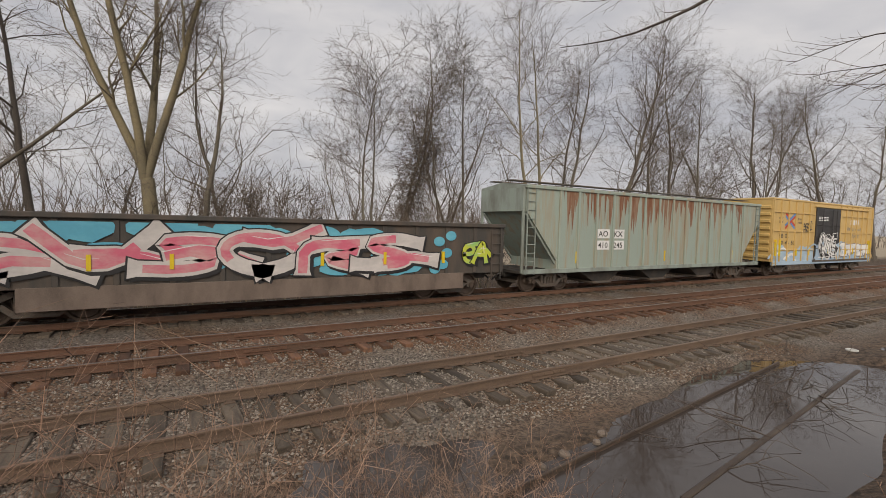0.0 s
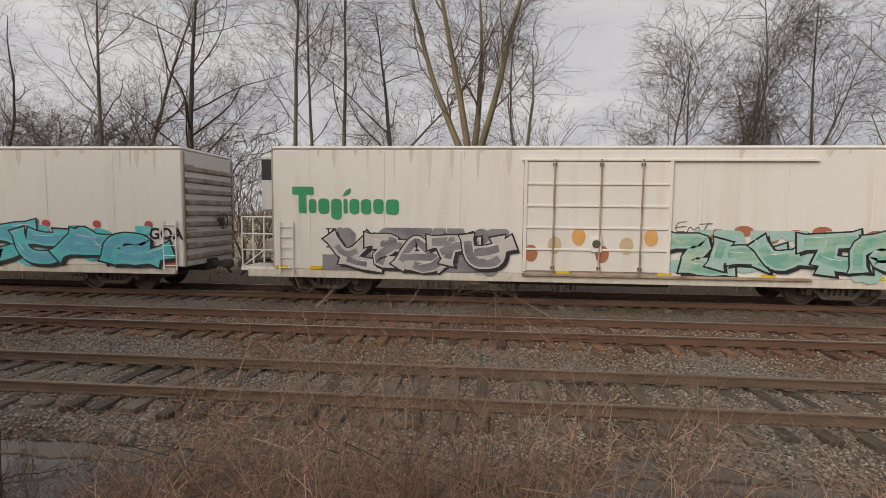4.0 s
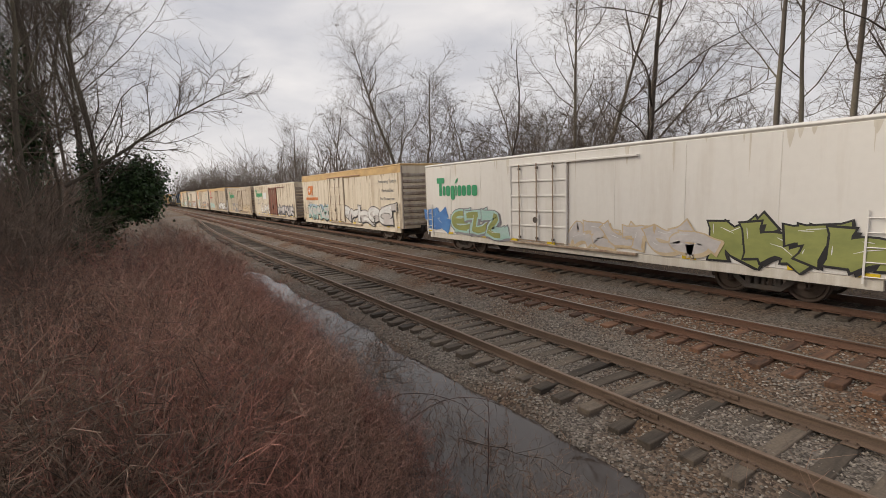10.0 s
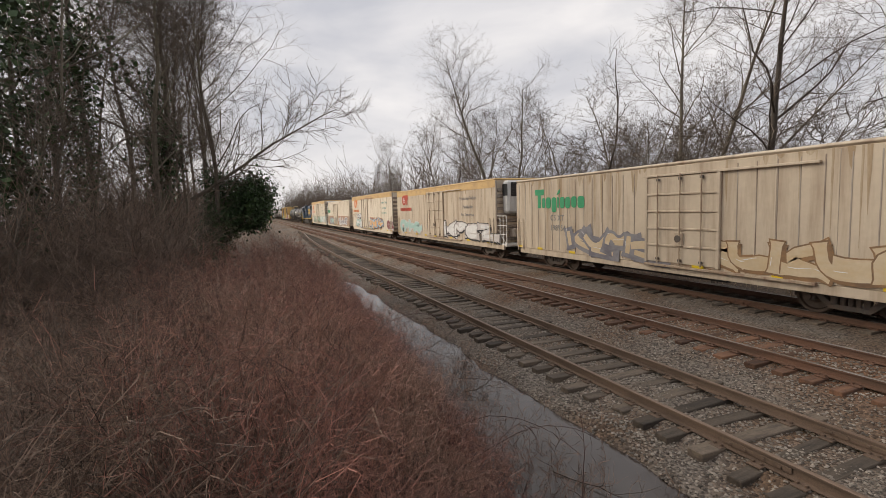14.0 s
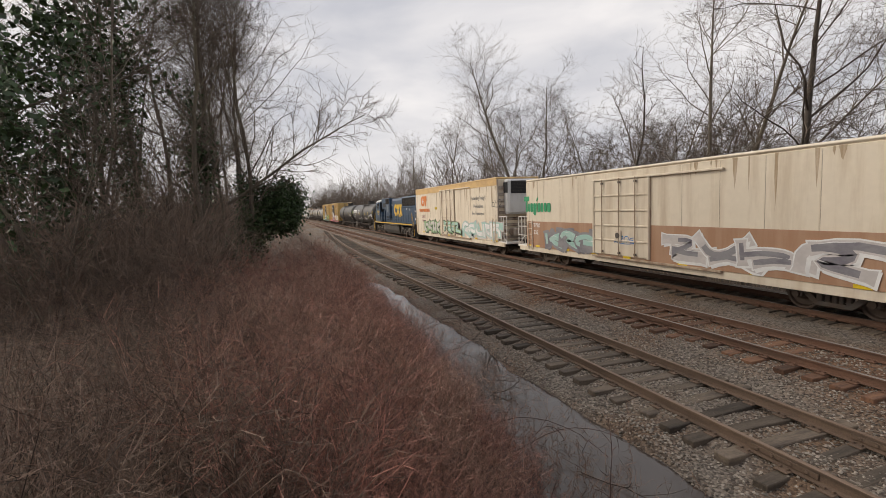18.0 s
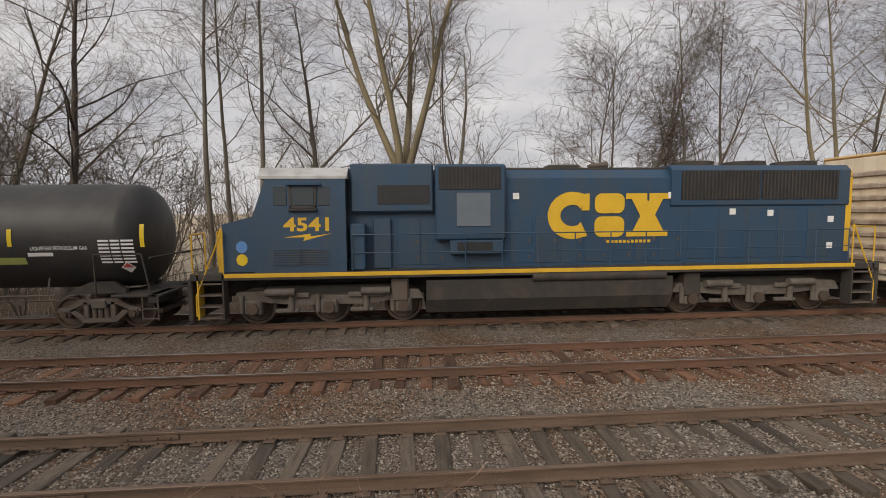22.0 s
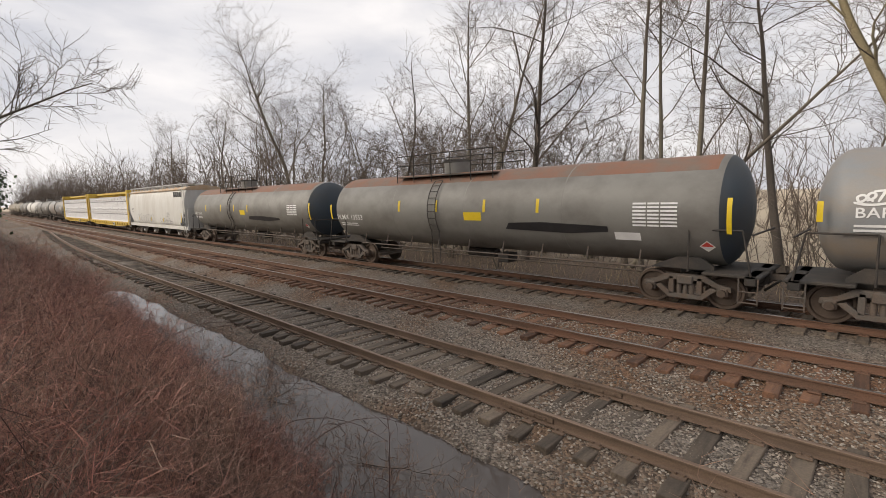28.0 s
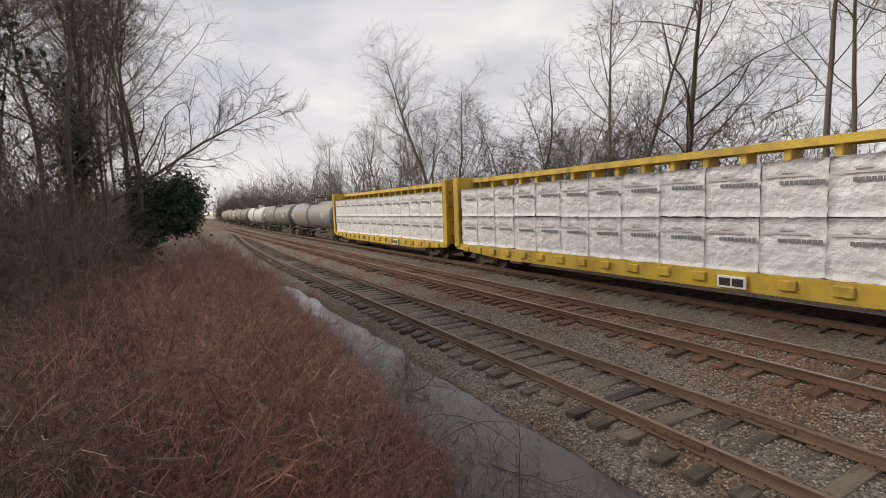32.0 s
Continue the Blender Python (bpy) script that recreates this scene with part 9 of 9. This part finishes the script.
def near_side_trees():
    rng = random.Random(21)
    spots = [("tall", -19.9, -2.6, 0.8, 10, 9.0), ("mast_b", -17.5, -4.2, 0.8, 80, 10.0), ("slim_b", -20.5, -0.9, 0.95, 30, 4.0), ("slim", -16.0, -5.2, 0.9, 10, 0), ("tall", -14.5, -6.2, 0.85, 200, 8.0),
             ("tall", -19.4, -0.9, 0.62, 70, 4.0), ("tall", -18.0, -2.2, 0.66, 250, 0), ("round", -21.5, -2.0, 0.8, 90, 0), ("slim_b", -22, -4.5, 1.0, 140, 0), ("round", -24.5, -1.4, 0.95, 60, 0), ("slim", -18.2, -6.0, 1.0, 250, 0), ("slim_b", -13.4, -4.6, 0.85, 330, 0), ("mast_b", -24, -7, 0.9, 20, 0),
             ("bushy", -17.3, -3.2, 1.0, 0, 0), ("bushy", -15.2, -4.0, 0.9, 120, 0), ("bushy", -20.8, -3.2, 1.1, 50, 0), ("slim", -28, -4, 1.0, 10, 0), ("tall", -33, -6, 0.9, 99, 0), ("bushy", -13.0, -5.0, 1.0, 70, 0),
             ("slim_b", -30, -9, 1.0, 12, 0), ("mast_b", -38, -3, 0.85, 160, 0), ("round", -46, -5, 0.9, 0, 0), ("tall", -60, -6, 0.85, 44, 0), ("slim", -75, -3, 0.9, 44, 0), ("mast_b", -95, -5, 0.9, 4, 0)]
    for kind, x, y, sc, turn, ivy in spots:
        t = tree(kind, x, y, sc, turn, "bare tree with ivy climbing its trunk" if ivy else "bare thin-stemmed tree among brambles", "tangled trees beside the bank", sx=0.95)
        if ivy:
            me = ivy_leaves([(rng.gauss(0, 0.18), rng.gauss(0, 0.18), ivy * i / 60) for i in range(10, 60)], int(x * -10), 4200, (0.26, 0.26, 0.3), 0.05)
            ob = new("ivy", me)
            ob.parent = t
    for x, y, zc, n, w in ((-15.0, -5.2, 7.5, 1500, 0.85), (-13.2, -5.6, 6.2, 1000, 0.75), (-17.5, -4.3, 8.6, 900, 0.8), (-14.0, -5.0, 4.0, 900, 0.5), (-19.8, -2.5, 5.3, 700, 0.35)):
        iv = thing("ivy_clump", "dark ivy hanging in the tree tops", "ivy", "ivy in the trees", m=pose(x, y, zc))
        ob = new("foliage", ivy_leaves([(rng.gauss(0, w), rng.gauss(0, w * 0.8), rng.gauss(0, w * 1.6)) for _ in range(40)], int(zc * 10), n, (0.25, 0.25, 0.3), 0.08))
        ob.parent = iv
    for i in range(9):
        tree(rng.choice(["slim", "slim_b", "bushy"]), rng.uniform(-34, -15), rng.uniform(-15, -4.5), rng.uniform(0.7, 1.0), rng.uniform(0, 360), "bare thin-stemmed tree among brambles", "tangled trees beside the bank")
    # long bare limb that leans out from the trees towards the line
    tb, fn, gen = Tubes(), Tubes(), np.random.default_rng(41)
    main = grow(gen, tb, [(-19.5, -1.6, 3.6)], [(0.12, 0.85, 0.55)], 6.4, 0.075, 9, 0.08, -0.03, 6, 0.2)
    p, r, d, u = sprout(gen, main, 20, 0.1, (0.5, 1.1), 0.2)
    lm = grow(gen, tb, p, d, (2.8 - 1.2 * u) * gen.uniform(0.6, 1.2, len(u)), r * 0.45, 5, 0.16, 0.04, 4, 0.3)
    p, r, d, u = sprout(gen, lm, 11, 0.12, (0.4, 1.1), 0.03)
    sb = grow(gen, fn, p, d, gen.uniform(0.4, 1.1, len(u)), 0.01, 3, 0.16, 0.02, 3, 0.4, True)
    p, r, d, u = sprout(gen, sb, 5, 0.1, (0.4, 1.0), 0.03)
    grow(gen, fn, p, d, gen.uniform(0.15, 0.5, len(u)), 0.006, 1, 0.1, 0.0, 3, 0.4, True)
    lean = thing("leaning_limb", "long bare limb leaning out of the trees", "bough")
    for nm, t, key in (("limb", tb, "bark"), ("twig", fn, "twig")):
        ob = new(nm, t.mesh(nm, key))
        ob.parent = lean
    # leaning ivy-covered bough above the bank
    arch = thing("ivy_bush", "dense dark green ivy over a leaning bough", "ivy", m=pose(-20.0, -2.5, 1.2))
    tb = Tubes()
    pts, p = [], np.array((0.0, 0.0, -0.4))
    for i in range(22):
        q = p + np.array((0.02, 0.145, 0.155 if i < 16 else 0.0))
        tb.seg(p, q, 0.1, 0.09, 6)
        pts.append(tuple(q))
        p = q
    ob = new("bough", tb.mesh("bough", "bark"))
    ob.parent = arch
    crown = [(q[0] + rng.gauss(0, 0.2), q[1], q[2] - 0.25 + rng.gauss(0, 0.2)) for q in pts[2:] for _ in range(5)] + [(rng.gauss(0, 0.4), 2.9 + rng.gauss(0, 0.32), 2.35 + rng.gauss(0, 0.33)) for _ in range(60)]
    ob = new("foliage", ivy_leaves(crown, 5, 26000, (0.24, 0.24, 0.22), 0.05))
    ob.parent = arch


def overhang():
    """A bare bough that hangs into view over the eastern pool."""
    rng = np.random.default_rng(9)
    root = tree("slim", 13.5, -3.4, 1.0, 40, "bare tree leaning over the eastern pool", "trees by the pool")
    thin, thick = Tubes(), Tubes()
    main = grow(rng, thick, [(5.55, 0.7, 5.3)], [(-0.28, 0.72, -0.66)], 2.5, 0.024, 10, 0.025, 0.075, 6, 0.15)
    upper = grow(rng, thick, [(5.35, 1.2, 4.9)], [(-0.3, 0.9, 0.05)], 1.5, 0.01, 9, 0.08, 0.0, 5, 0.2)
    for grown, k in ((main, 14), (upper, 9)):
        p, r, d, u = sprout(rng, grown, k, 0.2, (0.4, 0.9), 0.1)
        sb = grow(rng, thin, p, d, rng.uniform(0.15, 0.55, k), np.maximum(r * 0.4, 0.0025), 4, 0.16, 0.0, 3, 0.4, True)
        p, r, d, u = sprout(rng, sb, 2, 0.2, (0.4, 0.9))
        grow(rng, thin, p, d, rng.uniform(0.05, 0.2, len(u)), 0.002, 2, 0.15, 0.0, 3, 0.5, True)
    # finer sprays nearer the tree
    base = np.stack([rng.uniform(13.0, 16.5, 9), rng.uniform(0.6, 2.4, 9), rng.uniform(5.6, 8.4, 9)], -1)
    lm = grow(rng, thick, base, np.stack([rng.uniform(-0.9, -0.3, 9), rng.uniform(0.3, 0.8, 9), rng.uniform(-0.3, 0.2, 9)], -1), rng.uniform(2.0, 3.6, 9), 0.02, 7, 0.12, -0.02, 4, 0.25)
    p, r, d, u = sprout(rng, lm, 9, 0.15, (0.4, 0.9))
    sb = grow(rng, thin, p, d, rng.uniform(0.4, 1.2, len(u)), 0.007, 4, 0.15, -0.01, 3, 0.4, True)
    p, r, d, u = sprout(rng, sb, 3, 0.2, (0.4, 0.9))
    grow(rng, thin, p, d, rng.uniform(0.15, 0.45, len(u)), 0.004, 2, 0.15, 0.0, 3, 0.5, True)
    b = thing("overhanging_bough", "thin bare boughs hanging over the pool", "bough")
    for nm, tb, key in (("limb", thick, "bark_dark"), ("twig", thin, "twig")):
        ob = new(nm, tb.mesh(nm, key))
        ob.parent = b


def stems(name, label, n, place, hgt, key, seed, side=5, r=0.006, lean=0.35, sidelen=0.3, clear=1.3, wander=0.13, wide=(0.35, 1.0), fork=0):
    """A thicket of thin wandering stems with side twigs; place gives x, y and a share of the height for each."""
    rng = np.random.default_rng(seed)
    spots = []
    while len(spots) < n:
        x, y, hs = place(rng)
        if math.hypot(x - 0.4, y + 0.1) >= clear:
            spots.append((x, y, hs))
    x, y, hs = np.array(spots).T
    tb = Tubes()
    h = hgt * hs * rng.uniform(0.55, 1.25, n)
    an = rng.uniform(0, 6.28, n)
    d = np.stack([np.cos(an) * lean * rng.random(n), np.sin(an) * lean * rng.random(n), np.ones(n)], -1)
    main = grow(rng, tb, np.stack([x, y, ground_z(x, y) - 0.05], -1), d, h, r * rng.uniform(0.7, 1.3, n), 4, wander, -0.02, 3, 0.4, True)
    p, rr, dd, u = sprout(rng, main, side, 0.15, wide)
    twig = grow(rng, tb, p, dd, np.repeat(h, side) * sidelen * rng.uniform(0.4, 1.3, len(u)), r * 0.6, 2, 0.22, 0.03, 3, 0.5, True)
    if fork:
        p, rr, dd, u = sprout(rng, twig, fork, 0.2, wide)
        grow(rng, tb, p, dd, np.repeat(h, side * fork) * sidelen * 0.42 * rng.uniform(0.5, 1.4, len(u)), r * 0.4, 1, 0.1, 0.0, 3, 0.5, True)
    ob = new(name, tb.mesh(name, key))
    return tagged(ob, label, "brush", kind="stuff")


def bank_place(rng):
    x = -0.6 - abs(rng.normal(0, 1)) * 9.5
    edge = 2.5 + 1.0 * min(1, max(0, -x - 2.5) / 3) + 0.1 * max(0, -x - 8) ** 0.9
    y = edge - abs(rng.normal(0, 1)) * (2.1 if rng.random() < 0.7 else 4.5)
    return x, y, 0.34 + 0.8 * min(1, max(0, (edge - y) / 2.6)) + 0.2 * min(1, -x / 20)


def bank_front(rng):
    while True:
        x, y, h = bank_place(rng)
        if y > 0.1 * x - 0.5 + 0.5 * math.sin(x * 1.3):
            return x, y, h


def bank_back(rng):
    while True:
        x, y, h = bank_place(rng)
        if y < 0.1 * x + 0.1 + 0.5 * math.sin(x * 1.3):
            return x, y, h


def front_place(rng):
    x = rng.uniform(-0.9, 3.3)
    y = 0.95 + 0.85 * rng.random()
    rise = 1.5 + 0.4 * rng.random() + 0.25 * rng.random() ** 4
    return x, y, max(0.3, rise - 0.25 * abs(x - 0.8) - float(ground_z(x, y)))


def pool_place(rng):
    x = rng.uniform(-16, -2)
    return x, 3.7 - 0.03 * min(0, x + 5) + rng.normal(0, 0.45) - 0.5 * max(0, (x + 4) / 2), rng.uniform(0.4, 1.0)


def east_place(rng):
    x = rng.uniform(7, 28)
    return x, 1.0 + 0.21 * (min(x, 17) - 8.6) - 0.8 * (x > 18) - abs(rng.normal(0, 1.6)), 0.3 + 0.7 * rng.random() ** 2


def reed_place(rng):
    return rng.uniform(-70, 60), 18.6 + abs(rng.normal(0, 1)) * 1.8, 0.7 + 0.6 * rng.random()


def wood_place(rng):
    return rng.uniform(-330, 200), rng.uniform(46, 80), rng.uniform(0.6, 1.1)


def wood_west_place(rng):
    x = -45 - 295 * rng.random() ** 0.8
    if rng.random() < 0.7:
        return x, rng.uniform(22, 36), rng.uniform(0.5, 1.0) * min(1, 0.6 - x / 260)
    return min(x, -120), rng.uniform(-40, -2), rng.uniform(0.5, 1.0)


def scrub_place(rng):
    x, y = rng.uniform(-60, 70), rng.uniform(22, 34)
    az = math.degrees(math.atan2(0.5 - x, y))
    return x, y, rng.uniform(0.5, 1.1) * (0.55 if 23 < az < 32 or -15 < az < -6 else 1.0)


def thicket_place(rng):
    x = -12.5 - rng.random() ** 1.3 * 26
    return x, -1.6 + 0.03 * (x + 12) - abs(rng.normal(0, 1)) * 4.0, rng.uniform(0.5, 1.2)


def plants():
    stems("red_brush", "thicket of leafless red-brown brush stems on the bank", 7400, bank_front, 1.15, "brush", 1, side=9, r=0.0042, clear=3.2, wander=0.26, sidelen=0.26, lean=0.6, wide=(0.5, 1.5), fork=2)
    stems("brown_brush", "thicket of browner leafless brush on the bank, coloured darker for tree shade", 2200, bank_back, 1.15, "brush_shade", 11, side=9, r=0.0042, clear=3.2, wander=0.26, sidelen=0.26, lean=0.6, wide=(0.5, 1.5), fork=2)
    stems("dry_weeds", "dry brown weeds and seed stalks near the ditch", 620, front_place, 1.0, "brush_tan", 2, side=14, r=0.0034, clear=0.95, wander=0.14, sidelen=0.2, lean=0.3, wide=(0.4, 1.3), fork=3)
    stems("pond_sedge", "sparse dead stems standing in the water", 2600, pool_place, 0.75, "brush_tan", 3, side=7, r=0.0042, lean=0.8, wander=0.25, wide=(0.6, 1.8), fork=1)
    stems("bank_weeds", "low brown weeds beside the eastern pool", 2600, east_place, 0.6, "brush_tan", 4, side=5)
    stems("reeds", "tall dry tan reeds behind the tracks", 1000, reed_place, 0.85, "reed", 5, side=2, r=0.012, lean=0.2)
    stems("far_woods", "dense grey-brown far woods", 2400, wood_place, 9.5, "twig", 6, side=9, r=0.05, lean=0.2, sidelen=0.35, wide=(0.3, 0.8))
    stems("far_woods", "dense grey-brown woods at the end of the line", 1700, wood_west_place, 15, "twig", 7, side=9, r=0.07, lean=0.2, sidelen=0.32, wide=(0.3, 0.8), fork=1)
    stems("scrub", "leafless scrub and saplings behind the tracks", 1100, scrub_place, 3.6, "twig", 8, side=9, r=0.016, lean=0.3, sidelen=0.35, wide=(0.3, 0.8), fork=1)
    stems("thicket", "dark tangle of leafless saplings and brambles", 2300, thicket_place, 2.9, "thicket", 9, side=9, r=0.01, lean=0.7, sidelen=0.45, wander=0.2, fork=2)
    far_side_trees()
    near_side_trees()
    overhang()


def brambles():
    """Long arching canes that stand out of the brush by the western pool."""
    rng = np.random.default_rng(77)
    for x, y, d, ln in ((-4.6, 2.3, (-0.5, 0.9, 1.1), 2.6), (-5.4, 2.6, (0.3, 1.0, 1.0), 2.3), (-3.3, 2.5, (0.5, 0.9, 1.0), 2.4), (-6.8, 2.9, (0.6, 0.7, 1.2), 2.5), (-2.6, 2.8, (-0.6, 0.8, 1.0), 2.2), (-4.0, 3.4, (0.1, 0.1, 1.0), 1.6), (-8.2, 2.8, (0.4, 0.8, 1.1), 2.4), (-1.6, 3.0, (0.7, 0.6, 0.9), 2.0), (-6.0, 1.2, (-0.4, 0.6, 1.4), 2.6), (-9.5, 2.2, (0.5, 0.5, 1.4), 2.6)):
        tb = Tubes()
        main = grow(rng, tb, [(0, 0, -0.05)], [d], ln, 0.009, 10, 0.05, -0.17 if d[1] > 0.2 else 0.0, 5, 0.35)
        p, r, dd, u = sprout(rng, main, 9, 0.25, (0.6, 1.2))
        grow(rng, tb, p, dd, rng.uniform(0.08, 0.35, len(u)), 0.004, 3, 0.2, -0.03, 3, 0.5, True)
        ob = new("bramble_cane", tb.mesh("bramble_cane", "cane"))
        ob.matrix_basis = pose(x, y, float(ground_z(x, y)))
        tagged(ob, "dark arching bramble cane beside the flooded ditch", "bramble", "bramble canes on the bank")


def pool_clutter():
    mb = MB().box(-4.5, 4.5, -0.045, 0.045, -0.05, 0.015, "driftwood", 0.015)
    solid("plank", mb, "long soaked wooden plank floating in the pool", "plank", m=pose(11.0, 2.95, WATER + 0.01, 0, 0, 7.5))
    mb = MB().box(-5.2, 5.2, -0.022, 0.022, -0.14, -0.03, "driftwood", 0.01)
    solid("edging_rail", mb, "dark timber edging along the pool", "timber", m=pose(9.1, 4.02, -0.45, 0, 0, 7.6))
    ring = MB()
    for i in range(16):
        a, b = 2 * math.pi * i / 16, 2 * math.pi * (i + 1) / 16
        ring.rod((0.12 * math.cos(a), 0.12 * math.sin(a), 0.03), (0.12 * math.cos(b), 0.12 * math.sin(b), 0.03), 0.03, "litter", n=6)
    solid("hose_ring", ring, "small white ring lying by the pool", "ring", m=pose(17.4, 4.3, float(ground_z(17.4, 4.3))))
    rng = np.random.default_rng(31)
    spots = [(7.6 + 7.6 * rng.random(), 0.0, 360 * rng.random()) for _ in range(30)]
    spots = [(x, 2.0 + 0.21 * (x - 8.6) + 1.7 * rng.random(), a) for x, y, a in spots] + [(-8.0, 3.9, 40), (-6.2, 4.2, 130), (-11.0, 4.2, 70), (-5.0, 3.8, 20)]
    for x, y, a in spots:
        tb = Tubes()
        lm = limb(rng, (0, 0, 0), (1, 0, 0.1), rng.uniform(0.5, 1.9), rng.uniform(0.005, 0.015), 6, 0.16, -0.01, tb, 5, 0.3)
        for p, r, d in lm[1:]:
            limb(rng, p, side_dir(rng, d, 0.7), rng.uniform(0.3, 0.8), 0.006, 3, 0.2, 0.0, tb, 4, 0.5)
        ob = new("fallen_branch", tb.mesh("fallen_branch", "driftwood"))
        ob.matrix_basis = pose(x, y, WATER + 0.02, 0, 0, a)
        tagged(ob, "bare fallen branch lying in the water", "branch", "branches in the pool")
    for x, y, s in ((6.9, 3.9, 0.08), (6.6, 3.75, 0.06), (5.9, 3.7, 0.08), (5.4, 3.6, 0.06)):
        mb = MB().box(-s, s, -s * 0.7, s * 0.7, -0.05, s * 0.7, "rock", s * 0.45)
        solid("rock", mb, "pale rough rock at the water's edge", "rock", "rocks by the pool", m=pose(x, y, -0.44, 8, 5, x * 50))


pool_clutter()
brambles()
plants()
train()
motions()
